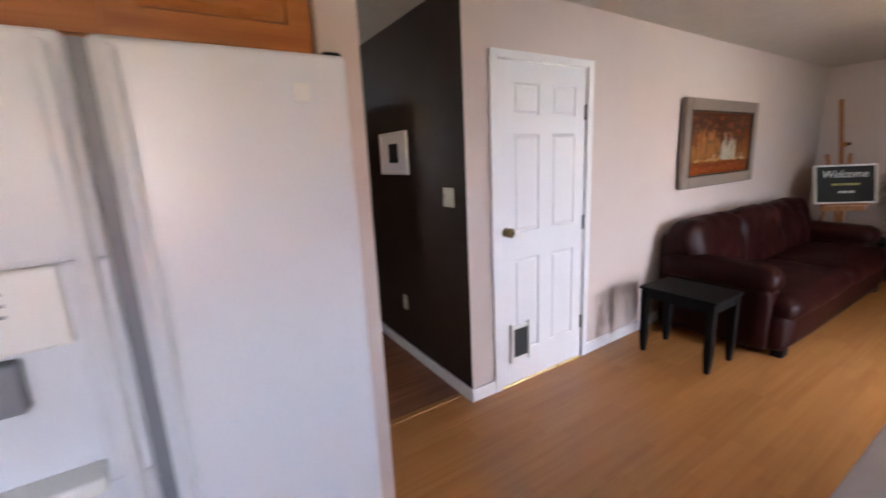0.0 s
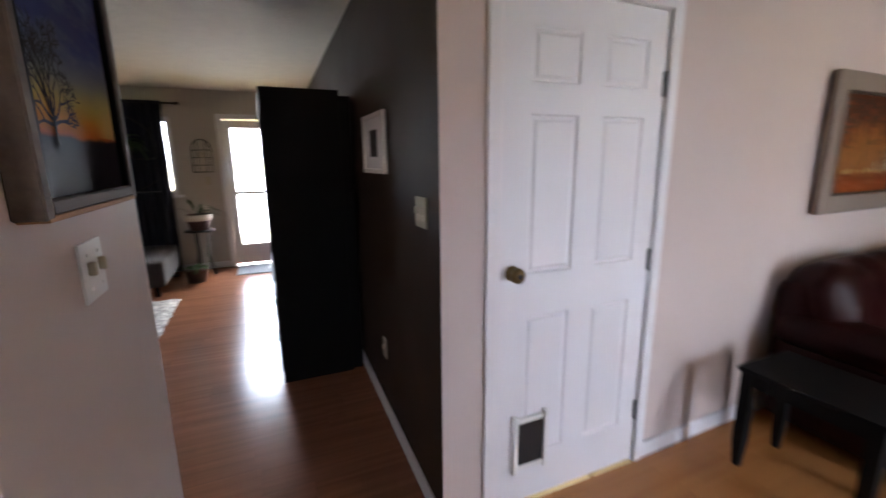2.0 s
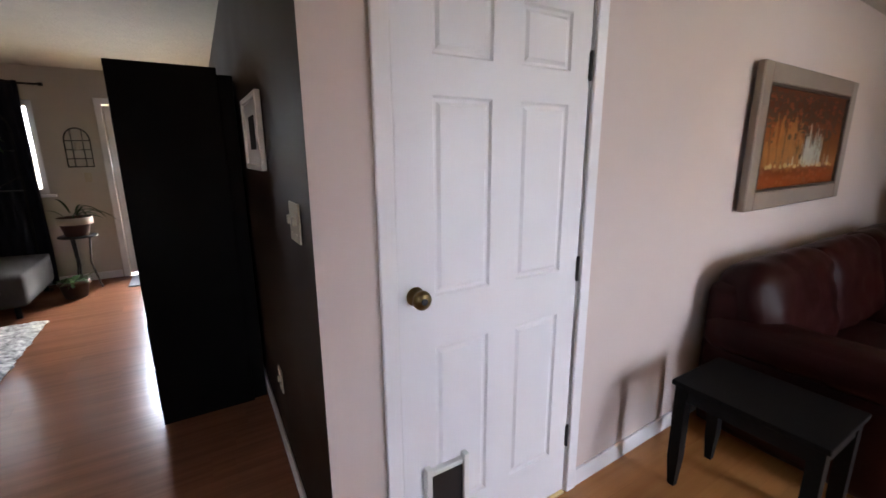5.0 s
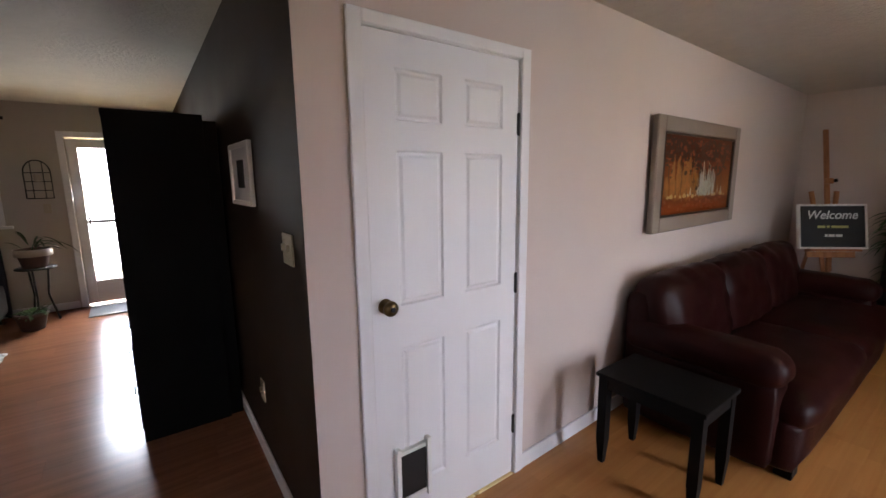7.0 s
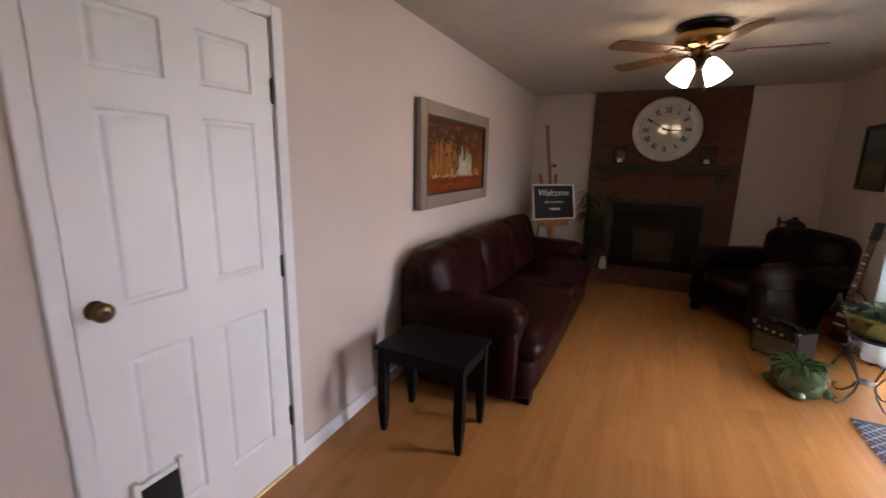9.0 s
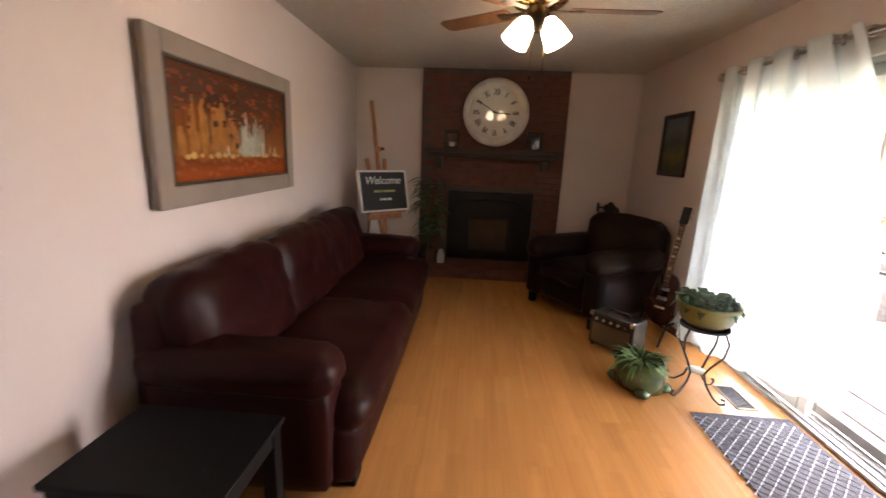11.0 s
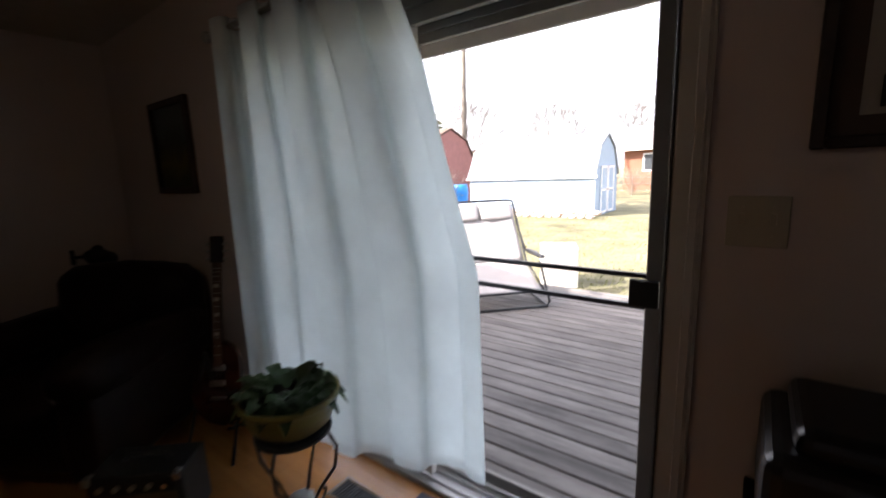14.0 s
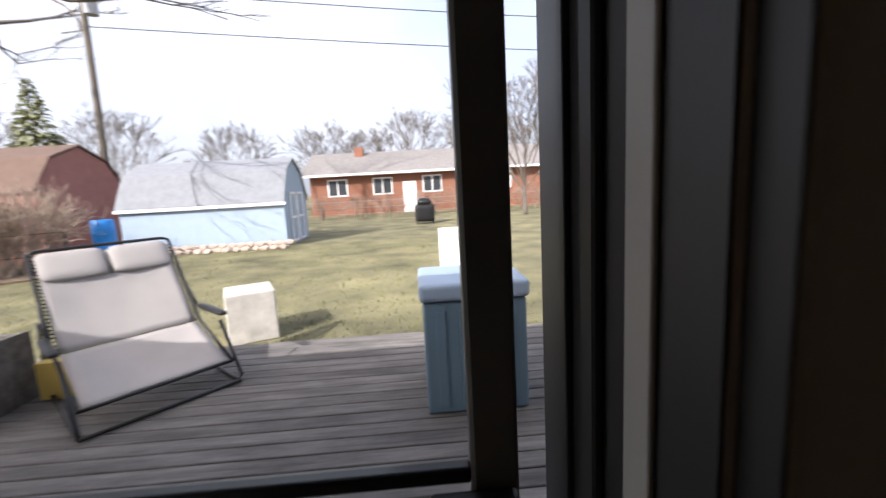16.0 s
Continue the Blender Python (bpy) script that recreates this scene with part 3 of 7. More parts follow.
def hang(name, material, x0, x1, y, z0, z1, folds, depth, parent, lean=None, nx=140, nz=26, seed=1.0, gather=0.0, rise=0.0, back=0.0):
    """A hanging cloth: soft folds that change on the way down; lean moves its free edge with height."""
    bm = bmesh.new()
    rows = []
    for j in range(nz + 1):
        v = j / nz
        row = []
        for i in range(nx + 1):
            u = i / nx
            xa, xb = (x0, x1) if lean is None else lean(v)
            x = xa + (xb - xa) * u
            ph = u * folds * 2 * math.pi
            amp = depth * (1.0 - 0.25 * v) * (0.75 + 0.5 * noise.noise(Vector((u * 4, seed, 0))))
            dy = amp * math.sin(ph + 0.5 * math.sin(2.3 * v + seed) * v) + 0.02 * noise.noise(Vector((u * 6, v * 2.5, seed)))
            dx = 0.010 * noise.noise(Vector((u * 9, v * 3, seed + 4)))
            # gathered cloth doubles back on itself at the sides of each fold
            dx += gather * (1 - 0.35 * v) * math.sin(2 * ph + 0.4 * noise.noise(Vector((u * 3, v * 1.5, seed)))) * min(1, 8 * (1 - u)) * min(1, 8 * u)
            # the free edge is drawn back towards the door
            q = max(0.0, min(1.0, (u - 0.45) / 0.5))
            dy -= back * q * q * (3 - 2 * q) * min(1.0, v * 5)
            low = z0 + rise * (x0 - x)
            row.append(bm.verts.new((x + dx, y + dy, z1 + (low - z1) * v + 0.008 * v * math.sin(ph * 0.5 + 1))))
        rows.append(row)
    for a, b in zip(rows, rows[1:]):
        for i in range(nx):
            bm.faces.new((a[i], a[i + 1], b[i + 1], b[i]))
    ob = finish(name, bm, material, parent, smooth=True)
    so = ob.modifiers.new("thickness", "SOLIDIFY")
    so.thickness = 0.0015
    return ob


curtain = thing("curtain", 4.7, -1.27, 0.03, "white semi-sheer curtain hanging on steel rings", "curtain")


def patio_lean(v):
    return 5.20 + 0.06 * v, 4.08 - 0.285 * min(1.0, v / 0.58) ** 1.05 - 0.02 * max(0.0, v - 0.58)


hang("cloth", M_CURTAIN, 5.2, 4.0, -1.268, 0.03, 2.11, 4.3, 0.050, curtain, patio_lean, 260, 30, 1.0, 0.034, 0.165, 0.085)
for k in range(8):
    bm = bmesh.new()
    pts = [(0.024 * math.cos(a), 0, 0.024 * math.sin(a)) for a in (2 * math.pi * q / 16 for q in range(17))]
    add_tube(bm, pts, 0.005, 6)
    bmesh.ops.transform(bm, matrix=pose(5.16 - k * 0.157, -1.27, 2.066, 0, 0, 55 if k % 2 else -55), verts=bm.verts)
    part("ring", bm, M_STEEL, curtain, "steel grommet ring", True)

# ---- kitchen end ----
fridge = thing("refrigerator", -0.17, 1.3, 0, "white side-by-side refrigerator with an ice dispenser", "refrigerator")
box("body", -0.63, 0.278, 0.985, 1.70, 0.02, 1.735, M_FRIDGE, fridge, 0.006, label="white steel body")
box("door", -0.195, 0.281, 0.915, 0.983, 0.10, 1.752, M_FRIDGE, fridge, 0.016, 4, "white curved door")
bm = bmesh.new()
add_box(bm, -0.63, -0.225, 0.915, 0.983, 1.35, 1.752, 0.014, 3)
add_box(bm, -0.63, -0.225, 0.915, 0.983, 0.10, 0.90, 0.014, 3)
add_box(bm, -0.30, -0.225, 0.915, 0.983, 0.895, 1.355, 0.008, 2)
add_box(bm, -0.63, -0.56, 0.915, 0.983, 0.895, 1.355, 0.008, 2)
add_box(bm, -0.57, -0.29, 0.968, 0.984, 0.89, 1.36)
freezer = part("freezer_door", bm, M_FRIDGE, fridge, "white freezer door")
box("control_panel", -0.562, -0.298, 0.905, 0.966, 1.20, 1.352, M_WHITEPLASTIC, freezer, 0.008, 3)
box("drip_tray", -0.562, -0.298, 0.886, 0.966, 0.892, 0.925, M_WHITEPLASTIC, freezer, 0.008, 3)
box("lever", -0.47, -0.39, 0.925, 0.966, 1.08, 1.18, M_GREYPLASTIC, freezer, 0.008, 3, "grey dispenser lever")
for z in (1.27, 1.29, 1.31):
    box("panel_mark", -0.50, -0.38, 0.9035, 0.9055, z, z + 0.006, M_GREYPLASTIC, freezer, 0)
box("seam", -0.2255, -0.1945, 0.942, 0.984, 0.10, 1.748, M_GREYPLASTIC, fridge, 0.002, label="grey gap between the doors")
for x in (-0.268, -0.178):
    box("handle", x, x + 0.026, 0.878, 0.917, 0.35, 1.73, M_FRIDGE, fridge, 0.012, 4, "long white handle")
box("hinge_cover", 0.235, 0.278, 0.935, 1.0, 1.752, 1.762, M_BLACKMETAL, fridge, 0.006)
box("badge", 0.152, 0.187, 0.912, 0.916, 1.645, 1.685, M_WHITEPLASTIC, fridge, 0.002)

cupboard = thing("wall_cabinet", -0.17, 1.4, 1.86, "golden oak wall cabinet above the refrigerator", "cabinet")
box("carcass", -0.63, 0.287, 1.172, 1.83, 1.80, CEIL - 0.02, M_ORANGEOAK, cupboard, 0.004)
for x0, x1 in ((-0.625, -0.178), (-0.168, 0.282)):
    panelled("cabinet_door", x0, x1, 1.150, 1.805, 2.37, (x0 + 0.06, x1 - 0.06), (1.87, 2.31), {(1, 1)}, M_ORANGEOAK, cupboard, 0.02)

table = thing("kitchen_table", 1.3, -0.3, 0, "pale grey laminate dining table with a rounded corner", "table")
prism("tabletop", [(0.78, -0.74), (1.90, -0.74), (1.92, -0.735), (1.93, -0.72), (1.93, 0.105), (1.925, 0.122), (1.905, 0.13), (0.78, 0.13)], 0.705, 0.74, M_LAMINATE, table, 0.006)
for x, y in ((0.86, -0.66), (1.83, -0.66), (0.86, 0.05), (1.83, 0.05)):
    rod("leg", (x, y, 0), (x, y, 0.706), 0.022, M_STEEL, table)


# ---- divider wall: painting, switches ----
def plate(name, axis, at, side, a0, a1, z0, z1, material, label, toggles=2):
    ob = None
    def pb(nm, a, b, o0, o1, zz0, zz1, par):
        o0, o1 = sorted((at + side * o0, at + side * o1))
        if axis == "x":
            return box(nm, o0, o1, a, b, zz0, zz1, material, par, 0.002)
        return box(nm, a, b, o0, o1, zz0, zz1, material, par, 0.002)
    ob = pb(name, a0, a1, 0.0005, 0.007, z0, z1, None)
    tagged(ob, label, "outlet" if "outlet" in name else "light switch")
    for k in range(toggles):
        c = a0 + (a1 - a0) * (k + 0.5) / toggles
        zc = (z0 + z1) / 2
        o0, o1 = sorted((at + side * 0.0072, at + side * 0.020))
        tg = (o0, o1, c - 0.006, c + 0.006) if axis == "x" else (c - 0.006, c + 0.006, o0, o1)
        box("toggle", *tg, zc - 0.006, zc + 0.020, M_IVORY if material is M_WHITEPLASTIC else material, ob, 0.002)
        for s in (-0.033, 0.033):
            pb("screw", c - 0.003, c + 0.003, 0.0071, 0.0085, zc + s - 0.003, zc + s + 0.003, ob)
    return ob


plate("switch_plate", "x", 0.42, 1, 1.488, 1.604, 1.208, 1.323, M_WHITEPLASTIC, "white double switch plate on the beige wall")
plate("switch_plate", "x", hall_x(1.975) - 0.002, -1, 1.970, 2.085, 1.218, 1.334, M_IVORY, "ivory double switch plate on the brown wall")
plate("outlet_plate", "x", hall_x(2.69) - 0.002, -1, 2.69, 2.76, 0.365, 0.48, M_IVORY, "ivory outlet plate on the brown wall", 1)
plate("switch_plate", "y", SLIDE_Y, 1, 3.02, 3.135, 1.19, 1.305, M_IVORY, "ivory double switch plate beside the patio door")

M_GREYWOOD = wood("weathered picture moulding", (0.09, 0.072, 0.06), (0.17, 0.135, 0.11), 0.7, "y", 20, 0.1)
M_RAWWOOD = wood("raw pine edge", (0.35, 0.17, 0.07), (0.5, 0.28, 0.13), 0.7, "y", 20, 0.1)
M_DUSK = banded("dusk painting", 2, [(0.0, (0.006, 0.004, 0.006)), (0.315, (0.007, 0.005, 0.008)), (0.335, (0.42, 0.09, 0.008)), (0.41, (0.60, 0.26, 0.015)), (0.49, (0.50, 0.40, 0.09)), (0.60, (0.20, 0.23, 0.24)), (0.74, (0.05, 0.07, 0.23)), (1.0, (0.022, 0.03, 0.15))], 1.41, 1.79, 0.5, 0.09, 5)
_t = M_DUSK.node_tree
_p = _t.nodes["Principled BSDF"]
_sky = _p.inputs["Base Color"].links[0].from_socket
_cl = noisy(_t, coords(_t, (1, 5, 16)), 1.0, 5, 0.6)
_cr = ramp(_t, [(0.50, (0, 0, 0)), (0.72, (1, 1, 1))])
_sep = _t.nodes.new("ShaderNodeSeparateXYZ")
_tc = _t.nodes.new("ShaderNodeTexCoord")
_hi = _t.nodes.new("ShaderNodeMapRange")
_hi.inputs["From Min"].default_value, _hi.inputs["From Max"].default_value = 1.53, 1.60
_hi.inputs["To Max"].default_value = 0.75
_mul = _t.nodes.new("ShaderNodeMath")
_mul.operation = "MULTIPLY"
_mix = _t.nodes.new("ShaderNodeMix")
_mix.data_type = "RGBA"
_mix.inputs[7].default_value = (0.20, 0.22, 0.27, 1)
_t.links.new(_tc.outputs["Object"], _sep.inputs[0])
_t.links.new(_sep.outputs[2], _hi.inputs["Value"])
_t.links.new(_cl.outputs["Fac"], _cr.inputs[0])
_t.links.new(_cr.outputs[0], _mul.inputs[0])
_t.links.new(_hi.outputs[0], _mul.inputs[1])
_t.links.new(_mul.outputs[0], _mix.inputs[0])
_t.links.new(_sky, _mix.inputs[6])
_far = _t.nodes.new("ShaderNodeVectorMath")
_far.operation = "DISTANCE"
_far.inputs[1].default_value = (0.446, 1.715, 1.552)
_t.links.new(_tc.outputs["Object"], _far.inputs[0])
_gl = _t.nodes.new("ShaderNodeMapRange")
_gl.interpolation_type = "SMOOTHSTEP"
_gl.inputs["From Min"].default_value, _gl.inputs["From Max"].default_value = 0.10, 0.0
_gl.inputs["To Max"].default_value = 0.8
_cut = _t.nodes.new("ShaderNodeMath")
_cut.operation = "GREATER_THAN"
_cut.inputs[1].default_value = 1.522
_t.links.new(_sep.outputs[2], _cut.inputs[0])
_gm = _t.nodes.new("ShaderNodeMath")
_gm.operation = "MULTIPLY"
_t.links.new(_far.outputs["Value"], _gl.inputs["Value"])
_t.links.new(_gl.outputs[0], _gm.inputs[0])
_t.links.new(_cut.outputs[0], _gm.inputs[1])
_sun = _t.nodes.new("ShaderNodeMix")
_sun.data_type = "RGBA"
_sun.inputs[7].default_value = (0.62, 0.50, 0.20, 1)
_t.links.new(_gm.outputs[0], _sun.inputs[0])
_t.links.new(_mix.outputs[2], _sun.inputs[6])
_t.links.new(_sun.outputs[2], _p.inputs["Base Color"])
M_INK = mat("black paint", (0.006, 0.005, 0.006), 0.6, bump=0.1)
painting = thing("painting", 0.43, 1.53, 1.39, "framed painting of a bare tree at dusk", "painting")
PY0, PY1, PZ0, PZ1 = 1.297, 1.780, 1.39, 1.87
bm = bmesh.new()
add_box(bm, 0.421, 0.463, PY0, PY0 + 0.026, PZ0, PZ1, 0.003)
add_box(bm, 0.421, 0.463, PY1 - 0.026, PY1, PZ0, PZ1, 0.003)
add_box(bm, 0.421, 0.463, PY0 + 0.026, PY1 - 0.026, PZ1 - 0.026, PZ1, 0.003)
add_box(bm, 0.421, 0.463, PY0 + 0.026, PY1 - 0.026, PZ0 + 0.006, PZ0 + 0.028, 0.003)
part("frame", bm, M_GREYWOOD, painting, "grey weathered wooden frame")
# black strips drawn for the shadow gap between frame and recessed canvas
for y0, y1 in ((PY0 + 0.0262, PY0 + 0.044), (PY1 - 0.036, PY1 - 0.0262)):
    box("shadow_gap", 0.4465, 0.4585, y0, y1, PZ0 + 0.03, PZ1 - 0.027, M_BLACKWOOD, painting, 0, label="dark strip standing for the shadow gap in the frame")
box("frame_edge", 0.422, 0.462, PY0 + 0.01, PY1 - 0.004, PZ0 - 0.004, PZ0 + 0.0055, M_RAWWOOD, painting, 0.002)
box("canvas", 0.422, 0.446, PY0 + 0.024, PY1 - 0.024, PZ0 + 0.02, PZ1 - 0.024, M_DUSK, painting, 0)


def limbs(bm, p, d, length, radius, depth, rnd, flat=None, sides=4, spread=0.6, shrink=0.74, kink=0.12, min_r=0.0004):
    """Branching limbs; flat keeps them in the plane of a picture."""
    pts = [p]
    q, dd = Vector(p), Vector(d).normalized()
    n = 3
    for _ in range(n):
        dd = (dd + Vector((rnd.uniform(-kink, kink), rnd.uniform(-kink, kink), rnd.uniform(-kink, kink)))).normalized()
        if flat is not None:
            dd[flat] = 0
        q = q + dd * length / n
        pts.append(q.copy())
    add_tube(bm, pts, radius, sides, max(radius * 0.68, min_r))
    if depth <= 0:
        return
    for k in range(rnd.choice((2, 2, 3))):
        axis = Vector((rnd.uniform(-1, 1), rnd.uniform(-1, 1), rnd.uniform(-0.35, 0.75)))
        nd = (dd + axis.normalized() * spread * rnd.uniform(0.6, 1.25)).normalized()
        if flat is not None:
            nd[flat] = 0
        start = pts[rnd.choice((2, 3, 3))]
        limbs(bm, start, nd, length * shrink * rnd.uniform(0.8, 1.1), max(radius * 0.62, min_r), depth - 1, rnd, flat, sides, spread, shrink, kink, min_r)


bm = bmesh.new()
rnd = random.Random(5)


def painted_bough(y, z, ang, ln, r, depth):
    """A forking bough in the plane of the canvas; ang is measured from upright."""
    pts = [Vector((0.4465, y, z))]
    for _ in range(3):
        ang += rnd.uniform(-0.28, 0.28)
        y, z = y + ln / 3 * math.sin(ang), z + ln / 3 * math.cos(ang)
        pts.append(Vector((0.4465, y, z)))
    add_tube(bm, pts, r, 4, max(r * 0.7, 0.0007))
    if depth:
        side = rnd.choice((-1, 1))
        for k in range(2 + (rnd.random() < 0.35)):
            q = pts[3] if k == 0 else pts[rnd.choice((2, 3))]
            turn = (side if k % 2 else -side) * rnd.uniform(0.25, 0.75)
            a2 = max(-1.75, min(1.75, ang + turn))
            painted_bough(q.y, q.z, a2, ln * rnd.uniform(0.66, 0.84), max(r * 0.66, 0.0008), depth - 1)


add_tube(bm, [Vector((0.4465, 1.434, 1.500)), Vector((0.4465, 1.432, 1.520)), Vector((0.4465, 1.433, 1.552))], 0.0068, 5, 0.0050)
for a0, z0, ln in ((-1.2, 1.538, 0.043), (1.15, 1.540, 0.042), (-0.75, 1.546, 0.046), (0.7, 1.548, 0.044), (-0.3, 1.552, 0.050), (0.2, 1.552, 0.048), (-1.45, 1.532, 0.036), (1.4, 1.533, 0.034)):
    painted_bough(1.433, z0, a0, ln, 0.0036, 5)
for v in bm.verts:
    v.co.x = 0.4462 + max(0.0, (v.co.x - 0.4465) * 0.15) + 0.0004
part("painted_tree", bm, M_INK, painting, "bare black tree")

# picture on the brown wall
small = thing("framed_photo", hall_x(2.74), 2.74, 1.41, "small white frame with a dark photo in a white mat", "picture")
HW = hall_x(2.53) - 0.002
bm = bmesh.new()
for y0, y1, z0, z1 in ((2.530, 2.554, 1.406, 1.706), (2.926, 2.950, 1.406, 1.706), (2.554, 2.926, 1.406, 1.430), (2.554, 2.926, 1.682, 1.706)):
    add_box(bm, HW - 0.022, HW, y0, y1, z0, z1, 0.003)
part("frame", bm, M_WHITEPLASTIC, small, "white frame")
box("mat", HW - 0.011, HW, 2.552, 2.928, 1.428, 1.684, M_TRIM, small, 0)
box("photo", HW - 0.013, HW - 0.0105, 2.67, 2.81, 1.49, 1.625, M_INK, small, 0, label="dark photo")

# black wall unit in the living room, its end panel towards the hall
unit = thing("wall_unit", 1.03, 4.2, 0, "tall black wooden wall unit with open shelves and drawers", "wall unit")
UX0, UX1, UY0, UY1, UH = 0.778, 1.244, 3.346, 5.0, 1.906
box("end_panel", UX0, UX1, UY0, UY0 + 0.025, 0.0, UH, M_BLACKWOOD, unit, 0.003)
box("end_panel", UX0, UX1, UY1 - 0.025, UY1, 0.0, UH, M_BLACKWOOD, unit, 0.003)
box("back_panel", UX1 - 0.012, UX1 + 0.074, UY0 + 0.025, UY1 - 0.025, 0.0, UH - 0.03, M_BLACKWOOD, unit, 0.002)
box("top", UX0 - 0.004, UX1, UY0 + 0.0255, UY1 - 0.0255, UH - 0.03, UH, M_BLACKWOOD, unit, 0.003)
for y in (3.87, 4.44):
    box("divider", UX0 + 0.004, UX1 - 0.0125, y, y + 0.022, 0.06, UH - 0.031, M_BLACKWOOD, unit, 0.002)
for ya, yb in ((UY0 + 0.026, 3.869), (3.893, 4.439), (4.463, UY1 - 0.026)):
    for z in (0.62, 1.02, 1.40):
        box("shelf", UX0 + 0.01, UX1 - 0.013, ya, yb, z, z + 0.022, M_BLACKWOOD, unit, 0.002)
    for z in (0.07, 0.34):
        dr = box("drawer", UX0 - 0.006, UX0 + 0.02, ya + 0.004, yb - 0.004, z, z + 0.25, M_BLACKWOOD, unit, 0.004)
        rod("pull", (UX0 - 0.022, (ya + yb) / 2 - 0.06, z + 0.16), (UX0 - 0.022, (ya + yb) / 2 + 0.06, z + 0.16), 0.006, M_STEEL, dr)


# ---- living room ----
window = setting(thing("window_1", -1.03, FAR_Y, 1.05, "front window in a white frame with a raised blind", "window"))
bm = bmesh.new()
for x0, x1, z0, z1 in ((-1.80, -1.74, 1.05, 2.06), (-0.33, -0.27, 1.05, 2.06), (-1.74, -0.33, 1.05, 1.11), (-1.74, -0.33, 2.0, 2.06), (-1.06, -1.01, 1.11, 2.0)):
    add_box(bm, x0, x1, FAR_Y + 0.03, FAR_Y + 0.08, z0, z1, 0.003)
part("window_frame", bm, M_TRIM, window)
box("window_sill", -1.86, -0.21, FAR_Y - 0.05, FAR_Y + 0.03, 1.015, 1.048, M_TRIM, window, 0.005)
for x0, x1 in ((-1.74, -1.06), (-1.01, -0.33)):
    o = box("pane", x0, x1, FAR_Y + 0.05, FAR_Y + 0.054, 1.11, 2.0, M_GLASS, window, 0)
    o.visible_shadow = False
blind = thing("window_blind", -0.5, FAR_Y, 1.1, "white slatted blind at the window", "blind")
for k in range(30):
    box("slat", -0.62, -0.30, FAR_Y + 0.004, FAR_Y + 0.026, 1.12 + k * 0.03, 1.123 + k * 0.03, M_WHITEPLASTIC, blind, 0)

rod2 = thing("curtain_rod", -1.1, FAR_Y - 0.09, 2.2, "black curtain rod over the front window", "curtain rod")
rod("pole", (-2.3, FAR_Y - 0.09, 2.215), (-0.17, FAR_Y - 0.09, 2.215), 0.011, M_BLACKMETAL, rod2)
rod("finial", (-0.17, FAR_Y - 0.09, 2.215), (-0.13, FAR_Y - 0.09, 2.215), 0.018, M_BLACKMETAL, rod2)
rod("bracket", (-0.22, FAR_Y - 0.001, 2.215), (-0.22, FAR_Y - 0.09, 2.215), 0.008, M_BLACKMETAL, rod2)
for xa, xb, s in ((-0.80, -0.33, 3.0), (-2.25, -1.73, 7.0)):
    c = thing("curtain", (xa + xb) / 2, FAR_Y - 0.09, 0.02, "dark navy curtain hanging to the floor", "curtain")
    hang("cloth", M_NAVY, xa, xb, FAR_Y - 0.09, 0.02, 2.24, 5, 0.03, c, None, 50, 10, s)

front = setting(thing("door_3", 0.78, FAR_Y + 0.05, 0, "white glazed storm door with daylight behind", "door"))
bm = bmesh.new()
for x0, x1, z0, z1 in ((0.33, 0.43, 0.02, 2.03), (1.13, 1.22, 0.02, 2.03), (0.43, 1.13, 0.02, 0.30), (0.43, 1.13, 1.93, 2.03), (0.43, 1.13, 1.02, 1.06)):
    add_box(bm, x0, x1, FAR_Y + 0.06, FAR_Y + 0.10, z0, z1, 0.004)
part("door_frame", bm, M_TRIM, front)
for z0, z1 in ((0.30, 1.02), (1.06, 1.93)):
    o = box("pane", 0.43, 1.13, FAR_Y + 0.078, FAR_Y + 0.082, z0, z1, M_GLASS, front, 0)
    o.visible_shadow = False
box("door_handle", 0.445, 0.465, FAR_Y + 0.02, FAR_Y + 0.06, 0.98, 1.10, M_BLACKMETAL, front, 0.004)
bm = bmesh.new()
add_box(bm, 0.262, 0.328, FAR_Y - 0.018, FAR_Y - 0.001, 0, 2.11, 0.004)
add_box(bm, 1.222, 1.277, FAR_Y - 0.018, FAR_Y - 0.001, 0, 2.11, 0.004)
add_box(bm, 0.328, 1.222, FAR_Y - 0.018, FAR_Y - 0.001, 2.045, 2.11, 0.004)
setting(finish("trim_front_door", bm, M_TRIM), "white painted front door casing", "trim")
tagged(box("door_mat", 0.35, 1.15, 6.55, 7.05, 0.002, 0.012, mat("grey mat", (0.2, 0.2, 0.21), 0.95, bump=0.6), bevel=0.003), "flat grey mat inside the front door", "mat")

M_GREYSOFA = mat("charcoal upholstery", (0.045, 0.042, 0.042), 0.9, var=0.15, bump=0.5, bscale=250)
M_GREEN = mat("sage green cloth", (0.085, 0.115, 0.085), 0.95, var=0.15, bump=0.5, bscale=250)
sofa2 = thing("sectional_sofa", -1.4, 6.3, 0, "charcoal fabric sectional sofa with a chaise", "sofa")
soft("seat", -2.9, -0.33, 5.87, 6.98, 0.10, 0.43, M_GREYSOFA, sofa2, 0.05, 0.02)
soft("backrest", -2.9, -1.02, 6.72, 7.02, 0.40, 0.80, M_GREYSOFA, sofa2, 0.09, 0.04)
soft("back_cushion", -1.95, -1.02, 6.52, 6.80, 0.42, 0.88, M_GREYSOFA, sofa2, 0.1, 0.05)
for x, y in ((-0.42, 5.95), (-2.8, 5.95), (-0.42, 6.9), (-2.8, 6.9)):
    rod("leg", (x, y, 0), (x, y, 0.11), 0.025, M_BLACKWOOD, sofa2)
cush = soft("cushion", -1.36, -0.92, 6.34, 6.48, 0.445, 0.80, M_GREEN, None, 0.05, 0.04)
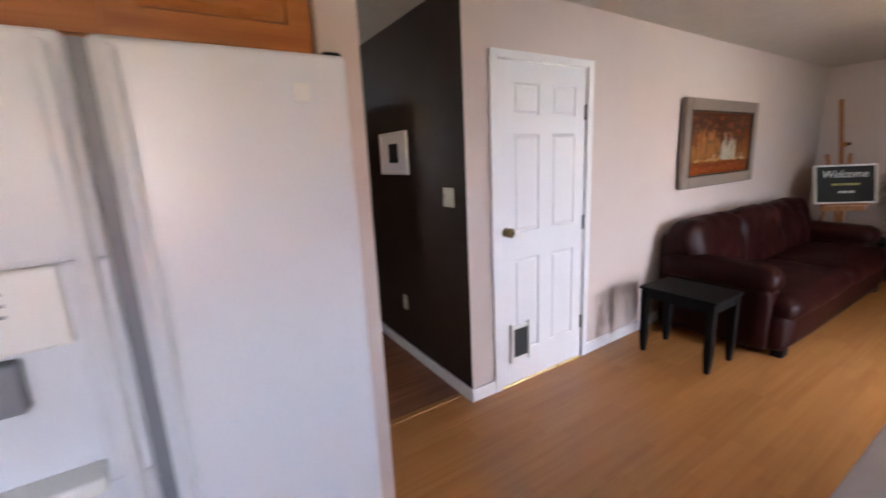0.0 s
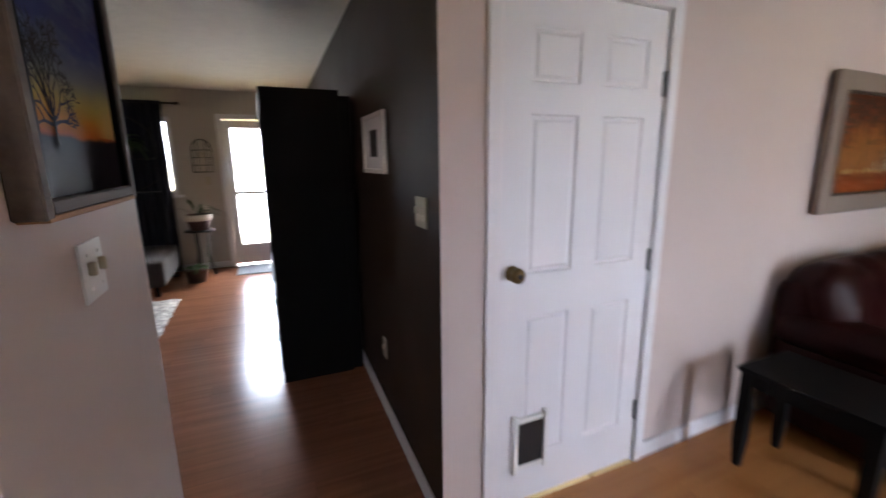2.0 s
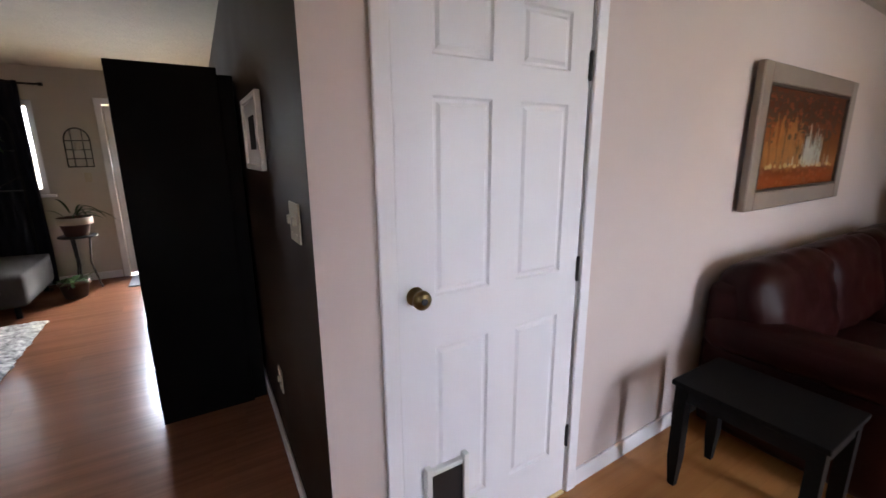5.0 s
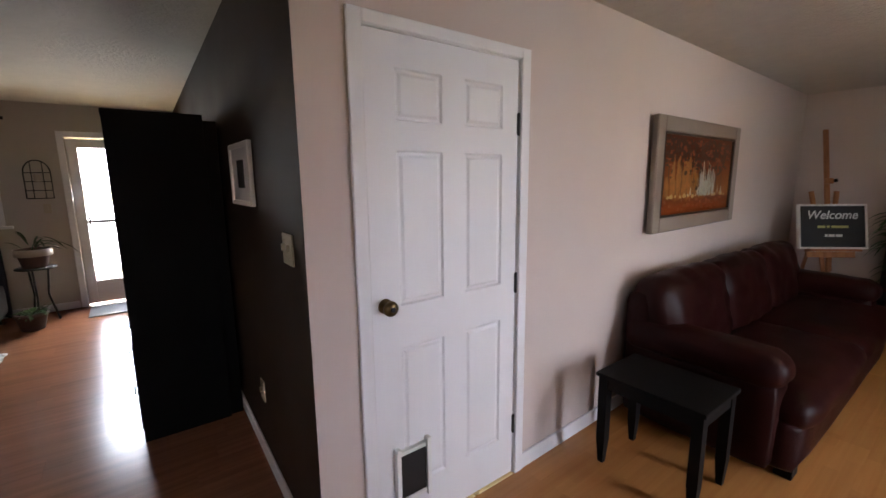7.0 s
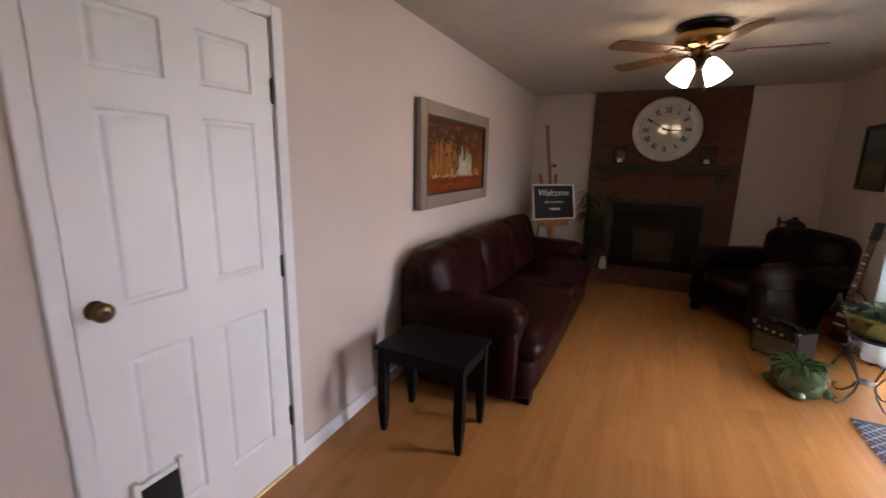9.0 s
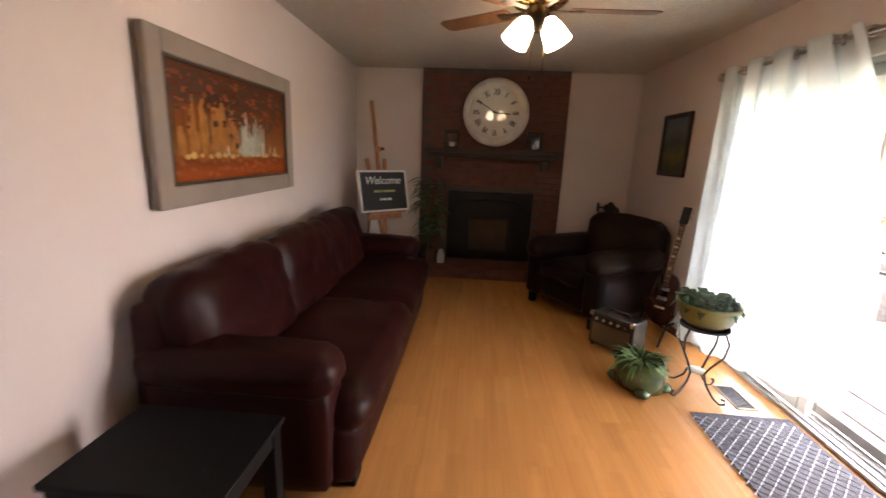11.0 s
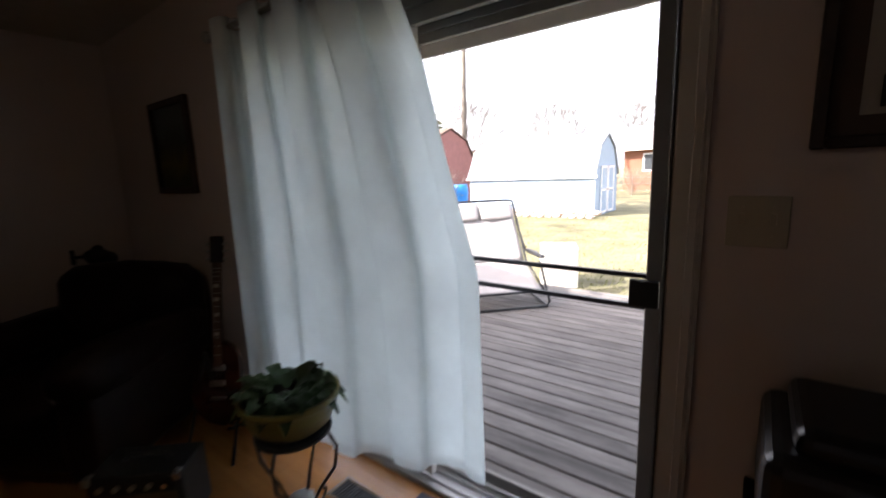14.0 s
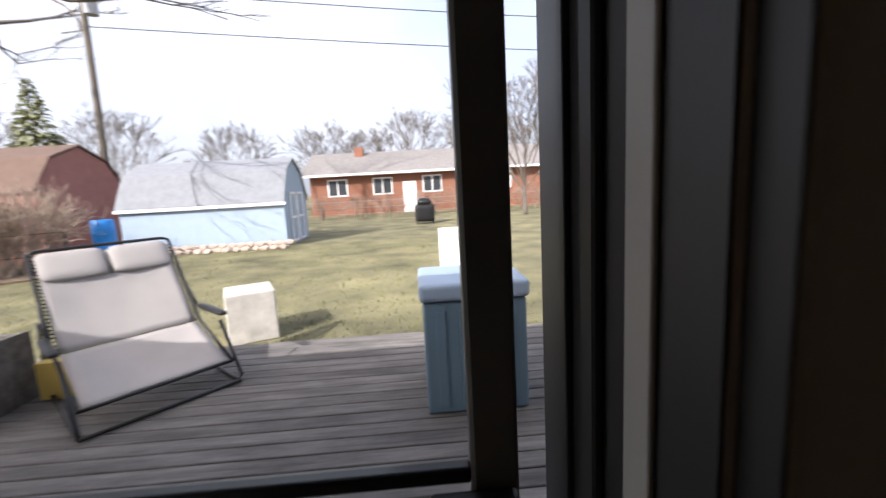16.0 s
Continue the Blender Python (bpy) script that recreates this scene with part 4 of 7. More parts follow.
tagged(cush, "sage green square cushion on the sofa", "cushion")

coffee = thing("coffee_table", -1.15, 4.65, 0, "low coffee table with a dark slate top", "table")
box("tabletop", -1.75, -0.57, 4.15, 5.09, 0.385, 0.42, mat("slate grey top", (0.06, 0.065, 0.075), 0.22, bump=0.05), coffee, 0.005)
for x, y in ((-1.68, 4.22), (-0.68, 4.22), (-1.68, 5.06), (-0.68, 5.06)):
    box("leg", x - 0.02, x + 0.02, y - 0.02, y + 0.02, 0, 0.386, M_BLACKMETAL, coffee, 0.003)
bowl = lathe("bowl", [(1e-4, 0.0), (0.05, 0.0), (0.10, 0.045), (0.105, 0.05), (0.095, 0.047), (0.04, 0.012), (1e-4, 0.01)], (-0.85, 4.75, 0.42), M_BLACKMETAL)
tagged(bowl, "shallow dark bowl on the coffee table", "bowl")

M_RUG = mat("shaggy grey and cream wool", (0.55, 0.51, 0.47), 1.0, var=0.95, scale=22, bump=1.0, bscale=60, dist=0.02)
bm = bmesh.new()
rows = []
for i in range(71):
    row = []
    for j in range(91):
        u, v = i / 70, j / 90
        e = 0.02 * noise.noise(Vector((v * 30, u * 30, 3)))
        x, y = -2.1 + 1.93 * u, 3.44 + 2.26 * v
        edge = min(u, 1 - u, v, 1 - v)
        z = 0.012 + 0.022 * min(1, edge * 30) + 0.020 * abs(noise.noise(Vector((x * 26, y * 26, 1)))) * min(1, edge * 40)
        row.append(bm.verts.new((x + e, y + e, max(0.004, z))))
    rows.append(row)
for a, b in zip(rows, rows[1:]):
    for j in range(90):
        bm.faces.new((a[j], b[j], b[j + 1], a[j + 1]))
rug = finish("area_rug", bm, M_RUG, smooth=True)
rug.modifiers.new("thickness", "SOLIDIFY").thickness = 0.01
tagged(rug, "shaggy grey and cream wool rug before the sofa", "rug")

M_TERRA = mat("dark clay pot", (0.10, 0.05, 0.035), 0.7, var=0.2)
M_REDPOT = mat("red clay pot", (0.22, 0.06, 0.045), 0.6, var=0.2)
M_CREAMPOT = mat("glazed cream pot", (0.5, 0.43, 0.34), 0.35, var=0.2)
M_LEAF = mat("green leaves", (0.055, 0.12, 0.025), 0.45, var=0.4, scale=9, bump=0.2, bscale=40)
M_DARKLEAF = mat("dark green leaves", (0.03, 0.07, 0.02), 0.45, var=0.4, scale=9, bump=0.2, bscale=40)
M_SOIL = mat("potting soil", (0.03, 0.02, 0.014), 1.0, bump=0.8)


def add_leaf(bm, base, out, length, width, droop, segs=4):
    """One blade with a fold along its middle, bending over."""
    base, out = Vector(base), Vector(out).normalized()
    side = out.cross(Vector((0, 0, 1)))
    side = side.normalized() if side.length > 1e-3 else Vector((1, 0, 0))
    prev = None
    for s in range(segs + 1):
        f = s / segs
        c = base + out * length * f - Vector((0, 0, 1)) * droop * length * f * f
        w = width * math.sin(math.pi * (0.12 + 0.86 * f)) * 0.5
        up = Vector((0, 0, w * 0.5))
        tri = (bm.verts.new(c - side * w + up), bm.verts.new(c), bm.verts.new(c + side * w + up))
        if prev:
            bm.faces.new((prev[0], prev[1], tri[1], tri[0]))
            bm.faces.new((prev[1], prev[2], tri[2], tri[1]))
        prev = tri


def foliage(name, centre, n, length, width, droop, spread, rnd, material, parent, rise=0.6, label=""):
    bm = bmesh.new()
    for _ in range(n):
        a = rnd.uniform(0, 2 * math.pi)
        r = spread * math.sqrt(rnd.random())
        b = (centre[0] + r * math.cos(a), centre[1] + r * math.sin(a), centre[2] + rnd.uniform(0, 0.4) * length * rise)
        add_leaf(bm, b, (math.cos(a), math.sin(a), rnd.uniform(0.2, 1.6) * rise), length * rnd.uniform(0.55, 1.1), width * rnd.uniform(0.7, 1.2), droop * rnd.uniform(0.3, 1.2))
    return finish(name, bm, material, parent, label, smooth=True)


def potted(x, y, z, r, h, pot_mat, label, n, length, width, droop, seed, leaf=M_LEAF, rise=0.6):
    p = thing("potted_plant", x, y, z, label, "plant")
    lathe("pot", [(1e-4, 0), (r * 0.72, 0), (r * 0.98, h * 0.8), (r * 1.06, h * 0.8), (r * 1.06, h), (r * 0.94, h), (r * 0.9, h * 0.85), (1e-4, h * 0.85)], (x, y, z), pot_mat, p, 20)
    lathe("soil", [(1e-4, h * 0.88), (r * 0.88, h * 0.87)], (x, y, z), M_SOIL, p, 14)
    foliage("leaves", (x, y, z + h * 0.85), n, length, width, droop, r * 0.6, random.Random(seed), leaf, p, rise)
    return p


# arched metal plant shelf before the window
rack = thing("plant_rack", -1.1, 6.98, 0, "black metal arched plant rack before the window", "plant rack")
arch = [(-1.75, 7.03, 0.0), (-1.75, 7.03, 1.5)] + [(-1.1 - 0.65 * math.cos(a), 7.03, 1.72 + 0.40 * math.sin(a)) for a in (math.pi * k / 14 for k in range(15))] + [(-0.45, 7.03, 1.5), (-0.45, 7.03, 0.0)]
tube("frame", arch, 0.010, M_BLACKMETAL, rack, 6)
for z in (1.10, 1.52):
    box("shelf", -1.74, -0.46, 6.92, 7.08, z, z + 0.012, M_BLACKMETAL, rack, 0.002)
tube("brace", [(-0.47, 7.03, 1.25), (-0.75, 7.03, 1.08)], 0.006, M_BLACKMETAL, rack, 6)
for x, z, r, h, pm, lab, n, ln, wd, dr, sd, lf in (
        (-1.62, 1.532, 0.07, 0.10, M_REDPOT, "leafy plant in a red pot on the rack", 26, 0.18, 0.05, 0.5, 1, M_LEAF),
        (-1.22, 1.532, 0.095, 0.17, M_REDPOT, "flowering plant in a red clay pot on the rack", 46, 0.26, 0.035, 0.2, 2, M_DARKLEAF),
        (-0.78, 1.532, 0.105, 0.19, M_TERRA, "trailing green plant in a dark pot on the rack", 46, 0.26, 0.05, 1.2, 3, M_LEAF),
        (-1.58, 1.112, 0.19, 0.17, M_TERRA, "dark shallow planter on the rack", 30, 0.15, 0.04, 0.3, 4, M_DARKLEAF),
        (-1.02, 1.112, 0.145, 0.13, M_CREAMPOT, "low pale bowl with a succulent on the rack", 16, 0.09, 0.03, 0.1, 5, M_DARKLEAF)):
    potted(x, 7.0, z, r, h, pm, lab, n, ln, wd, dr, sd, lf)

stand = thing("plant_stand", -0.03, 6.72, 0, "round black metal plant stand by the front door", "plant stand")
lathe("top", [(1e-4, 0), (0.17, 0), (0.175, 0.01), (0.17, 0.02), (1e-4, 0.02)], (-0.03, 6.72, 0.60), M_BLACKMETAL, stand)
for a in (0.3, 2.4, 4.5):
    tube("leg", [(-0.03 + 0.10 * math.cos(a), 6.72 + 0.10 * math.sin(a), 0.6), (-0.03 + 0.07 * math.cos(a), 6.72 + 0.07 * math.sin(a), 0.3), (-0.03 + 0.13 * math.cos(a), 6.72 + 0.13 * math.sin(a), 0.0)], 0.011, M_BLACKMETAL, stand, 6)
spiky = potted(-0.03, 6.72, 0.62, 0.145, 0.20, M_TERRA, "spiky plant in a brown and cream pot on the stand", 14, 0.34, 0.03, 0.9, 8, M_DARKLEAF, 1.0)
lathe("rim", [(0.150, 0.0), (0.158, 0.0), (0.160, 0.075), (0.150, 0.075), (0.150, 0.0)], (-0.03, 6.72, 0.745), M_CREAMPOT, spiky, 20, "cream glazed rim")
potted(-0.09, 6.46, 0.0, 0.13, 0.18, M_TERRA, "low green plant in a black pot on the floor", 40, 0.16, 0.03, 0.6, 9)

decor = thing("wall_candle_holder", 0.03, FAR_Y - 0.02, 1.37, "black wire arch candle holder on the wall", "wall decoration")
ax, az = 0.055, 1.345
tube("wire_arch", [(ax - 0.115, FAR_Y - 0.02, az)] + [(ax - 0.115 * math.cos(a), FAR_Y - 0.02, az + 0.29 + 0.14 * math.sin(a)) for a in (math.pi * k / 12 for k in range(13))] + [(ax + 0.115, FAR_Y - 0.02, az), (ax - 0.115, FAR_Y - 0.02, az)], 0.007, M_BLACKMETAL, decor, 6)
for dx in (-0.05, 0.05):
    tube("wire", [(ax + dx, FAR_Y - 0.02, az), (ax + dx, FAR_Y - 0.02, az + 0.41)], 0.005, M_BLACKMETAL, decor, 5)
for dz in (0.09, 0.19, 0.29):
    tube("wire", [(ax - 0.115, FAR_Y - 0.02, az + dz), (ax + 0.115, FAR_Y - 0.02, az + dz)], 0.005, M_BLACKMETAL, decor, 5)
rod("candle", (ax, FAR_Y - 0.05, az + 0.19), (ax, FAR_Y - 0.05, az + 0.27), 0.03, M_CREAMPOT, decor)
plate("switch_plate", "y", FAR_Y, -1, 0.06, 0.13, 1.17, 1.28, M_IVORY, "ivory switch plate by the front door", 1)

# ---- family room ----
def side_table(x0, x1, y0, y1, h, label):
    t = thing("side_table", (x0 + x1) / 2, (y0 + y1) / 2, 0, label, "table", "black side tables")
    box("tabletop", x0 - 0.012, x1 + 0.012, y0 - 0.012, y1 + 0.012, h - 0.022, h, M_BLACKWOOD, t, 0.004)
    bm = bmesh.new()
    for a0, a1, b0, b1 in ((x0 + 0.05, x1 - 0.05, y0 + 0.006, y0 + 0.026), (x0 + 0.05, x1 - 0.05, y1 - 0.026, y1 - 0.006)):
        add_box(bm, a0, a1, b0, b1, h - 0.085, h - 0.022)
    for a0, a1, b0, b1 in ((x0 + 0.006, x0 + 0.026, y0 + 0.05, y1 - 0.05), (x1 - 0.026, x1 - 0.006, y0 + 0.05, y1 - 0.05)):
        add_box(bm, a0, a1, b0, b1, h - 0.085, h - 0.022)
    part("apron", bm, M_BLACKWOOD, t)
    for x, y in ((x0 + 0.025, y0 + 0.025), (x1 - 0.025, y0 + 0.025), (x0 + 0.025, y1 - 0.025), (x1 - 0.025, y1 - 0.025)):
        bm = bmesh.new()
        add_rod(bm, (x, y, 0), (x, y, 0.14), 0.020, 0.034, 4)
        add_rod(bm, (x, y, 0.14), (x, y, h - 0.022), 0.034, 0.034, 4)
        bmesh.ops.rotate(bm, cent=(x, y, 0), matrix=Matrix.Rotation(radians(45), 3, "Z"), verts=bm.verts)
        part("leg", bm, M_BLACKWOOD, t)
    return t


side_table(2.735, 3.10, 1.135, 1.645, 0.515, "black wooden side table beside the sofa arm")
side_table(5.86, 6.24, 0.98, 1.62, 0.47, "black wooden side table at the sofa's far end")

sofa = thing("sofa", 4.55, 1.4, 0, "oxblood leather sofa against the beige wall", "sofa")
soft("base", 3.30, 5.80, 0.92, 1.80, 0.055, 0.34, M_LEATHER, sofa, 0.05, 0.01, 9)
for k in range(2):
    soft("seat_cushion", 3.32 + k * 1.24, 4.565 + k * 1.24, 0.885, 1.56, 0.27, 0.46, M_LEATHER, sofa, 0.085, 0.02, 12, 0.010, seed=k * 3.0)
mm = Matrix.Translation((0, 1.60, 0.42)) @ Matrix.Rotation(radians(-12), 4, "X") @ Matrix.Translation((0, -1.60, -0.42))
for k in range(3):
    soft("back_cushion", 3.30 + k * 0.805, 4.15 + k * 0.805, 1.48, 1.74, 0.38, 0.92, M_LEATHER, sofa, 0.10, 0.020, 14, 0.022, m=mm, seed=10 + k * 5.0)
bm = bmesh.new()
add_soft(bm, 3.27, 5.82, 1.64, 1.85, 0.09, 0.84, 0.08, 0.01, 9)
part("back_frame", bm, M_LEATHER, sofa, "", True)
for x0 in (3.22, 5.56):
    bm = bmesh.new()
    add_soft(bm, x0 + 0.02, x0 + 0.23, 1.02, 1.80, 0.055, 0.52, 0.04, 0.008, 8)
    add_soft(bm, x0, x0 + 0.26, 1.0, 1.82, 0.47, 0.66, 0.085, 0.010, 10, 0.008)
    part("arm", bm, M_LEATHER, sofa, "rolled leather arm", True)
for x, y in ((3.42, 0.985), (5.72, 0.985), (3.42, 1.74), (5.72, 1.74)):
    box("foot", x - 0.05, x + 0.05, y - 0.04, y + 0.04, 0, 0.065, M_BLACKWOOD, sofa, 0.006)

# autumn picture above the sofa
pic = thing("wall_picture", 4.18, 1.86, 1.157, "framed painting of an orange autumn wood", "painting")
M_TAUPE = mat("taupe picture moulding", (0.235, 0.19, 0.155), 0.5, var=0.12, bump=0.2)
M_DARKEDGE = mat("dark bronze fillet", (0.05, 0.035, 0.025), 0.5)
PX0, PX1, QZ0, QZ1 = 3.525, 4.955, 1.153, 1.908
yb = wall_y(4.18)
bm = bmesh.new()
W = 0.098
for x0, x1, z0, z1 in ((PX0, PX0 + W, QZ0, QZ1), (PX1 - W, PX1, QZ0, QZ1), (PX0 + W, PX1 - W, QZ0, QZ0 + W), (PX0 + W, PX1 - W, QZ1 - W, QZ1)):
    add_box(bm, x0, x1, yb - 0.062, yb - 0.022, z0, z1, 0.006)
part("frame", bm, M_TAUPE, pic, "wide taupe wooden frame")
bm = bmesh.new()
for x0, x1, z0, z1 in ((PX0 + W, PX0 + W + 0.014, QZ0 + W, QZ1 - W), (PX1 - W - 0.014, PX1 - W, QZ0 + W, QZ1 - W), (PX0 + W, PX1 - W, QZ0 + W, QZ0 + W + 0.014), (PX0 + W, PX1 - W, QZ1 - W - 0.014, QZ1 - W)):
    add_box(bm, x0, x1, yb - 0.060, yb - 0.030, z0, z1)
part("fillet", bm, M_DARKEDGE, pic)
M_AUTUMN = banded("autumn wood painting", 2, [(0.0, (0.10, 0.018, 0.006)), (0.20, (0.24, 0.055, 0.012)), (0.30, (0.15, 0.035, 0.010)), (0.36, (0.28, 0.10, 0.022)), (0.55, (0.20, 0.065, 0.016)), (0.72, (0.20, 0.055, 0.014)), (0.88, (0.09, 0.03, 0.014)), (1.1, (0.12, 0.04, 0.018))], QZ0 + W, QZ1 - W, 0.35, 0.22, 9)
box("canvas", PX0 + W - 0.005, PX1 - W + 0.005, yb - 0.042, yb - 0.024, QZ0 + W - 0.005, QZ1 - W + 0.005, M_AUTUMN, pic, 0)
rnd = random.Random(3)
M_PALE = mat("pale yellow paint", (0.44, 0.31, 0.13), 0.4, var=0.3, scale=20)
M_MIST = mat("pale grey green paint", (0.44, 0.44, 0.36), 0.4, var=0.2, scale=20)
M_AMBER = mat("amber paint", (0.29, 0.115, 0.025), 0.4, var=0.35, scale=20)
M_RUST = mat("rust paint", (0.22, 0.05, 0.012), 0.4, var=0.4, scale=20)
M_UMBER = mat("umber paint", (0.055, 0.022, 0.012), 0.4, var=0.4, scale=20)


def strokes(name, material, items):
    bm = bmesh.new()
    for k, (x0, x1, z0, z1) in enumerate(items):
        d = 0.0430 + 0.00015 * (k % 9)
        n = 6
        left, right = [], []
        for i in range(n + 1):
            f = i / n
            z = z0 + (z1 - z0) * f
            wob = 0.25 * (x1 - x0) * noise.noise(Vector((x0 * 50, z * 25, k)))
            s = 0.35 + 0.65 * math.sin(math.pi * min(0.98, 0.08 + f * 0.9))
            c = (x0 + x1) / 2 + wob
            left.append(bm.verts.new((c - (x1 - x0) / 2 * s, yb - d, z)))
            right.append(bm.verts.new((c + (x1 - x0) / 2 * s, yb - d, z)))
        for i in range(n):
            bm.faces.new((left[i], right[i], right[i + 1], left[i + 1]))
    tagged(part(name, bm, material, pic), kind="stuff")


cz0 = QZ0 + W + 0.14
cx0, cx1, ct = PX0 + W + 0.02, PX1 - W - 0.02, QZ1 - W - 0.02
strokes("amber_paint", M_AMBER, [(x, x + rnd.uniform(0.03, 0.075), cz0 + rnd.uniform(-0.02, 0.02), cz0 + rnd.uniform(0.10, 0.28)) for x in (rnd.uniform(cx0, cx0 + 0.55) for _ in range(22))])
strokes("mist_paint", M_MIST, [(x, x + rnd.uniform(0.008, 0.024), cz0 - rnd.uniform(0, 0.02), cz0 + rnd.uniform(0.06, 0.30) * max(0.15, 1 - abs(x - 4.36) * 2.2)) for x in (4.36 + rnd.gauss(0, 0.13) for _ in range(44))])
strokes("light_paint", M_PALE, [(x, x + rnd.uniform(0.015, 0.05), cz0 - rnd.uniform(0.012, 0.025), cz0 + rnd.uniform(-0.006, 0.012)) for x in (rnd.uniform(cx0, cx1 - 0.05) for _ in range(30))])
strokes("umber_dabs", M_UMBER, [(x, x + rnd.uniform(0.015, 0.04), z, z + rnd.uniform(0.008, 0.02)) for x, z in ((rnd.uniform(cx0 + 0.1, cx1 - 0.2), ct - rnd.uniform(0.06, 0.16)) for _ in range(16))])
strokes("trunk_paint", M_UMBER, [(x, x + rnd.uniform(0.006, 0.018), cz0 - rnd.uniform(0, 0.03), ct) for x in (cx0 + 0.01 + 0.05 * k + rnd.uniform(-0.02, 0.02) for k in range(0, 21, 2))])
strokes("foliage_paint", M_UMBER, [(x, x + rnd.uniform(0.02, 0.07), z, z + rnd.uniform(0.012, 0.035)) for x, z in ((rnd.uniform(cx0, cx1 - 0.07), ct - 0.03 - abs(rnd.gauss(0, 0.11))) for _ in range(280))])
strokes("rust_paint", M_RUST, [(x, x + rnd.uniform(0.02, 0.06), z, z + rnd.uniform(0.012, 0.03)) for x, z in [(rnd.uniform(cx0, cx1 - 0.06), ct - 0.03 - abs(rnd.gauss(0, 0.09))) for _ in range(90)] + [(rnd.uniform(cx0, cx1 - 0.06), cz0 - rnd.uniform(0.03, 0.12)) for _ in range(40)]])
pic.rotation_euler = (0, 0, radians(tilt))

# easel with a chalkboard
M_PINE = wood("orange pine", (0.28, 0.10, 0.03), (0.44, 0.19, 0.07), 0.45, "z", 20, 0.1)
# its front plane leans back by twelve degrees and faces out of the corner
EASEL = pose(6.43, 1.50, 0, 0, 0, 47.5) @ Matrix.Translation((-0.02, 0, 0)) @ Matrix.Rotation(radians(11.5), 4, "Y")
easel = thing("easel", 6.43, 1.50, 0, "orange pine easel across the corner", "easel")


def easel_bar(name, x0, x1, y0, y1, z0, z1, turn=0.0):
    m = EASEL @ Matrix.Translation((0, (y0 + y1) / 2, z1)) @ Matrix.Rotation(radians(turn), 4, "X") @ Matrix.Translation((0, -(y0 + y1) / 2, -z1))
    return box(name, x0, x1, y0, y1, z0, z1, M_PINE, easel, 0.003, m=m)


easel_bar("mast", -0.165, -0.14, -0.021, 0.021, 0.55, 1.98)
easel_bar("leg", -0.125, -0.102, 0.10, 0.14, 0.03, 1.36, -7.0)
easel_bar("leg", -0.125, -0.102, -0.14, -0.10, 0.03, 1.36, 7.0)
easel_bar("cross_rail", -0.139, -0.126, -0.24, 0.24, 0.34, 0.375)
easel_bar("ledge", -0.25, -0.166, -0.235, 0.235, 0.745, 0.768)
easel_bar("ledge_board", -0.184, -0.166, -0.225, 0.225, 0.685, 0.744)
easel_bar("clamp", -0.192, -0.1655, -0.038, 0.038, 1.425, 1.48)
bm = bmesh.new()
add_lathe(bm, [(1e-4, 0), (0.016, 0.003), (0.018, 0.02), (1e-4, 0.026)], (0, 0, 0), 12)
bmesh.ops.transform(bm, matrix=EASEL @ Matrix.Translation((-0.192, -0.045, 1.452)) @ Matrix.Rotation(radians(-90), 4, "Y"), verts=bm.verts)
part("knob", bm, M_BLACKWOOD, easel, "dark wooden knob", True)
bm = bmesh.new()
add_box(bm, -0.012, 0.012, -0.018, 0.018, 0, 1.28, 0.003, 1, look((6.83, 1.83, 0.0), (6.54, 1.60, 1.2)) @ pose(0, 0, 0, 180))
part("rear_leg", bm, M_PINE, easel)

M_SLATE = mat("black chalkboard", (0.012, 0.013, 0.014), 0.55, var=0.3, scale=6)
M_CHALK = mat("white chalk", (0.66, 0.66, 0.64), 0.9)
M_YCHALK = mat("yellow chalk", (0.42, 0.40, 0.14), 0.9)
sign = thing("chalkboard_sign", 6.40, 1.46, 0.777, "black chalkboard sign with white lettering on the easel", "sign")
# the sign's own plane: its face looks to -x before it is turned into the corner
SX, SY0, SY1, SZ0, SZ1 = -0.205, -0.315, 0.315, 0.770, 1.215
box("board", SX - 0.004, SX + 0.012, SY0 + 0.01, SY1 - 0.01, SZ0 + 0.01, SZ1 - 0.01, M_SLATE, sign, 0, m=EASEL)
bm = bmesh.new()
for y0, y1, z0, z1 in ((SY0, SY0 + 0.018, SZ0, SZ1), (SY1 - 0.018, SY1, SZ0, SZ1), (SY0 + 0.018, SY1 - 0.018, SZ0, SZ0 + 0.018), (SY0 + 0.018, SY1 - 0.018, SZ1 - 0.018, SZ1)):
    add_box(bm, SX - 0.014, SX + 0.022, y0, y1, z0, z1, 0.002, 1, EASEL)
part("frame", bm, M_WHITEPLASTIC, sign, "white frame")


def lettering(name, words, material, parent, m, size, shear=0.0, heavy=0.0):
    cu = bpy.data.curves.new(name, "FONT")
    cu.body, cu.size, cu.extrude, cu.shear, cu.offset = words, size, 0.0006, shear, heavy
    cu.align_x, cu.align_y = "CENTER", "CENTER"
    ob = bpy.data.objects.new(name, cu)
    scene.collection.objects.link(ob)
    ob.matrix_world = m
    bpy.context.view_layer.update()
    me = bpy.data.meshes.new_from_object(ob.evaluated_get(bpy.context.evaluated_depsgraph_get()))
    bpy.data.objects.remove(ob)
    me.transform(m)
    me.materials.clear()
    me.materials.append(material)
    o = new(name, me)
    o.parent = parent
    o.matrix_parent_inverse = parent.matrix_basis.inverted()
    return o


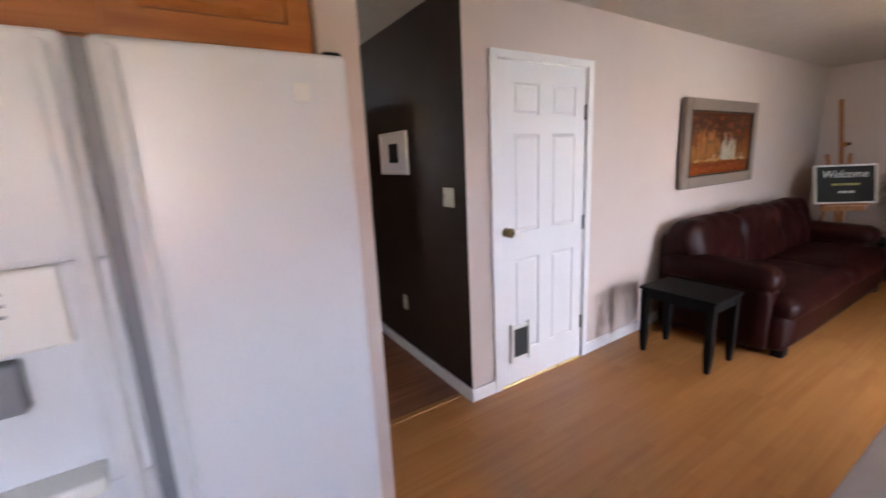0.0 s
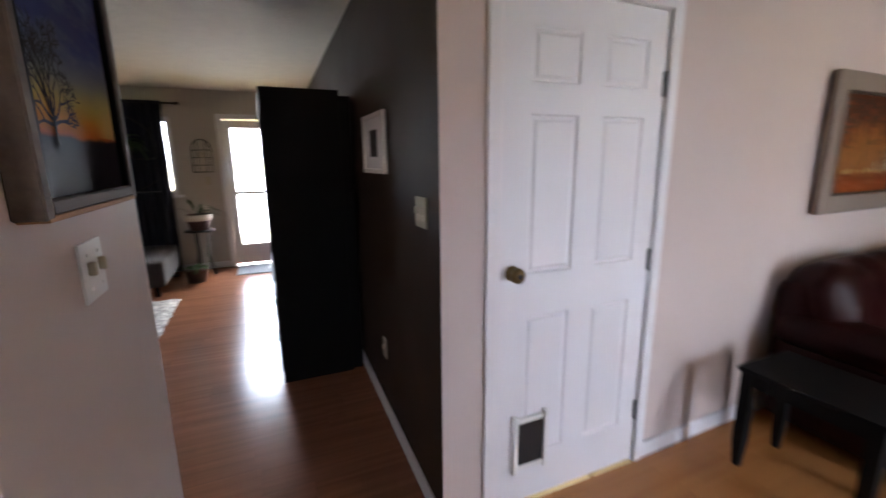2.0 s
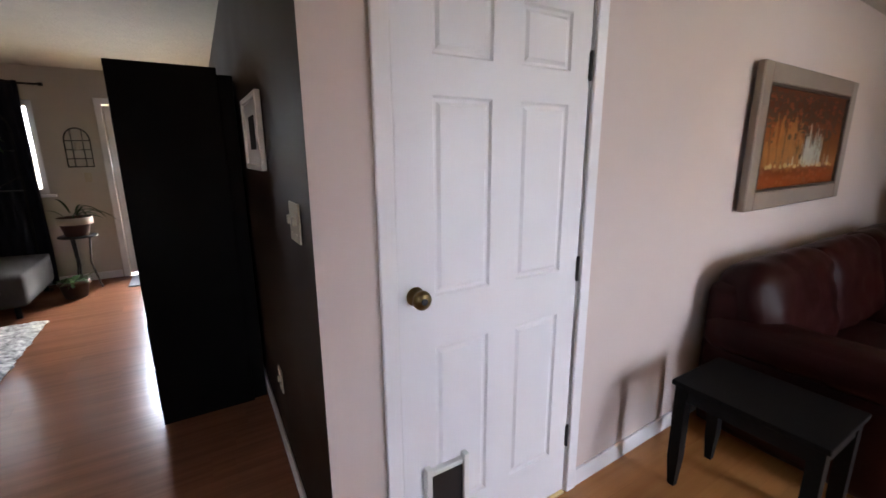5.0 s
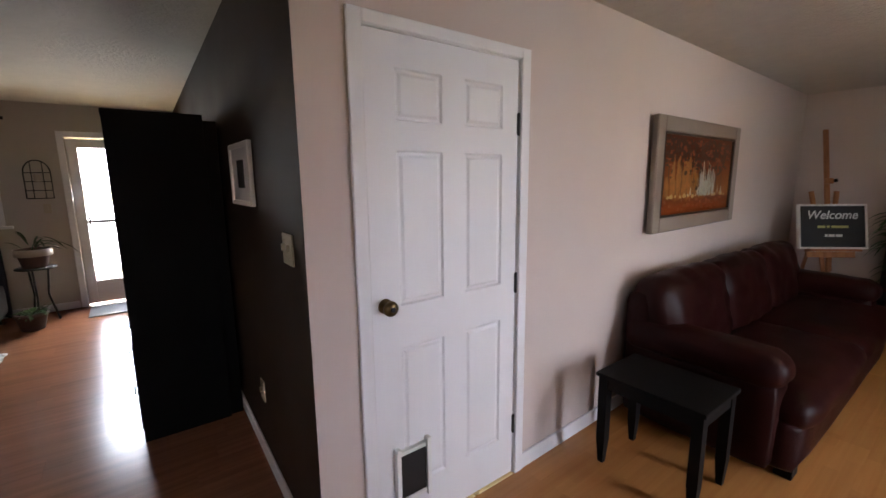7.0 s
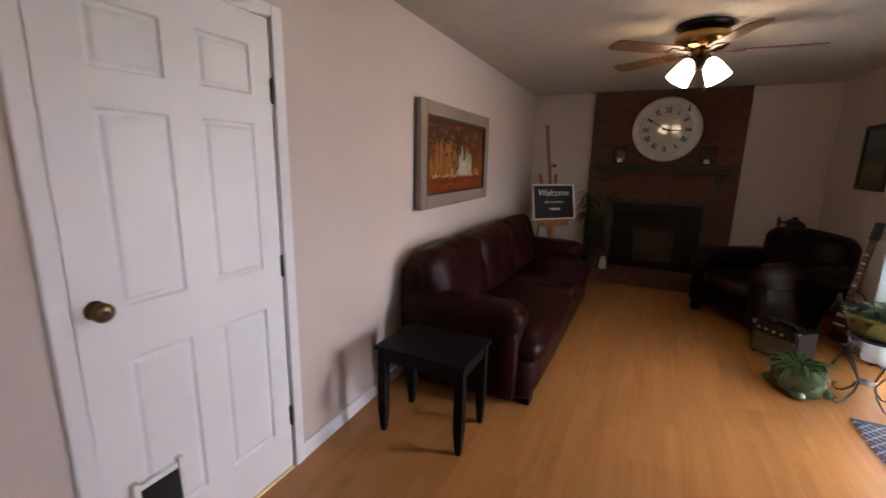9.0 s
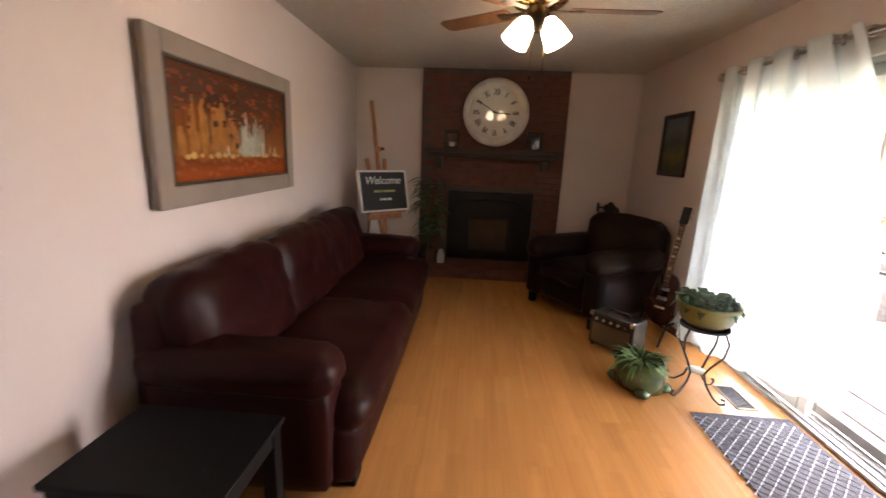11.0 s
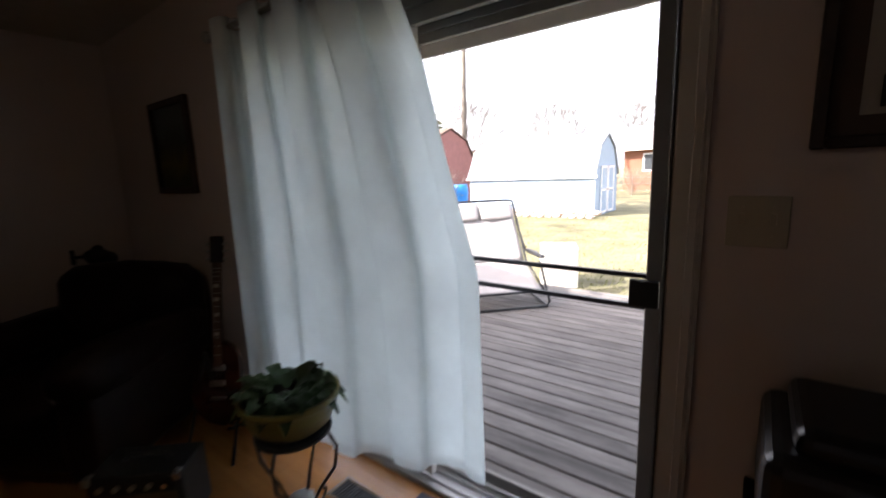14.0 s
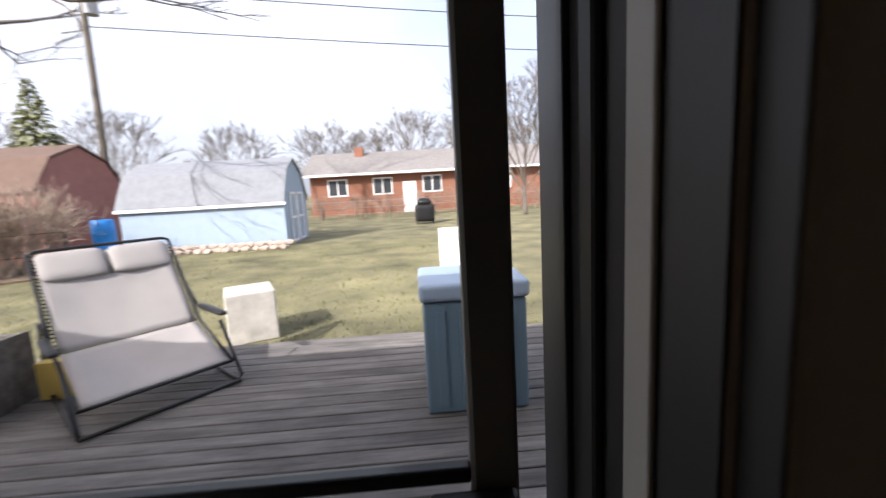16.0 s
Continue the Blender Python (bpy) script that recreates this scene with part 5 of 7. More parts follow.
FACE_W = Matrix(((0, 0, -1, 0), (-1, 0, 0, 0), (0, 1, 0, 0), (0, 0, 0, 1)))
lettering("lettering", "Welcome", M_CHALK, sign, EASEL @ Matrix.Translation((SX - 0.0055, 0.005, 1.105)) @ FACE_W, 0.118, 0.25, 0.001)
for y0, y1 in ((0.135, 0.065), (0.05, 0.025), (0.01, -0.145)):
    box("chalk_line", SX - 0.0055, SX - 0.0042, y1, y0, 0.978, 1.002, M_YCHALK, sign, 0, m=EASEL)
for y0, y1 in ((0.07, 0.045), (0.035, -0.02), (-0.03, -0.09)):
    box("chalk_line", SX - 0.0055, SX - 0.0042, y1, y0, 0.890, 0.915, M_CHALK, sign, 0, m=EASEL)

# small boxes stored under the easel
tagged(soft("storage_bag", 6.28, 6.50, 1.58, 1.78, 0.0, 0.50, M_DARKLEATHER, None, 0.05, 0.02), "dark leather bag on the floor under the easel", "bag")

# ---- fireplace ----
BX = 7.045
chimney = setting(thing("fireplace", 7.1, 0.31, 0, "red brick fireplace with raised hearth and black insert", "fireplace"))
FY0, FY1, FZ0, FZ1 = -0.225, 0.815, 0.16, 1.005
BY0, BY1 = -0.545, 1.167
bm = bmesh.new()
for y0, y1, z0, z1 in ((BY0 + 0.003, FY0, 0.14, CEIL - 0.001), (FY1, BY1 - 0.003, 0.14, CEIL - 0.001), (FY0, FY1, FZ1, CEIL - 0.001), (FY0, FY1, 0.14, FZ0)):
    add_box(bm, BX + 0.012, FIRE_X - 0.001, y0, y1, z0, z1)
add_box(bm, 6.632, FIRE_X - 0.002, BY0 + 0.003, BY1 - 0.003, 0.001, 0.138)
part("mortar", bm, M_MORTAR, chimney, "grey mortar bed")
M_BLACKIRON = mat("black iron", (0.010, 0.010, 0.011), 0.45, 0.5, bump=0.15)
insert = box("insert", BX - 0.012, FIRE_X - 0.003, FY0 + 0.004, FY1 - 0.004, FZ0, FZ1 - 0.003, M_BLACKIRON, chimney, 0.006, label="black iron fireplace insert")
bm = bmesh.new()
add_box(bm, BX - 0.026, BX - 0.013, FY0 + 0.02, FY1 - 0.02, FZ1 - 0.12, FZ1 - 0.03, 0.004)
pts = [(BX - 0.022, 0.295 - 0.47 * math.cos(a), FZ1 - 0.20 + 0.10 * math.sin(a)) for a in (math.pi * k / 12 for k in range(13))]
add_tube(bm, pts, 0.012, 6)
part("arch", bm, M_BLACKIRON, insert)
M_SMOKED = mat("smoked fire glass", (0.035, 0.033, 0.032), 0.12, bump=0.0, var=0.5)
box("fire_glass", BX - 0.020, BX - 0.0125, 0.06, 0.53, 0.26, 0.66, M_SMOKED, insert, 0.003, label="smoked grey glass")
bm = bmesh.new()
for y0, y1, z0, z1 in ((0.03, 0.06, 0.23, 0.70), (0.53, 0.56, 0.23, 0.70), (0.06, 0.53, 0.23, 0.26), (0.06, 0.53, 0.66, 0.70)):
    add_box(bm, BX - 0.026, BX - 0.0125, y0, y1, z0, z1, 0.003)
part("glass_frame", bm, M_BLACKIRON, insert)

M_DARKOAK = wood("dark stained beam", (0.018, 0.009, 0.006), (0.04, 0.02, 0.012), 0.5, "y", 14, 0.1)
mantel = thing("mantel_shelf", 6.95, 0.3, 1.44, "dark stained wooden mantel on corbels", "mantel")
box("shelf", 6.86, BX + 0.006, -0.50, 1.10, 1.455, 1.505, M_DARKOAK, mantel, 0.006, 2)
box("moulding", 6.90, BX + 0.006, -0.46, 1.06, 1.405, 1.4545, M_DARKOAK, mantel, 0.010, 2)
for y in (-0.36, 0.90):
    box("corbel", 6.93, BX + 0.006, y, y + 0.09, 1.27, 1.4045, M_DARKOAK, mantel, 0.015, 3)

# wall clock leaning on the mantel
M_AGED = mat("distressed white wood", (0.56, 0.53, 0.47), 0.55, var=0.14, scale=10, bump=0.3)
M_FACE = mat("cream clock face", (0.60, 0.56, 0.48), 0.7, var=0.06, scale=8, bump=0, coat=1.0)
clock = thing("wall_clock", 6.95, 0.295, 1.55, "large round white clock with Roman numerals above the mantel", "clock")
CC = Matrix(((0, 0, -1, 6.975), (-1, 0, 0, 0.295), (0, 1, 0, 1.925), (0, 0, 0, 1)))
bm = bmesh.new()
add_lathe(bm, [(0.285, 0.0), (0.30, 0.030), (0.33, 0.040), (0.365, 0.026), (0.382, 0.008), (0.382, -0.025), (0.285, -0.025), (0.285, 0.0)], (0, 0, 0), 56, False)
bmesh.ops.transform(bm, matrix=CC, verts=bm.verts)
part("rim", bm, M_AGED, clock, "distressed white wooden rim", True)
bm = bmesh.new()
add_lathe(bm, [(1e-4, 0.0), (0.292, 0.0), (0.292, -0.02), (1e-4, -0.02)], (0, 0, 0), 56)
bmesh.ops.transform(bm, matrix=CC, verts=bm.verts)
part("face", bm, M_FACE, clock)
bm = bmesh.new()
add_lathe(bm, [(0.165, 0.0005), (0.165, 0.0025), (0.172, 0.0025), (0.172, 0.0005), (0.165, 0.0005)], (0, 0, 0), 48, False)
add_lathe(bm, [(0.280, 0.0005), (0.280, 0.0025), (0.2845, 0.0025), (0.2845, 0.0005), (0.280, 0.0005)], (0, 0, 0), 48, False)
bmesh.ops.transform(bm, matrix=CC, verts=bm.verts)
part("face_ring", bm, M_AGED, clock)
M_GLINT = mat("white for the lantern glint", (0.75, 0.72, 0.66), 0.5, var=0.05)
M_NUM = mat("faded black print", (0.012, 0.011, 0.010), 0.7)
for k, txt in enumerate(("XII", "I", "II", "III", "IIII", "V", "VI", "VII", "VIII", "IX", "X", "XI")):
    a = 2 * math.pi * k / 12
    m = CC @ Matrix.Translation((0.225 * math.sin(a), 0.225 * math.cos(a), 0.001)) @ Matrix.Rotation(-a, 4, "Z") @ Matrix.Diagonal((0.75, 1.25, 1, 1))
    lettering("numeral", txt, M_NUM, clock, m, 0.075, 0.0, 0.0022)
for ang, ln, w in ((300, 0.255, 0.010), (95, 0.165, 0.014)):
    bm = bmesh.new()
    add_box(bm, -w / 2, w / 2, -0.045, ln, 0.004, 0.007, 0.001, 1, CC @ Matrix.Rotation(radians(-ang), 4, "Z"))
    part("hand", bm, M_BLACKMETAL, clock)

for y in (0.79, -0.17):
    ln = thing("candle_lantern", 6.94, y, 1.505, "small black square candle lantern on the mantel", "lantern", "lanterns on the mantel")
    bm = bmesh.new()
    s = 0.085
    for dy in (-s, s - 0.014):
        for dx in (-0.05, 0.036):
            add_box(bm, 6.94 + dx, 6.954 + dx, y + dy, y + dy + 0.014, 1.5055, 1.70)
    add_box(bm, 6.885, 6.995, y - s - 0.005, y + s + 0.005, 1.5055, 1.525)
    add_box(bm, 6.885, 6.995, y - s - 0.005, y + s + 0.005, 1.69, 1.715, 0.006)
    part("cage", bm, M_BLACKMETAL, ln)
    box("mirror_back", 6.978, 6.984, y - 0.062, y + 0.062, 1.54, 1.675, mat("dark mirror", (0.25, 0.24, 0.23), 0.05, 1.0, bump=0, rvar=0.02), ln, 0)
    # a low white stub stands in for the glint inside the lantern
    rod("candle", (6.94, y, 1.5255), (6.94, y, 1.575), 0.028, M_GLINT, ln, label="low white stub standing for a glint")

# tall plant and jar at the hearth
pl = thing("potted_plant", 6.86, 1.02, 0.14, "tall leafy plant in a dark pot on the hearth", "plant")
lathe("pot", [(1e-4, 0), (0.07, 0), (0.09, 0.16), (0.095, 0.17), (0.08, 0.165), (1e-4, 0.15)], (6.86, 1.02, 0.14), M_TERRA, pl, 20)
rp = random.Random(11)
bm = bmesh.new()
for k in range(7):
    a = rp.uniform(0, 6.28)
    add_tube(bm, [(6.86, 1.02, 0.28), (6.86 + 0.05 * math.cos(a), 1.02 + 0.05 * math.sin(a), 0.7), (6.86 + 0.14 * math.cos(a), 1.02 + 0.14 * math.sin(a), rp.uniform(0.85, 1.15))], 0.005, 5)
part("stem", bm, M_DARKLEAF, pl, "", True)
bm = bmesh.new()
for k in range(90):
    z = rp.uniform(0.35, 1.05)
    a = rp.uniform(0, 6.28)
    r = 0.03 + 0.10 * (z - 0.3)
    add_leaf(bm, (6.86 + r * math.cos(a), 1.02 + r * math.sin(a), z + 0.1), (math.cos(a), math.sin(a), rp.uniform(-0.2, 0.9)), rp.uniform(0.10, 0.24), 0.04, rp.uniform(0.3, 1.0))
part("leaves", bm, M_DARKLEAF, pl, "", True)
tagged(lathe("glass_jar", [(1e-4, 0), (0.045, 0), (0.048, 0.02), (0.048, 0.10), (0.03, 0.13), (0.03, 0.16), (0.026, 0.16), (0.026, 0.13), (0.043, 0.10), (0.043, 0.01), (1e-4, 0.008)], (6.80, 0.86, 0.141), mat("pale frosted glass", (0.5, 0.5, 0.48), 0.2)), "pale glass jar standing on the hearth", "jar")

# ---- armchair corner ----
chair = thing("armchair", 5.90, -0.73, 0, "dark brown leather armchair in the corner", "armchair")
cx, cy = 5.90, -0.73
soft("base", cx - 0.42, cx + 0.42, cy - 0.36, cy + 0.36, 0.09, 0.34, M_DARKLEATHER, chair, 0.05, 0.01)
soft("seat_cushion", cx - 0.50, cx + 0.22, cy - 0.27, cy + 0.27, 0.31, 0.48, M_DARKLEATHER, chair, 0.07, 0.03, 9, 0.008)
mm = Matrix.Translation((cx + 0.3, cy, 0.4)) @ Matrix.Rotation(radians(7), 4, "Y") @ Matrix.Translation((-cx - 0.3, -cy, -0.4))
soft("backrest", cx + 0.16, cx + 0.46, cy - 0.40, cy + 0.40, 0.12, 0.90, M_DARKLEATHER, chair, 0.11, 0.035, 9, 0.012, m=mm)
for y0 in (cy - 0.50, cy + 0.26):
    bm = bmesh.new()
    add_soft(bm, cx - 0.47, cx + 0.36, y0 + 0.02, y0 + 0.22, 0.09, 0.52, 0.05, 0.01, 8)
    add_soft(bm, cx - 0.51, cx + 0.36, y0, y0 + 0.24, 0.46, 0.68, 0.10, 0.012, 9, 0.008)
    part("arm", bm, M_DARKLEATHER, chair, "rolled leather arm", True)
for x, y in ((cx - 0.42, cy - 0.40), (cx - 0.42, cy + 0.40), (cx + 0.38, cy - 0.40), (cx + 0.38, cy + 0.40)):
    box("foot", x - 0.03, x + 0.03, y - 0.03, y + 0.03, 0, 0.10, M_BLACKWOOD, chair, 0.005)
chair.rotation_euler = (0, 0, radians(-58))

orn = thing("black_ornament", 6.60, -0.97, 0, "black knotted metal ornament on a stand behind the armchair", "ornament")
rod("post", (6.62, -1.03, 0.02), (6.62, -1.03, 0.895), 0.010, M_BLACKMETAL, orn)
lathe("foot", [(1e-4, 0), (0.12, 0), (0.12, 0.012), (0.03, 0.03), (1e-4, 0.03)], (6.62, -1.03, 0), M_BLACKMETAL, orn)
for dx, dy, dz, r_ in ((0, 0, 0, 0.055), (0.02, -0.05, -0.015, 0.045), (-0.02, 0.05, 0.01, 0.045), (0.01, 0.01, 0.045, 0.035)):
    bm = bmesh.new()
    bmesh.ops.create_icosphere(bm, subdivisions=3, radius=r_)
    for v in bm.verts:
        v.co *= 1 + 0.25 * noise.noise(v.co * 30 + Vector((dx, dy, r_)) * 40)
    bmesh.ops.translate(bm, vec=(6.61 + dx, -1.03 + dy, 0.91 + dz), verts=bm.verts)
    part("knot", bm, M_BLACKMETAL, orn, "", True)
rod("knob", (6.60, -0.97, 0.92), (6.60, -0.89, 0.93), 0.010, M_BLACKMETAL, orn)
box("clamp", 6.58, 6.62, -0.895, -0.87, 0.88, 0.98, M_BLACKMETAL, orn, 0.01)

amp = thing("guitar_amplifier", 5.0, -0.68, 0, "small black guitar amplifier with a tan grille", "amplifier")
M_TOLEX = mat("black grained vinyl", (0.012, 0.011, 0.011), 0.55, bump=0.6, bscale=300)
M_GRILLE = mat("tan grille cloth", (0.11, 0.08, 0.052), 0.9, bump=0.8, bscale=400)
box("cabinet", 4.90, 5.10, -0.86, -0.50, 0.015, 0.275, M_TOLEX, amp, 0.012, 3)
box("grille", 4.893, 4.8995, -0.835, -0.525, 0.035, 0.195, M_GRILLE, amp, 0.003, label="tan grille cloth")
box("control_panel", 4.893, 4.8995, -0.835, -0.525, 0.205, 0.260, M_BLACKMETAL, amp, 0.002)
for k in range(5):
    rod("dial", (4.8925, -0.80 + k * 0.06, 0.232), (4.879, -0.80 + k * 0.06, 0.232), 0.011, M_STEEL, amp)
tube("carry_handle", [(5.0, -0.77, 0.272), (5.0, -0.75, 0.298), (5.0, -0.61, 0.298), (5.0, -0.59, 0.272)], 0.010, M_BLACKMETAL, amp, 6)
for y in (-0.855, -0.525):
    box("corner_cap", 4.888, 4.925, y, y + 0.03, 0.245, 0.28, M_STEEL, amp, 0.005)
for x in (4.92, 5.08):
    for y in (-0.83, -0.53):
        rod("rubber_foot", (x, y, 0), (x, y, 0.016), 0.014, M_BLACKMETAL, amp)
amp.rotation_euler = (0, 0, radians(-48))

# electric guitar on a stand, leaning back against the wall side
M_SUNBURST = mat("dark sunburst lacquer", (0.05, 0.015, 0.008), 0.15, var=0.6, scale=5, bump=0, coat=0.6)
M_NECK = wood("rosewood", (0.05, 0.022, 0.012), (0.09, 0.045, 0.025), 0.4, "z", 20, 0.1)
guitar = thing("electric_guitar", 5.25, -1.10, 0.0, "dark electric guitar upright on a floor stand", "guitar")
gp = []
for k in range(40):
    a = 2 * math.pi * k / 40
    r = 0.150 + 0.028 * math.cos(2 * a) + 0.012 * math.cos(3 * a + 0.6)
    gp.append((r * math.sin(a) * 1.03, r * 1.22 * math.cos(a)))
bm = bmesh.new()
lo = [bm.verts.new((-0.022, y, 0.34 + z)) for y, z in gp]
hi = [bm.verts.new((0.022, y, 0.34 + z)) for y, z in gp]
bm.faces.new(lo)
bm.faces.new(hi[::-1])
for i in range(40):
    bm.faces.new((lo[i], lo[(i + 1) % 40], hi[(i + 1) % 40], hi[i]))
GM = Matrix.Translation((5.22, -1.05, 0)) @ Matrix.Rotation(radians(-53), 4, "Z") @ Matrix.Rotation(radians(12.5), 4, "Y")
bmesh.ops.bevel(bm, geom=[e for e in bm.edges if len(e.link_faces) == 2 and any(len(f.verts) > 4 for f in e.link_faces)], offset=0.008, segments=2, affect="EDGES")
bmesh.ops.transform(bm, matrix=GM, verts=bm.verts)
part("body", bm, M_SUNBURST, guitar, "sunburst lacquered body")


def gbox(name, x0, x1, y0, y1, z0, z1, material, bev=0.003):
    return box(name, x0, x1, y0, y1, z0, z1, material, guitar, bev, 2, m=GM)


neck = gbox("neck", -0.032, -0.010, -0.022, 0.022, 0.44, 0.98, M_NECK)
for k in range(14):
    z = 0.50 + 0.46 * (1 - (1 - k / 14) ** 1.4)
    box("fret", -0.0345, -0.0322, -0.022, 0.022, z, z + 0.0025, M_STEEL, neck, 0, m=GM)
for z in (0.60, 0.70, 0.78, 0.85):
    box("inlay", -0.0342, -0.0322, -0.013, 0.013, z, z + 0.018, M_CREAMPOT, neck, 0, m=GM)
head = gbox("headstock", -0.026, -0.010, -0.034, 0.034, 0.98, 1.12, M_BLACKMETAL)
for k in range(3):
    for s in (-1, 1):
        bm = bmesh.new()
        add_rod(bm, (-0.018, s * 0.034, 1.0 + k * 0.04), (-0.018, s * 0.055, 1.0 + k * 0.04), 0.007)
        bmesh.ops.transform(bm, matrix=GM, verts=bm.verts)
        part("tuning_peg", bm, M_STEEL, head)
for z in (0.34, 0.42):
    gbox("pickup", -0.030, -0.0222, -0.038, 0.038, z, z + 0.028, M_STEEL)
gbox("bridge", -0.032, -0.0222, -0.04, 0.04, 0.27, 0.285, M_STEEL)
gs = thing("guitar_stand", 5.27, -1.12, 0, "black folding guitar stand on the floor", "stand")
for pts in ([(5.30, -1.07, 0.52), (5.22, -1.15, 0.12), (5.04, -1.02, 0.012)], [(5.30, -1.07, 0.52), (5.26, -1.10, 0.12), (5.16, -1.30, 0.012)], [(5.30, -1.07, 0.52), (5.42, -0.98, 0.012)]):
    tube("leg", pts, 0.009, M_BLACKMETAL, gs, 6)
tube("cradle", [(5.12, -1.06, 0.16), (5.16, -1.10, 0.125), (5.22, -1.16, 0.125), (5.20, -1.20, 0.16)], 0.009, M_BLACKMETAL, gs, 6)

# wrought iron stand with a bowl of ivy
px, py = 4.41, -0.985
iron = thing("iron_plant_stand", px, py, 0, "scrolled wrought iron plant stand", "plant stand")
lathe("ring", [(0.125, 0.0), (0.14, 0.0), (0.14, 0.012), (0.125, 0.012), (0.125, 0.0)], (px, py, 0.452), M_BLACKMETAL, iron)
lathe("tile", [(1e-4, 0), (0.055, 0), (0.055, 0.01), (1e-4, 0.01)], (px, py, 0.150), M_STEEL, iron, 8)
M_IRON = mat("bronzed iron", (0.09, 0.07, 0.055), 0.4, 0.8, bump=0.2)
for k in range(4):
    a = 0.5 + k * math.pi / 2
    prof = [(0.135, 0.452), (0.165, 0.40), (0.15, 0.31), (0.085, 0.215), (0.055, 0.155), (0.075, 0.09), (0.13, 0.03), (0.175, 0.012), (0.205, 0.03), (0.20, 0.055), (0.182, 0.052)]
    tube("leg", [(px + r * math.cos(a), py + r * math.sin(a), z) for r, z in prof], 0.0065, M_IRON, iron, 6)
M_OLIVE = mat("olive glazed ceramic", (0.16, 0.145, 0.035), 0.3, var=0.3, scale=8, coat=0.3)
ivy = thing("potted_plant", px, py, 0.465, "leafy ivy in an olive glazed bowl on the iron stand", "plant")
lathe("bowl", [(1e-4, 0), (0.10, 0), (0.142, 0.035), (0.168, 0.095), (0.173, 0.125), (0.181, 0.13), (0.181, 0.148), (0.166, 0.148), (0.16, 0.12), (1e-4, 0.115)], (px, py, 0.465), M_OLIVE, ivy, 36)
lathe("soil", [(1e-4, 0.125), (0.165, 0.122)], (px, py, 0.465), M_SOIL, ivy)
foliage("leaves", (px, py, 0.592), 130, 0.10, 0.06, 0.9, 0.13, random.Random(21), M_DARKLEAF, ivy, 0.9)

# frog-shaped planter
fx, fy = 4.43, -0.645
M_FROG = mat("mossy green glaze", (0.055, 0.085, 0.035), 0.14, var=0.45, scale=12, bump=0.3, bscale=40, coat=0.5)
frog = thing("frog_planter", fx, fy, 0, "green glazed squat ceramic planter on the floor", "planter")
bm = bmesh.new()
add_lathe(bm, [(1e-4, 0.012), (0.115, 0.008), (0.140, 0.02), (0.146, 0.09), (0.144, 0.15), (0.132, 0.185), (0.134, 0.205), (0.112, 0.205), (0.10, 0.18), (1e-4, 0.175)], (fx, fy, 0), 30)
for v in bm.verts:
    v.co.x = fx + (v.co.x - fx) * 1.12
for dx, dy, r in ((-0.13, -0.075, 0.042), (-0.13, 0.075, 0.042), (0.11, -0.10, 0.045), (0.11, 0.10, 0.045)):
    fb = bmesh.new()
    bmesh.ops.create_uvsphere(fb, u_segments=12, v_segments=8, radius=r, matrix=Matrix.Translation((fx + dx, fy + dy, r * 0.75)) @ Matrix.Diagonal((1.2, 1, 0.75, 1)))
    part("foot", fb, M_FROG, frog, "", True)
for dy in (-0.05, 0.05):
    fb = bmesh.new()
    bmesh.ops.create_uvsphere(fb, u_segments=12, v_segments=8, radius=0.034, matrix=Matrix.Translation((fx - 0.135, fy + dy, 0.165)))
    part("eye", fb, M_FROG, frog, "", True)
part("body", bm, M_FROG, frog, "glossy green ceramic body", True)
foliage("leaves", (fx, fy, 0.185), 60, 0.17, 0.02, 0.75, 0.08, random.Random(31), M_LEAF, frog, 0.42)
frog.rotation_euler = (0, 0, radians(-150))

vent = thing("floor_vent", 4.38, -1.23, 0, "tan steel floor register by the curtain", "vent")
bm = bmesh.new()
for x0, x1, y0, y1 in ((4.235, 4.515, -1.295, -1.282), (4.235, 4.515, -1.178, -1.165), (4.235, 4.25, -1.282, -1.178), (4.50, 4.515, -1.282, -1.178)):
    add_box(bm, x0, x1, y0, y1, 0.001, 0.006, 0.001)
part("frame", bm, mat("tan painted steel", (0.20, 0.13, 0.075), 0.5, 0.3), vent)
box("backing", 4.248, 4.502, -1.284, -1.176, 0.0006, 0.0016, M_INK, vent, 0)
for k in range(16):
    box("slat", 4.253 + k * 0.0158, 4.257 + k * 0.0158, -1.282, -1.178, 0.0018, 0.005, M_BLACKMETAL, vent, 0)

# lattice mat before the patio door
M_MATGREY = mat("charcoal mat cloth", (0.045, 0.043, 0.052), 0.95, var=0.2, bump=0.6, bscale=400)
M_MATLINE = mat("pale grey mat thread", (0.30, 0.29, 0.31), 0.95, var=0.15, bump=0.5, bscale=400)
dm = thing("door_mat", 3.75, -1.10, 0, "charcoal mat with a pale lattice pattern before the patio door", "mat")
MX0, MX1, MY0, MY1 = 3.36, 4.165, -1.415, -0.852
box("mat_body", MX0, MX1, MY0, MY1, 0.001, 0.009, M_MATGREY, dm, 0.003)
bm = bmesh.new()
step = 0.062
nx_, ny_ = int((MX1 - MX0) / step), int((MY1 - MY0) / step)
for i in range(nx_):
    for j in range(ny_):
        c = (MX0 + (i + 0.75) * step, MY0 + (j + 0.9) * step)
        q = [(c[0] + dx * step * 0.5, c[1] + dy * step * 0.5) for dx, dy in ((0, -1), (1, 0), (0, 1), (-1, 0))]
        for a, b in zip(q, q[1:] + q[:1]):
            add_tube(bm, [(*a, 0.0085), (*b, 0.0085)], 0.0034, 4)
lattice = part("lattice", bm, M_MATLINE, dm, "pale woven lattice")

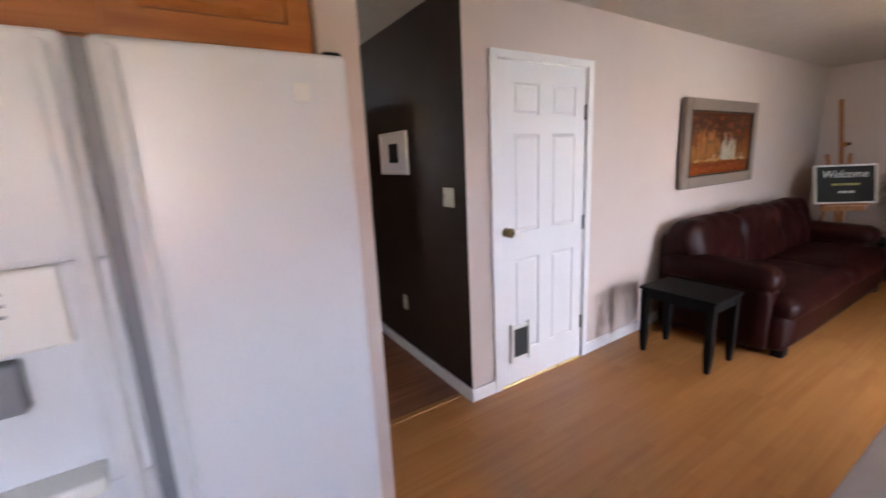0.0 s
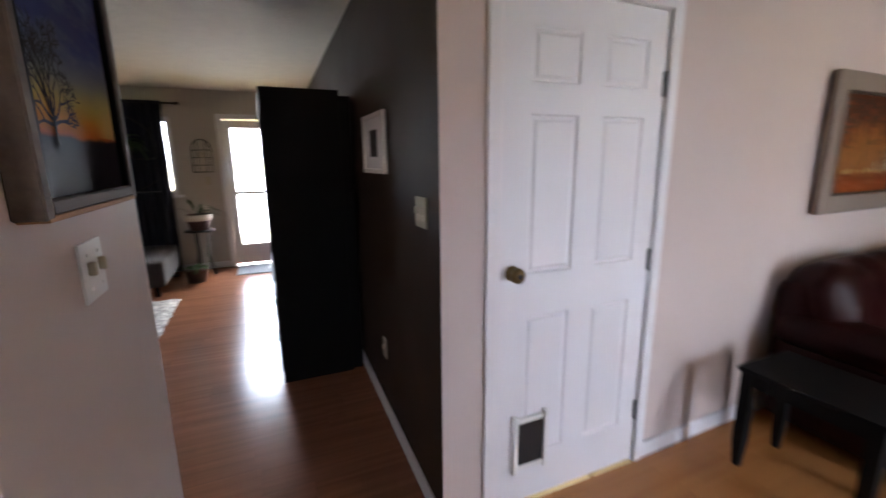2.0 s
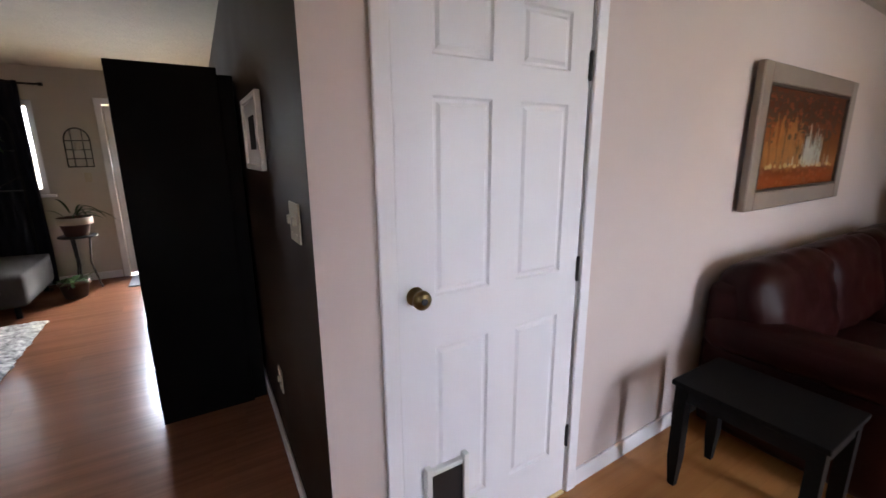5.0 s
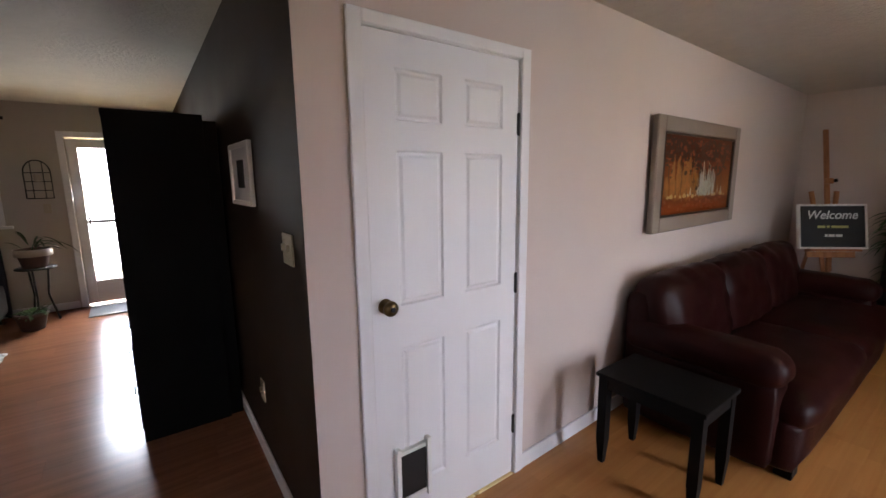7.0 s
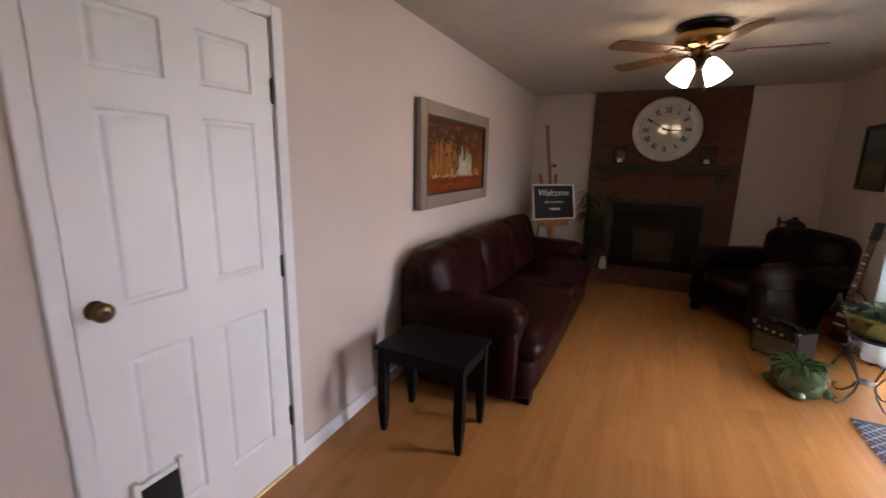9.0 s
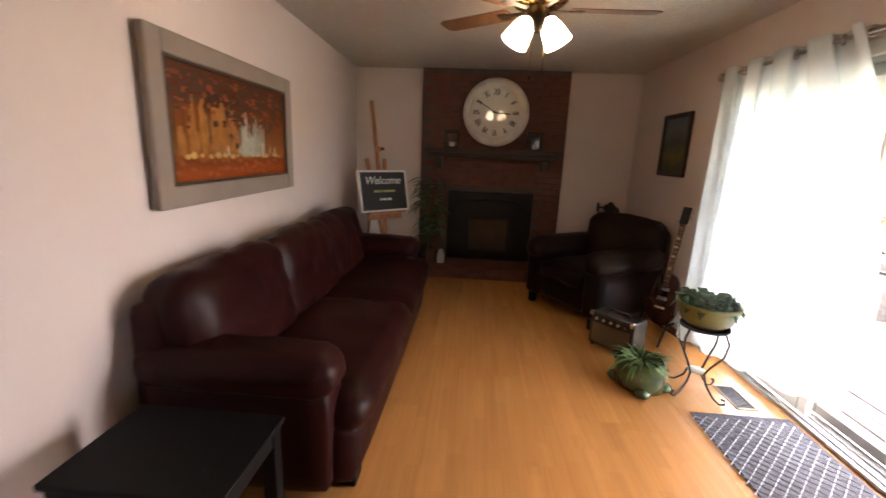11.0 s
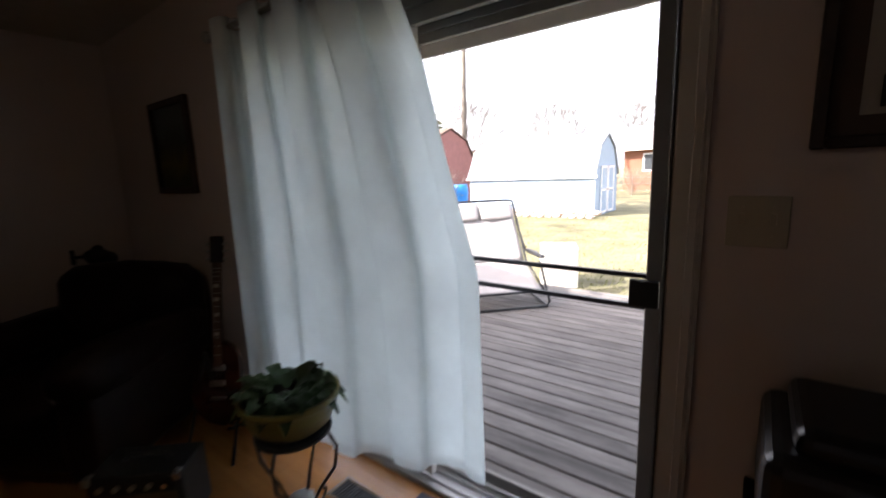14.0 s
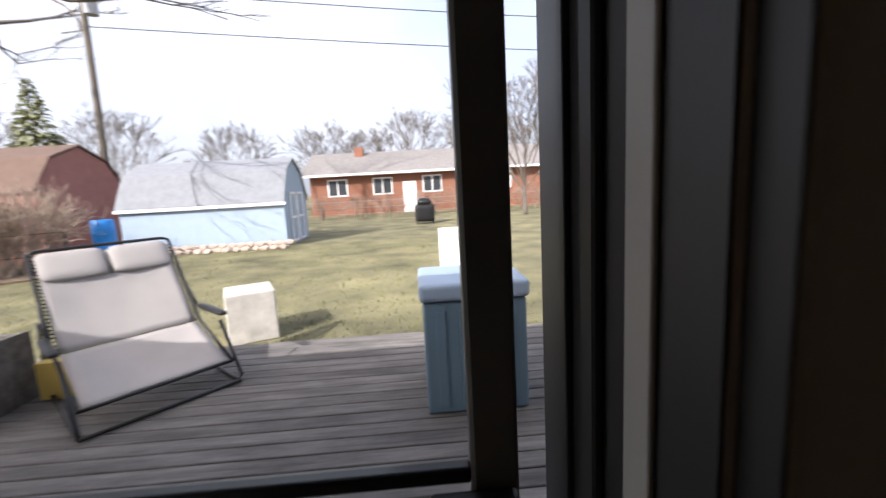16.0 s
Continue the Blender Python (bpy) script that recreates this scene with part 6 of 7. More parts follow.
# small picture on the patio wall
art = thing("wall_picture", 6.07, -1.36, 1.31, "small dark framed picture of flowers", "picture")
bm = bmesh.new()
for x0, x1, z0, z1 in ((5.79, 5.83, 1.315, 1.888), (6.295, 6.335, 1.315, 1.888), (5.83, 6.295, 1.315, 1.355), (5.83, 6.295, 1.848, 1.888)):
    add_box(bm, x0, x1, SLIDE_Y + 0.001, SLIDE_Y + 0.03, z0, z1, 0.004)
part("frame", bm, M_DARKOAK, art, "dark wooden frame")
box("canvas", 5.828, 6.297, SLIDE_Y + 0.001, SLIDE_Y + 0.012, 1.353, 1.85, banded("dim flower painting", 2, [(0.0, (0.03, 0.04, 0.02)), (0.35, (0.05, 0.06, 0.025)), (0.55, (0.14, 0.11, 0.03)), (0.75, (0.05, 0.06, 0.05)), (1.1, (0.10, 0.12, 0.13))], 1.35, 1.85, 0.5, 0.45, 7), art, 0)

# framed word picture by the patio door
fam = thing("wall_sign", 2.78, -1.36, 1.4, "dark framed sign with black letters on white", "sign")
bm = bmesh.new()
for x0, x1, z0, z1 in ((2.56, 2.585, 1.40, 1.84), (2.98, 3.004, 1.40, 1.84), (2.585, 2.98, 1.40, 1.424), (2.585, 2.98, 1.816, 1.84)):
    add_box(bm, x0, x1, SLIDE_Y + 0.001, SLIDE_Y + 0.035, z0, z1, 0.004)
part("frame", bm, M_DARKOAK, fam, "dark wooden frame")
box("mat", 2.584, 2.981, SLIDE_Y + 0.001, SLIDE_Y + 0.012, 1.423, 1.817, mat("brown mount", (0.075, 0.05, 0.04), 0.8), fam, 0)
box("board", 2.63, 2.935, SLIDE_Y + 0.0125, SLIDE_Y + 0.015, 1.462, 1.778, mat("aged cream card", (0.34, 0.31, 0.27), 0.8), fam, 0)
FACE_S = Matrix(((-1, 0, 0, 0), (0, 0, 1, 0), (0, 1, 0, 0), (0, 0, 0, 1)))
for z in (1.71, 1.50):
    lettering("letter", "F", M_INK, fam, Matrix.Translation((2.895, SLIDE_Y + 0.0158, z)) @ FACE_S, 0.085)
    box("letter_bar", 2.66, 2.85, SLIDE_Y + 0.0152, SLIDE_Y + 0.0165, z - 0.03, z + 0.03, M_INK, fam, 0)
box("letter_bar", 2.68, 2.90, SLIDE_Y + 0.0152, SLIDE_Y + 0.0165, 1.575, 1.635, M_INK, fam, 0)

# coffee maker on a black cart by the patio door
M_GLOSS = mat("glossy black plastic", (0.006, 0.006, 0.007), 0.28, bump=0, var=0.2, rvar=0.03)
cart = thing("black_cabinet", 2.8, -1.17, 0, "low black wooden cabinet under the coffee machine", "cabinet")
box("carcass", 2.50, 3.045, -1.335, -0.99, 0.04, 0.605, M_BLACKWOOD, cart, 0.004)
box("top", 2.49, 3.055, -1.345, -0.972, 0.606, 0.632, M_BLACKWOOD, cart, 0.005)
box("plinth", 2.53, 3.02, -1.33, -1.02, 0.0, 0.039, M_BLACKWOOD, cart, 0)
for x0, x1 in ((2.508, 2.768), (2.776, 3.037)):
    dd_ = box("door", x0, x1, -0.989, -0.972, 0.055, 0.595, M_BLACKWOOD, cart, 0.004)
    rod("knob", ((x0 + x1) / 2, -0.972, 0.5), ((x0 + x1) / 2, -0.95, 0.5), 0.011, M_STEEL, dd_)
maker = thing("coffee_machine", 2.85, -1.15, 0.632, "glossy black coffee machine on steel feet", "coffee machine")
bm = bmesh.new()
add_box(bm, 2.60, 3.04, -1.30, -1.0, 0.70, 0.90, 0.028, 3)
add_box(bm, 2.63, 3.00, -1.28, -1.03, 0.885, 0.945, 0.024, 3)
part("body", bm, M_GLOSS, maker, "glossy black housing")
box("tray", 2.62, 3.02, -1.28, -1.02, 0.634, 0.652, M_BLACKMETAL, maker, 0.005)
for x in (2.66, 2.985):
    for y in (-1.255, -1.045):
        rod("foot", (x, y, 0.652), (x, y, 0.705), 0.011, M_STEEL, maker, label="steel foot")
for k in range(6):
    box("grille_bar", 2.64, 3.0, -1.245 + k * 0.038, -1.237 + k * 0.038, 0.6525, 0.658, M_STEEL, maker, 0.001)

# ---- ceiling fan ----
M_BRONZE = mat("oil-rubbed bronze", (0.02, 0.013, 0.010), 0.35, 0.7, bump=0.05)
M_BLADE = wood("walnut fan blade", (0.10, 0.045, 0.02), (0.18, 0.09, 0.045), 0.35, "x", 14, 0.1)
M_SHADE = glow("lit frosted glass", (1.0, 0.80, 0.52), 0.35)
hx, hy = 4.42, 0.20
M_FANBRASS = mat("polished antique brass", (0.42, 0.26, 0.10), 0.22, 1.0, bump=0.03)
fan = thing("ceiling_fan", hx, hy, CEIL, "brass ceiling fan with wooden blades and two lit shades", "ceiling fan")
lathe("canopy", [(1e-4, CEIL), (0.165, CEIL - 0.001), (0.17, CEIL - 0.018), (0.11, CEIL - 0.036), (1e-4, CEIL - 0.036)], (hx, hy, 0), M_BRONZE, fan)
lathe("motor", [(1e-4, CEIL - 0.037), (0.12, CEIL - 0.038), (0.155, 2.358), (0.165, 2.32), (0.160, 2.28), (0.135, 2.258), (0.07, 2.25), (1e-4, 2.25)], (hx, hy, 0), M_FANBRASS, fan)
lathe("light_hub", [(1e-4, 2.25), (0.05, 2.249), (0.055, 2.16), (0.04, 2.125), (1e-4, 2.12)], (hx, hy, 0), M_BRONZE, fan)
for k in range(5):
    a = radians(-88 + 72 * k)
    m = Matrix.Translation((hx, hy, 2.238)) @ Matrix.Rotation(a, 4, "Z") @ Matrix.Rotation(radians(9), 4, "X")
    bm = bmesh.new()
    pts = [(0.17, -0.05), (0.20, -0.062), (0.62, -0.070), (0.655, -0.05), (0.66, 0.0), (0.655, 0.05), (0.62, 0.070), (0.20, 0.062), (0.17, 0.05)]
    lo = [bm.verts.new(m @ Vector((x, y, -0.003))) for x, y in pts]
    hi = [bm.verts.new(m @ Vector((x, y, 0.003))) for x, y in pts]
    bm.faces.new(lo[::-1])
    bm.faces.new(hi)
    for i in range(len(pts)):
        j = (i + 1) % len(pts)
        bm.faces.new((lo[i], lo[j], hi[j], hi[i]))
    bl = part("blade", bm, M_BLADE, fan, "walnut fan blade")
    bm = bmesh.new()
    add_box(bm, 0.08, 0.24, -0.018, 0.018, -0.010, -0.0035, 0.002, 1, m)
    add_box(bm, 0.19, 0.25, -0.035, 0.035, -0.009, -0.0035, 0.002, 1, m)
    part("blade_arm", bm, M_BRONZE, bl)
for s in (-1, 1):
    c = Vector((hx - 0.005, hy + s * 0.043, 2.20))
    d = Vector((-0.12, s * 0.56, -1)).normalized()
    q = d.to_track_quat("Z", "Y").to_matrix().to_4x4()
    bm = bmesh.new()
    add_lathe(bm, [(0.026, 0.012), (0.040, 0.022), (0.058, 0.06), (0.064, 0.09), (0.074, 0.135), (0.070, 0.135), (0.060, 0.09), (0.05, 0.055), (0.03, 0.025)], (0, 0, 0), 24)
    bmesh.ops.transform(bm, matrix=Matrix.Translation(c) @ q @ Matrix.Diagonal((1.06, 1.06, 1.22, 1)), verts=bm.verts)
    sh = part("shade", bm, M_SHADE, fan, "lit frosted bell shade", True)
    sh.visible_shadow = False
    rod("socket", c - d * 0.01, c + d * 0.025, 0.024, M_BRONZE, fan)
for dy, ln in ((-0.05, 0.24), (0.02, 0.28)):
    ch = rod("pull_chain", (hx + 0.03, hy + dy, 2.18 - ln), (hx + 0.03, hy + dy, 2.18), 0.0015, M_BRASS, fan, sides=6)
    rod("chain_knob", (hx + 0.03, hy + dy, 2.15 - ln), (hx + 0.03, hy + dy, 2.18 - ln), 0.006, M_BRONZE, ch, sides=8)


# ---- outdoors ----
GROUND, DECK = -0.42, -0.16
bm = bmesh.new()
for x0, x1, y0, y1 in ((-700, 700, -700, 700),):
    vs = [bm.verts.new(p) for p in ((x0, y0, GROUND), (x1, y0, GROUND), (x1, y1, GROUND), (x0, y1, GROUND))]
    bm.faces.new(vs)
setting(finish("ground", bm, M_LAWN), "patchy spring lawn reaching to the horizon", "lawn")

# roof over the house, with its eave above the deck
M_SHINGLE = mat("grey asphalt shingle", (0.11, 0.105, 0.10), 0.95, var=0.2, scale=3, bump=0.7, bscale=40)
M_SOFFIT = mat("weathered soffit paint", (0.40, 0.37, 0.33), 0.8, var=0.15, bump=0.4)
roof = setting(thing("roof", 2.5, 3, 2.5, "low grey shingled roof of the house", "roof"))
bm = bmesh.new()
prof = [(-2.26, 2.22), (3.0, 3.95), (9.8, 2.22), (9.8, 2.36), (3.0, 4.10), (-2.26, 2.36)]
a = [bm.verts.new((-4.2, y, z)) for y, z in prof]
b = [bm.verts.new((9.6, y, z)) for y, z in prof]
bm.faces.new(a)
bm.faces.new(b[::-1])
for i in range(6):
    j = (i + 1) % 6
    bm.faces.new((a[i], a[j], b[j], b[i]))
part("shingles", bm, M_SHINGLE, roof)
box("fascia", -4.2, 9.6, -2.29, -2.262, 2.055, 2.37, M_SOFFIT, roof, 0.004)
box("soffit", -4.2, 9.6, -2.26, -1.625, 2.19, 2.215, M_SOFFIT, roof, 0)
M_SIDING = mat("tan house siding", (0.30, 0.26, 0.21), 0.8, var=0.08, bump=0.3)
bm = bmesh.new()
for x0, x1, z0, z1 in ((5.122, 7.3, GROUND, 2.19), (-3.25, -0.9, GROUND, 2.19), (0.1, 3.256, GROUND, 2.19), (-0.9, 0.1, GROUND, 1.2), (-0.9, 0.1, 1.9, 2.19), (3.268, 5.122, GROUND, -0.145), (3.268, 5.122, 1.99, 2.19)):
    add_box(bm, x0, x1, -1.635, -1.6215, z0, z1)
setting(finish("wall_outside", bm, M_SIDING), "tan siding on the back of the house", "wall")

# deck
deck = setting(new("deck"), "weathered grey plank deck behind the house", "deck")
bm = bmesh.new()
for x in (0.6, 2.6, 4.6, 6.6, 8.4):
    add_box(bm, x, x + 0.04, -5.42, -1.68, GROUND - 0.02, DECK - 0.03)
add_box(bm, 0.5, 8.5, -5.46, -5.425, GROUND - 0.02, DECK - 0.032)
part("joist_frame", bm, M_DECK, deck)

# garden box, lounge seat, storage bin, cream block
planter = thing("planter_box", 7.0, -4.28, DECK, "empty grey wooden planter box on the deck", "planter")
box("board", 6.54, 7.18, -3.985, -3.95, DECK, 0.36, M_DECK, planter, 0.004)
box("board", 6.54, 7.18, -4.62, -4.585, DECK, 0.36, M_DECK, planter, 0.004)
box("board", 6.505, 6.539, -4.62, -3.95, DECK, 0.38, M_DECK, planter, 0.004)
box("board", 7.181, 7.215, -4.62, -3.95, DECK, 0.36, M_DECK, planter, 0.004)
tagged(box("yellow_box", 6.20, 6.42, -4.62, -4.50, DECK + 0.001, 0.14, mat("yellow card", (0.55, 0.40, 0.10), 0.8)), "yellow box behind the lounge seat", "box")

# darkened copy of the sling colour, for the gap between the headrests
M_SLINGGAP = mat("sling fabric darkened for the gap", (0.16, 0.15, 0.145), 0.9, bump=0.4)
M_SLING = mat("beige sling fabric", (0.34, 0.315, 0.30), 0.9, var=0.06, bump=0.5, bscale=300)
lounge = thing("lounge_seat", 5.66, -4.57, DECK, "double reclining sling chair with two headrests", "lounge chair")
LX, LY, LZ = 5.66, -4.57, DECK


def lp(x, y, z):
    return (LX + x, LY + y, LZ + z)


def sling(name, a, b, half, sag, label):
    bm = bmesh.new()
    rows = []
    for j in range(13):
        v = j / 12
        row = []
        for i in range(17):
            u = i / 16 * 2 - 1
            s = sag * (1 - u * u) * math.sin(math.pi * v) + 0.006 * noise.noise(Vector((u * 3, v * 4, a[1])))
            y = a[0] + (b[0] - a[0]) * v
            z = a[1] + (b[1] - a[1]) * v
            row.append(bm.verts.new(lp(u * half, y + s * 0.6, z - s)))
        rows.append(row)
    for p_, q_ in zip(rows, rows[1:]):
        for i in range(16):
            bm.faces.new((p_[i], p_[i + 1], q_[i + 1], q_[i]))
    o = finish(name, bm, M_SLING, lounge, label, True)
    o.modifiers.new("thickness", "SOLIDIFY").thickness = 0.006
    return o


sling("back_sling", (0.62, 1.10), (0.12, 0.42), 0.46, 0.03, "beige mesh back")
sling("seat_sling", (0.10, 0.42), (-0.48, 0.19), 0.46, 0.03, "beige mesh seat")
for x in (-0.235, 0.235):
    hr = soft("headrest", LX + x - 0.212, LX + x + 0.212, LY - 0.045, LY + 0.02, LZ - 0.13, LZ + 0.13, M_SLING, lounge, 0.03, 0.006, 6)
    hr.data.transform(Matrix.Translation((0, LY + 0.575, LZ + 1.01)) @ Matrix.Rotation(radians(-36), 4, "X") @ Matrix.Translation((0, -LY, -LZ)))
for s in (-1, 1):
    tube("side_rail", [lp(s * 0.49, 0.64, 1.13), lp(s * 0.49, 0.11, 0.42), lp(s * 0.49, -0.50, 0.18)], 0.014, M_BLACKMETAL, lounge, 8)
    tube("base_loop", [lp(s * 0.51, 0.50, 0.60), lp(s * 0.51, 0.62, 0.30), lp(s * 0.51, 0.60, 0.03), lp(s * 0.51, -0.52, 0.016), lp(s * 0.51, -0.60, 0.08), lp(s * 0.51, -0.30, 0.48)], 0.014, M_BLACKMETAL, lounge, 8)
    ar = soft("armrest", LX + s * 0.53 - 0.035, LX + s * 0.53 + 0.035, LY - 0.34, LY + 0.18, LZ + 0.52, LZ + 0.56, M_BLACKMETAL, lounge, 0.018, 0.004, 5)
    tube("arm_link", [lp(s * 0.51, 0.16, 0.53), lp(s * 0.50, 0.36, 0.74)], 0.010, M_BLACKMETAL, lounge, 6)
    for k in range(26):
        f = k / 25
        y, z = (0.60 - 0.48 * f, 1.09 - 0.65 * f)
        tube("lace", [lp(s * 0.488, y, z), lp(s * 0.455, y - 0.008, z - 0.012)], 0.005, M_BLACKMETAL, lounge, 4)
tube("top_bar", [lp(-0.49, 0.64, 1.13), lp(-0.44, 0.655, 1.15), lp(0.44, 0.655, 1.15), lp(0.49, 0.64, 1.13)], 0.014, M_BLACKMETAL, lounge, 8)
# added strip that draws the dark gap between the headrests
tube("headrest_gap", [lp(0.0, 0.638, 1.10), lp(0.0, 0.50, 0.915)], 0.016, M_SLINGGAP, lounge, 6)
tube("front_bar", [lp(-0.51, -0.56, 0.02), lp(0.51, -0.56, 0.02)], 0.014, M_BLACKMETAL, lounge, 8)
tube("foot_bar", [lp(-0.49, -0.50, 0.18), lp(0.49, -0.50, 0.18)], 0.012, M_BLACKMETAL, lounge, 8)
lounge.rotation_euler = (0, 0, radians(226))

M_BLUEBIN = mat("blue grey plastic", (0.13, 0.20, 0.26), 0.55, var=0.06, bump=0.15)
M_BLUELID = mat("pale blue grey plastic", (0.29, 0.37, 0.47), 0.5, var=0.06, bump=0.15)
bin_ = thing("storage_bin", 3.05, -4.1, DECK, "blue grey plastic deck storage bin with a pale lid", "storage bin")
bm = bmesh.new()
add_box(bm, 2.72, 3.39, -4.40, -3.80, DECK, 0.60, 0.02, 2)
part("tub", bm, M_BLUEBIN, bin_)
for k in range(4):
    box("rib", 2.80 + k * 0.15, 2.86 + k * 0.15, -3.799, -3.788, DECK + 0.06, 0.54, M_BLUEBIN, bin_, 0.004)
box("lid", 2.70, 3.41, -4.42, -3.775, 0.602, 0.72, M_BLUELID, bin_, 0.03, 3, "pale blue grey lid")
box("latch", 3.02, 3.10, -3.785, -3.765, 0.53, 0.62, M_BLUEBIN, bin_, 0.005)
tagged(box("cream_block", -0.28, 0.28, -0.30, 0.30, GROUND, 0.20, mat("cream weathered plastic", (0.52, 0.49, 0.44), 0.75, var=0.25, scale=5, bump=0.4), bevel=0.02, seg=3, m=pose(5.56, -6.5, 0, 0, 0, 24)), "off-white weathered storage cube on the lawn", "storage cube")
seat = thing("garden_chair", 2.8, -8.2, GROUND, "white plastic garden chair on the lawn", "chair")
box("seat", 2.6, 3.05, -8.45, -8.0, 0.0, 0.03, M_WHITEPLASTIC, seat, 0.01)
box("backrest", 2.6, 3.05, -8.48, -8.44, 0.03, 0.62, M_WHITEPLASTIC, seat, 0.012)
for x, y in ((2.62, -8.43), (3.03, -8.43), (2.62, -8.02), (3.03, -8.02)):
    box("leg", x - 0.02, x + 0.02, y - 0.02, y + 0.02, GROUND, 0.0, M_WHITEPLASTIC, seat, 0.004)


# sheds
def gambrel(name, x0, x1, y0, y1, base, eave, ridge, wall_m, roof_m, label, over=0.12):
    t = thing(name, (x0 + x1) / 2, (y0 + y1) / 2, base, label, "shed")
    ym = (y0 + y1) / 2
    hw = (y1 - y0) / 2
    knee = eave + (ridge - eave) * 0.68
    prof_ = [(y0, base), (y1, base), (y1, eave), (ym + hw * 0.62, knee), (ym, ridge), (ym - hw * 0.62, knee), (y0, eave)]
    bm = bmesh.new()
    a_ = [bm.verts.new((x0, y, z)) for y, z in prof_]
    b_ = [bm.verts.new((x1, y, z)) for y, z in prof_]
    bm.faces.new(a_)
    bm.faces.new(b_[::-1])
    for i in range(7):
        j = (i + 1) % 7
        bm.faces.new((a_[i], a_[j], b_[j], b_[i]))
    part("shed_wall", bm, wall_m, t)
    bm = bmesh.new()
    rp_ = [(y1 + over, eave - 0.05), (ym + hw * 0.66, knee + 0.02), (ym, ridge + 0.04), (ym - hw * 0.66, knee + 0.02), (y0 - over, eave - 0.05)]
    lo_ = [[bm.verts.new((x, y, z)) for y, z in rp_] for x in (x0 - 0.06, x1 + 0.06)]
    hi_ = [[bm.verts.new((x, y, z + 0.06)) for y, z in rp_] for x in (x0 - 0.06, x1 + 0.06)]
    for i in range(4):
        bm.faces.new((lo_[0][i], lo_[0][i + 1], lo_[1][i + 1], lo_[1][i]))
        bm.faces.new((hi_[0][i], hi_[0][i + 1], hi_[1][i + 1], hi_[1][i]))
        for e in (0, 1):
            bm.faces.new((lo_[e][i], lo_[e][i + 1], hi_[e][i + 1], hi_[e][i]))
    for i in (0, 4):
        bm.faces.new((lo_[0][i], lo_[1][i], hi_[1][i], hi_[0][i]))
    part("shed_roof", bm, roof_m, t)
    return t


M_BLUESHED = mat("pale blue painted siding", (0.30, 0.375, 0.47), 0.7, var=0.05, bump=0.3)
M_GREYROOF = mat("grey shed shingles", (0.21, 0.22, 0.24), 0.9, var=0.12, scale=5, bump=0.6, bscale=30)
M_BARN = mat("faded red siding", (0.27, 0.115, 0.098), 0.8, var=0.15, bump=0.3)
M_BARNROOF = mat("brown barn shingles", (0.13, 0.085, 0.066), 0.95, var=0.2, bump=0.6)
shed = gambrel("garden_shed", 7.95, 13.4, -18.9, -16.0, -0.42, 1.15, 2.62, M_BLUESHED, M_GREYROOF, "pale blue gambrel garden shed with double doors")
box("eave_trim", 7.85, 13.5, -15.90, -15.87, 1.02, 1.12, M_TRIM, shed, 0.005)
for y0, y1 in ((-18.3, -17.48), (-17.42, -16.6)):
    d_ = box("shed_door", 7.915, 7.948, y0, y1, -0.35, 1.45, M_BLUESHED, shed, 0.004)
    for a0, a1, z0, z1 in ((y0, y0 + 0.08, -0.35, 1.45), (y1 - 0.08, y1, -0.35, 1.45), (y0, y1, 1.37, 1.45), (y0, y1, 0.5, 0.58), (y0, y1, -0.35, -0.27)):
        box("batten", 7.895, 7.914, a0, a1, z0, z1, M_TRIM, d_, 0.002)
for k in range(38):
    rr = random.Random(k)
    bm = bmesh.new()
    bmesh.ops.create_icosphere(bm, subdivisions=1, radius=0.14)
    sx_ = rr.uniform(0.8, 1.3)
    for v in bm.verts:
        v.co *= 1 + 0.25 * noise.noise(v.co * 9 + Vector((k, 0, 0)))
    x, row_ = 7.75 + (k // 2) * 0.31 + 0.15 * (k % 2), k % 2
    bmesh.ops.transform(bm, matrix=Matrix.Translation((x, -15.55 + 0.12 * row_ + rr.uniform(-0.06, 0.06), GROUND + 0.06 + 0.13 * (1 - row_))) @ Matrix.Diagonal((sx_ * 1.3, 1.1, 0.75, 1)), verts=bm.verts)
    st_ = finish("rock", bm, M_STONE)
    tagged(st_, "pale rubble stone along the shed", "stone", "stones by the shed")
barn = gambrel("red_barn", 15.4, 23.5, -19.5, -15.4, GROUND, 1.9, 3.45, M_BARN, M_BARNROOF, "faded red gambrel barn behind the hedge")
M_BLUEBARREL = mat("bright blue plastic", (0.02, 0.22, 0.66), 0.4, bump=0.05)
tagged(lathe("rain_barrel", [(1e-4, 0), (0.26, 0), (0.29, 0.03), (0.30, 0.4), (0.315, 0.42), (0.30, 0.44), (0.30, 0.9), (0.315, 0.92), (0.29, 1.30), (0.26, 1.33), (1e-4, 1.33)], (12.9, -14.5, GROUND), M_BLUEBARREL), "bright blue plastic barrel beside the shed", "barrel")

# neighbour's brick house
M_ORANGEBRICK = mat("orange brick", (0.24, 0.105, 0.065), 0.85, var=0.15, scale=6, bump=0.4)
M_DARKGLASS = mat("dark window glass", (0.05, 0.055, 0.06), 0.1, bump=0)
house = thing("brick_house", 0, -38, GROUND, "low orange brick house with a grey roof", "house")
box("wall", -16, 11.4, -42, -34, GROUND, 2.62, M_ORANGEBRICK, house, 0)
bm = bmesh.new()
pr = [(-33.4, 2.55), (-38, 4.4), (-42.6, 2.55), (-42.6, 2.7), (-38, 4.58), (-33.4, 2.7)]
a = [bm.verts.new((-16.6, y, z)) for y, z in pr]
b = [bm.verts.new((12.0, y, z)) for y, z in pr]
bm.faces.new(a)
bm.faces.new(b[::-1])
for i in range(6):
    j = (i + 1) % 6
    bm.faces.new((a[i], a[j], b[j], b[i]))
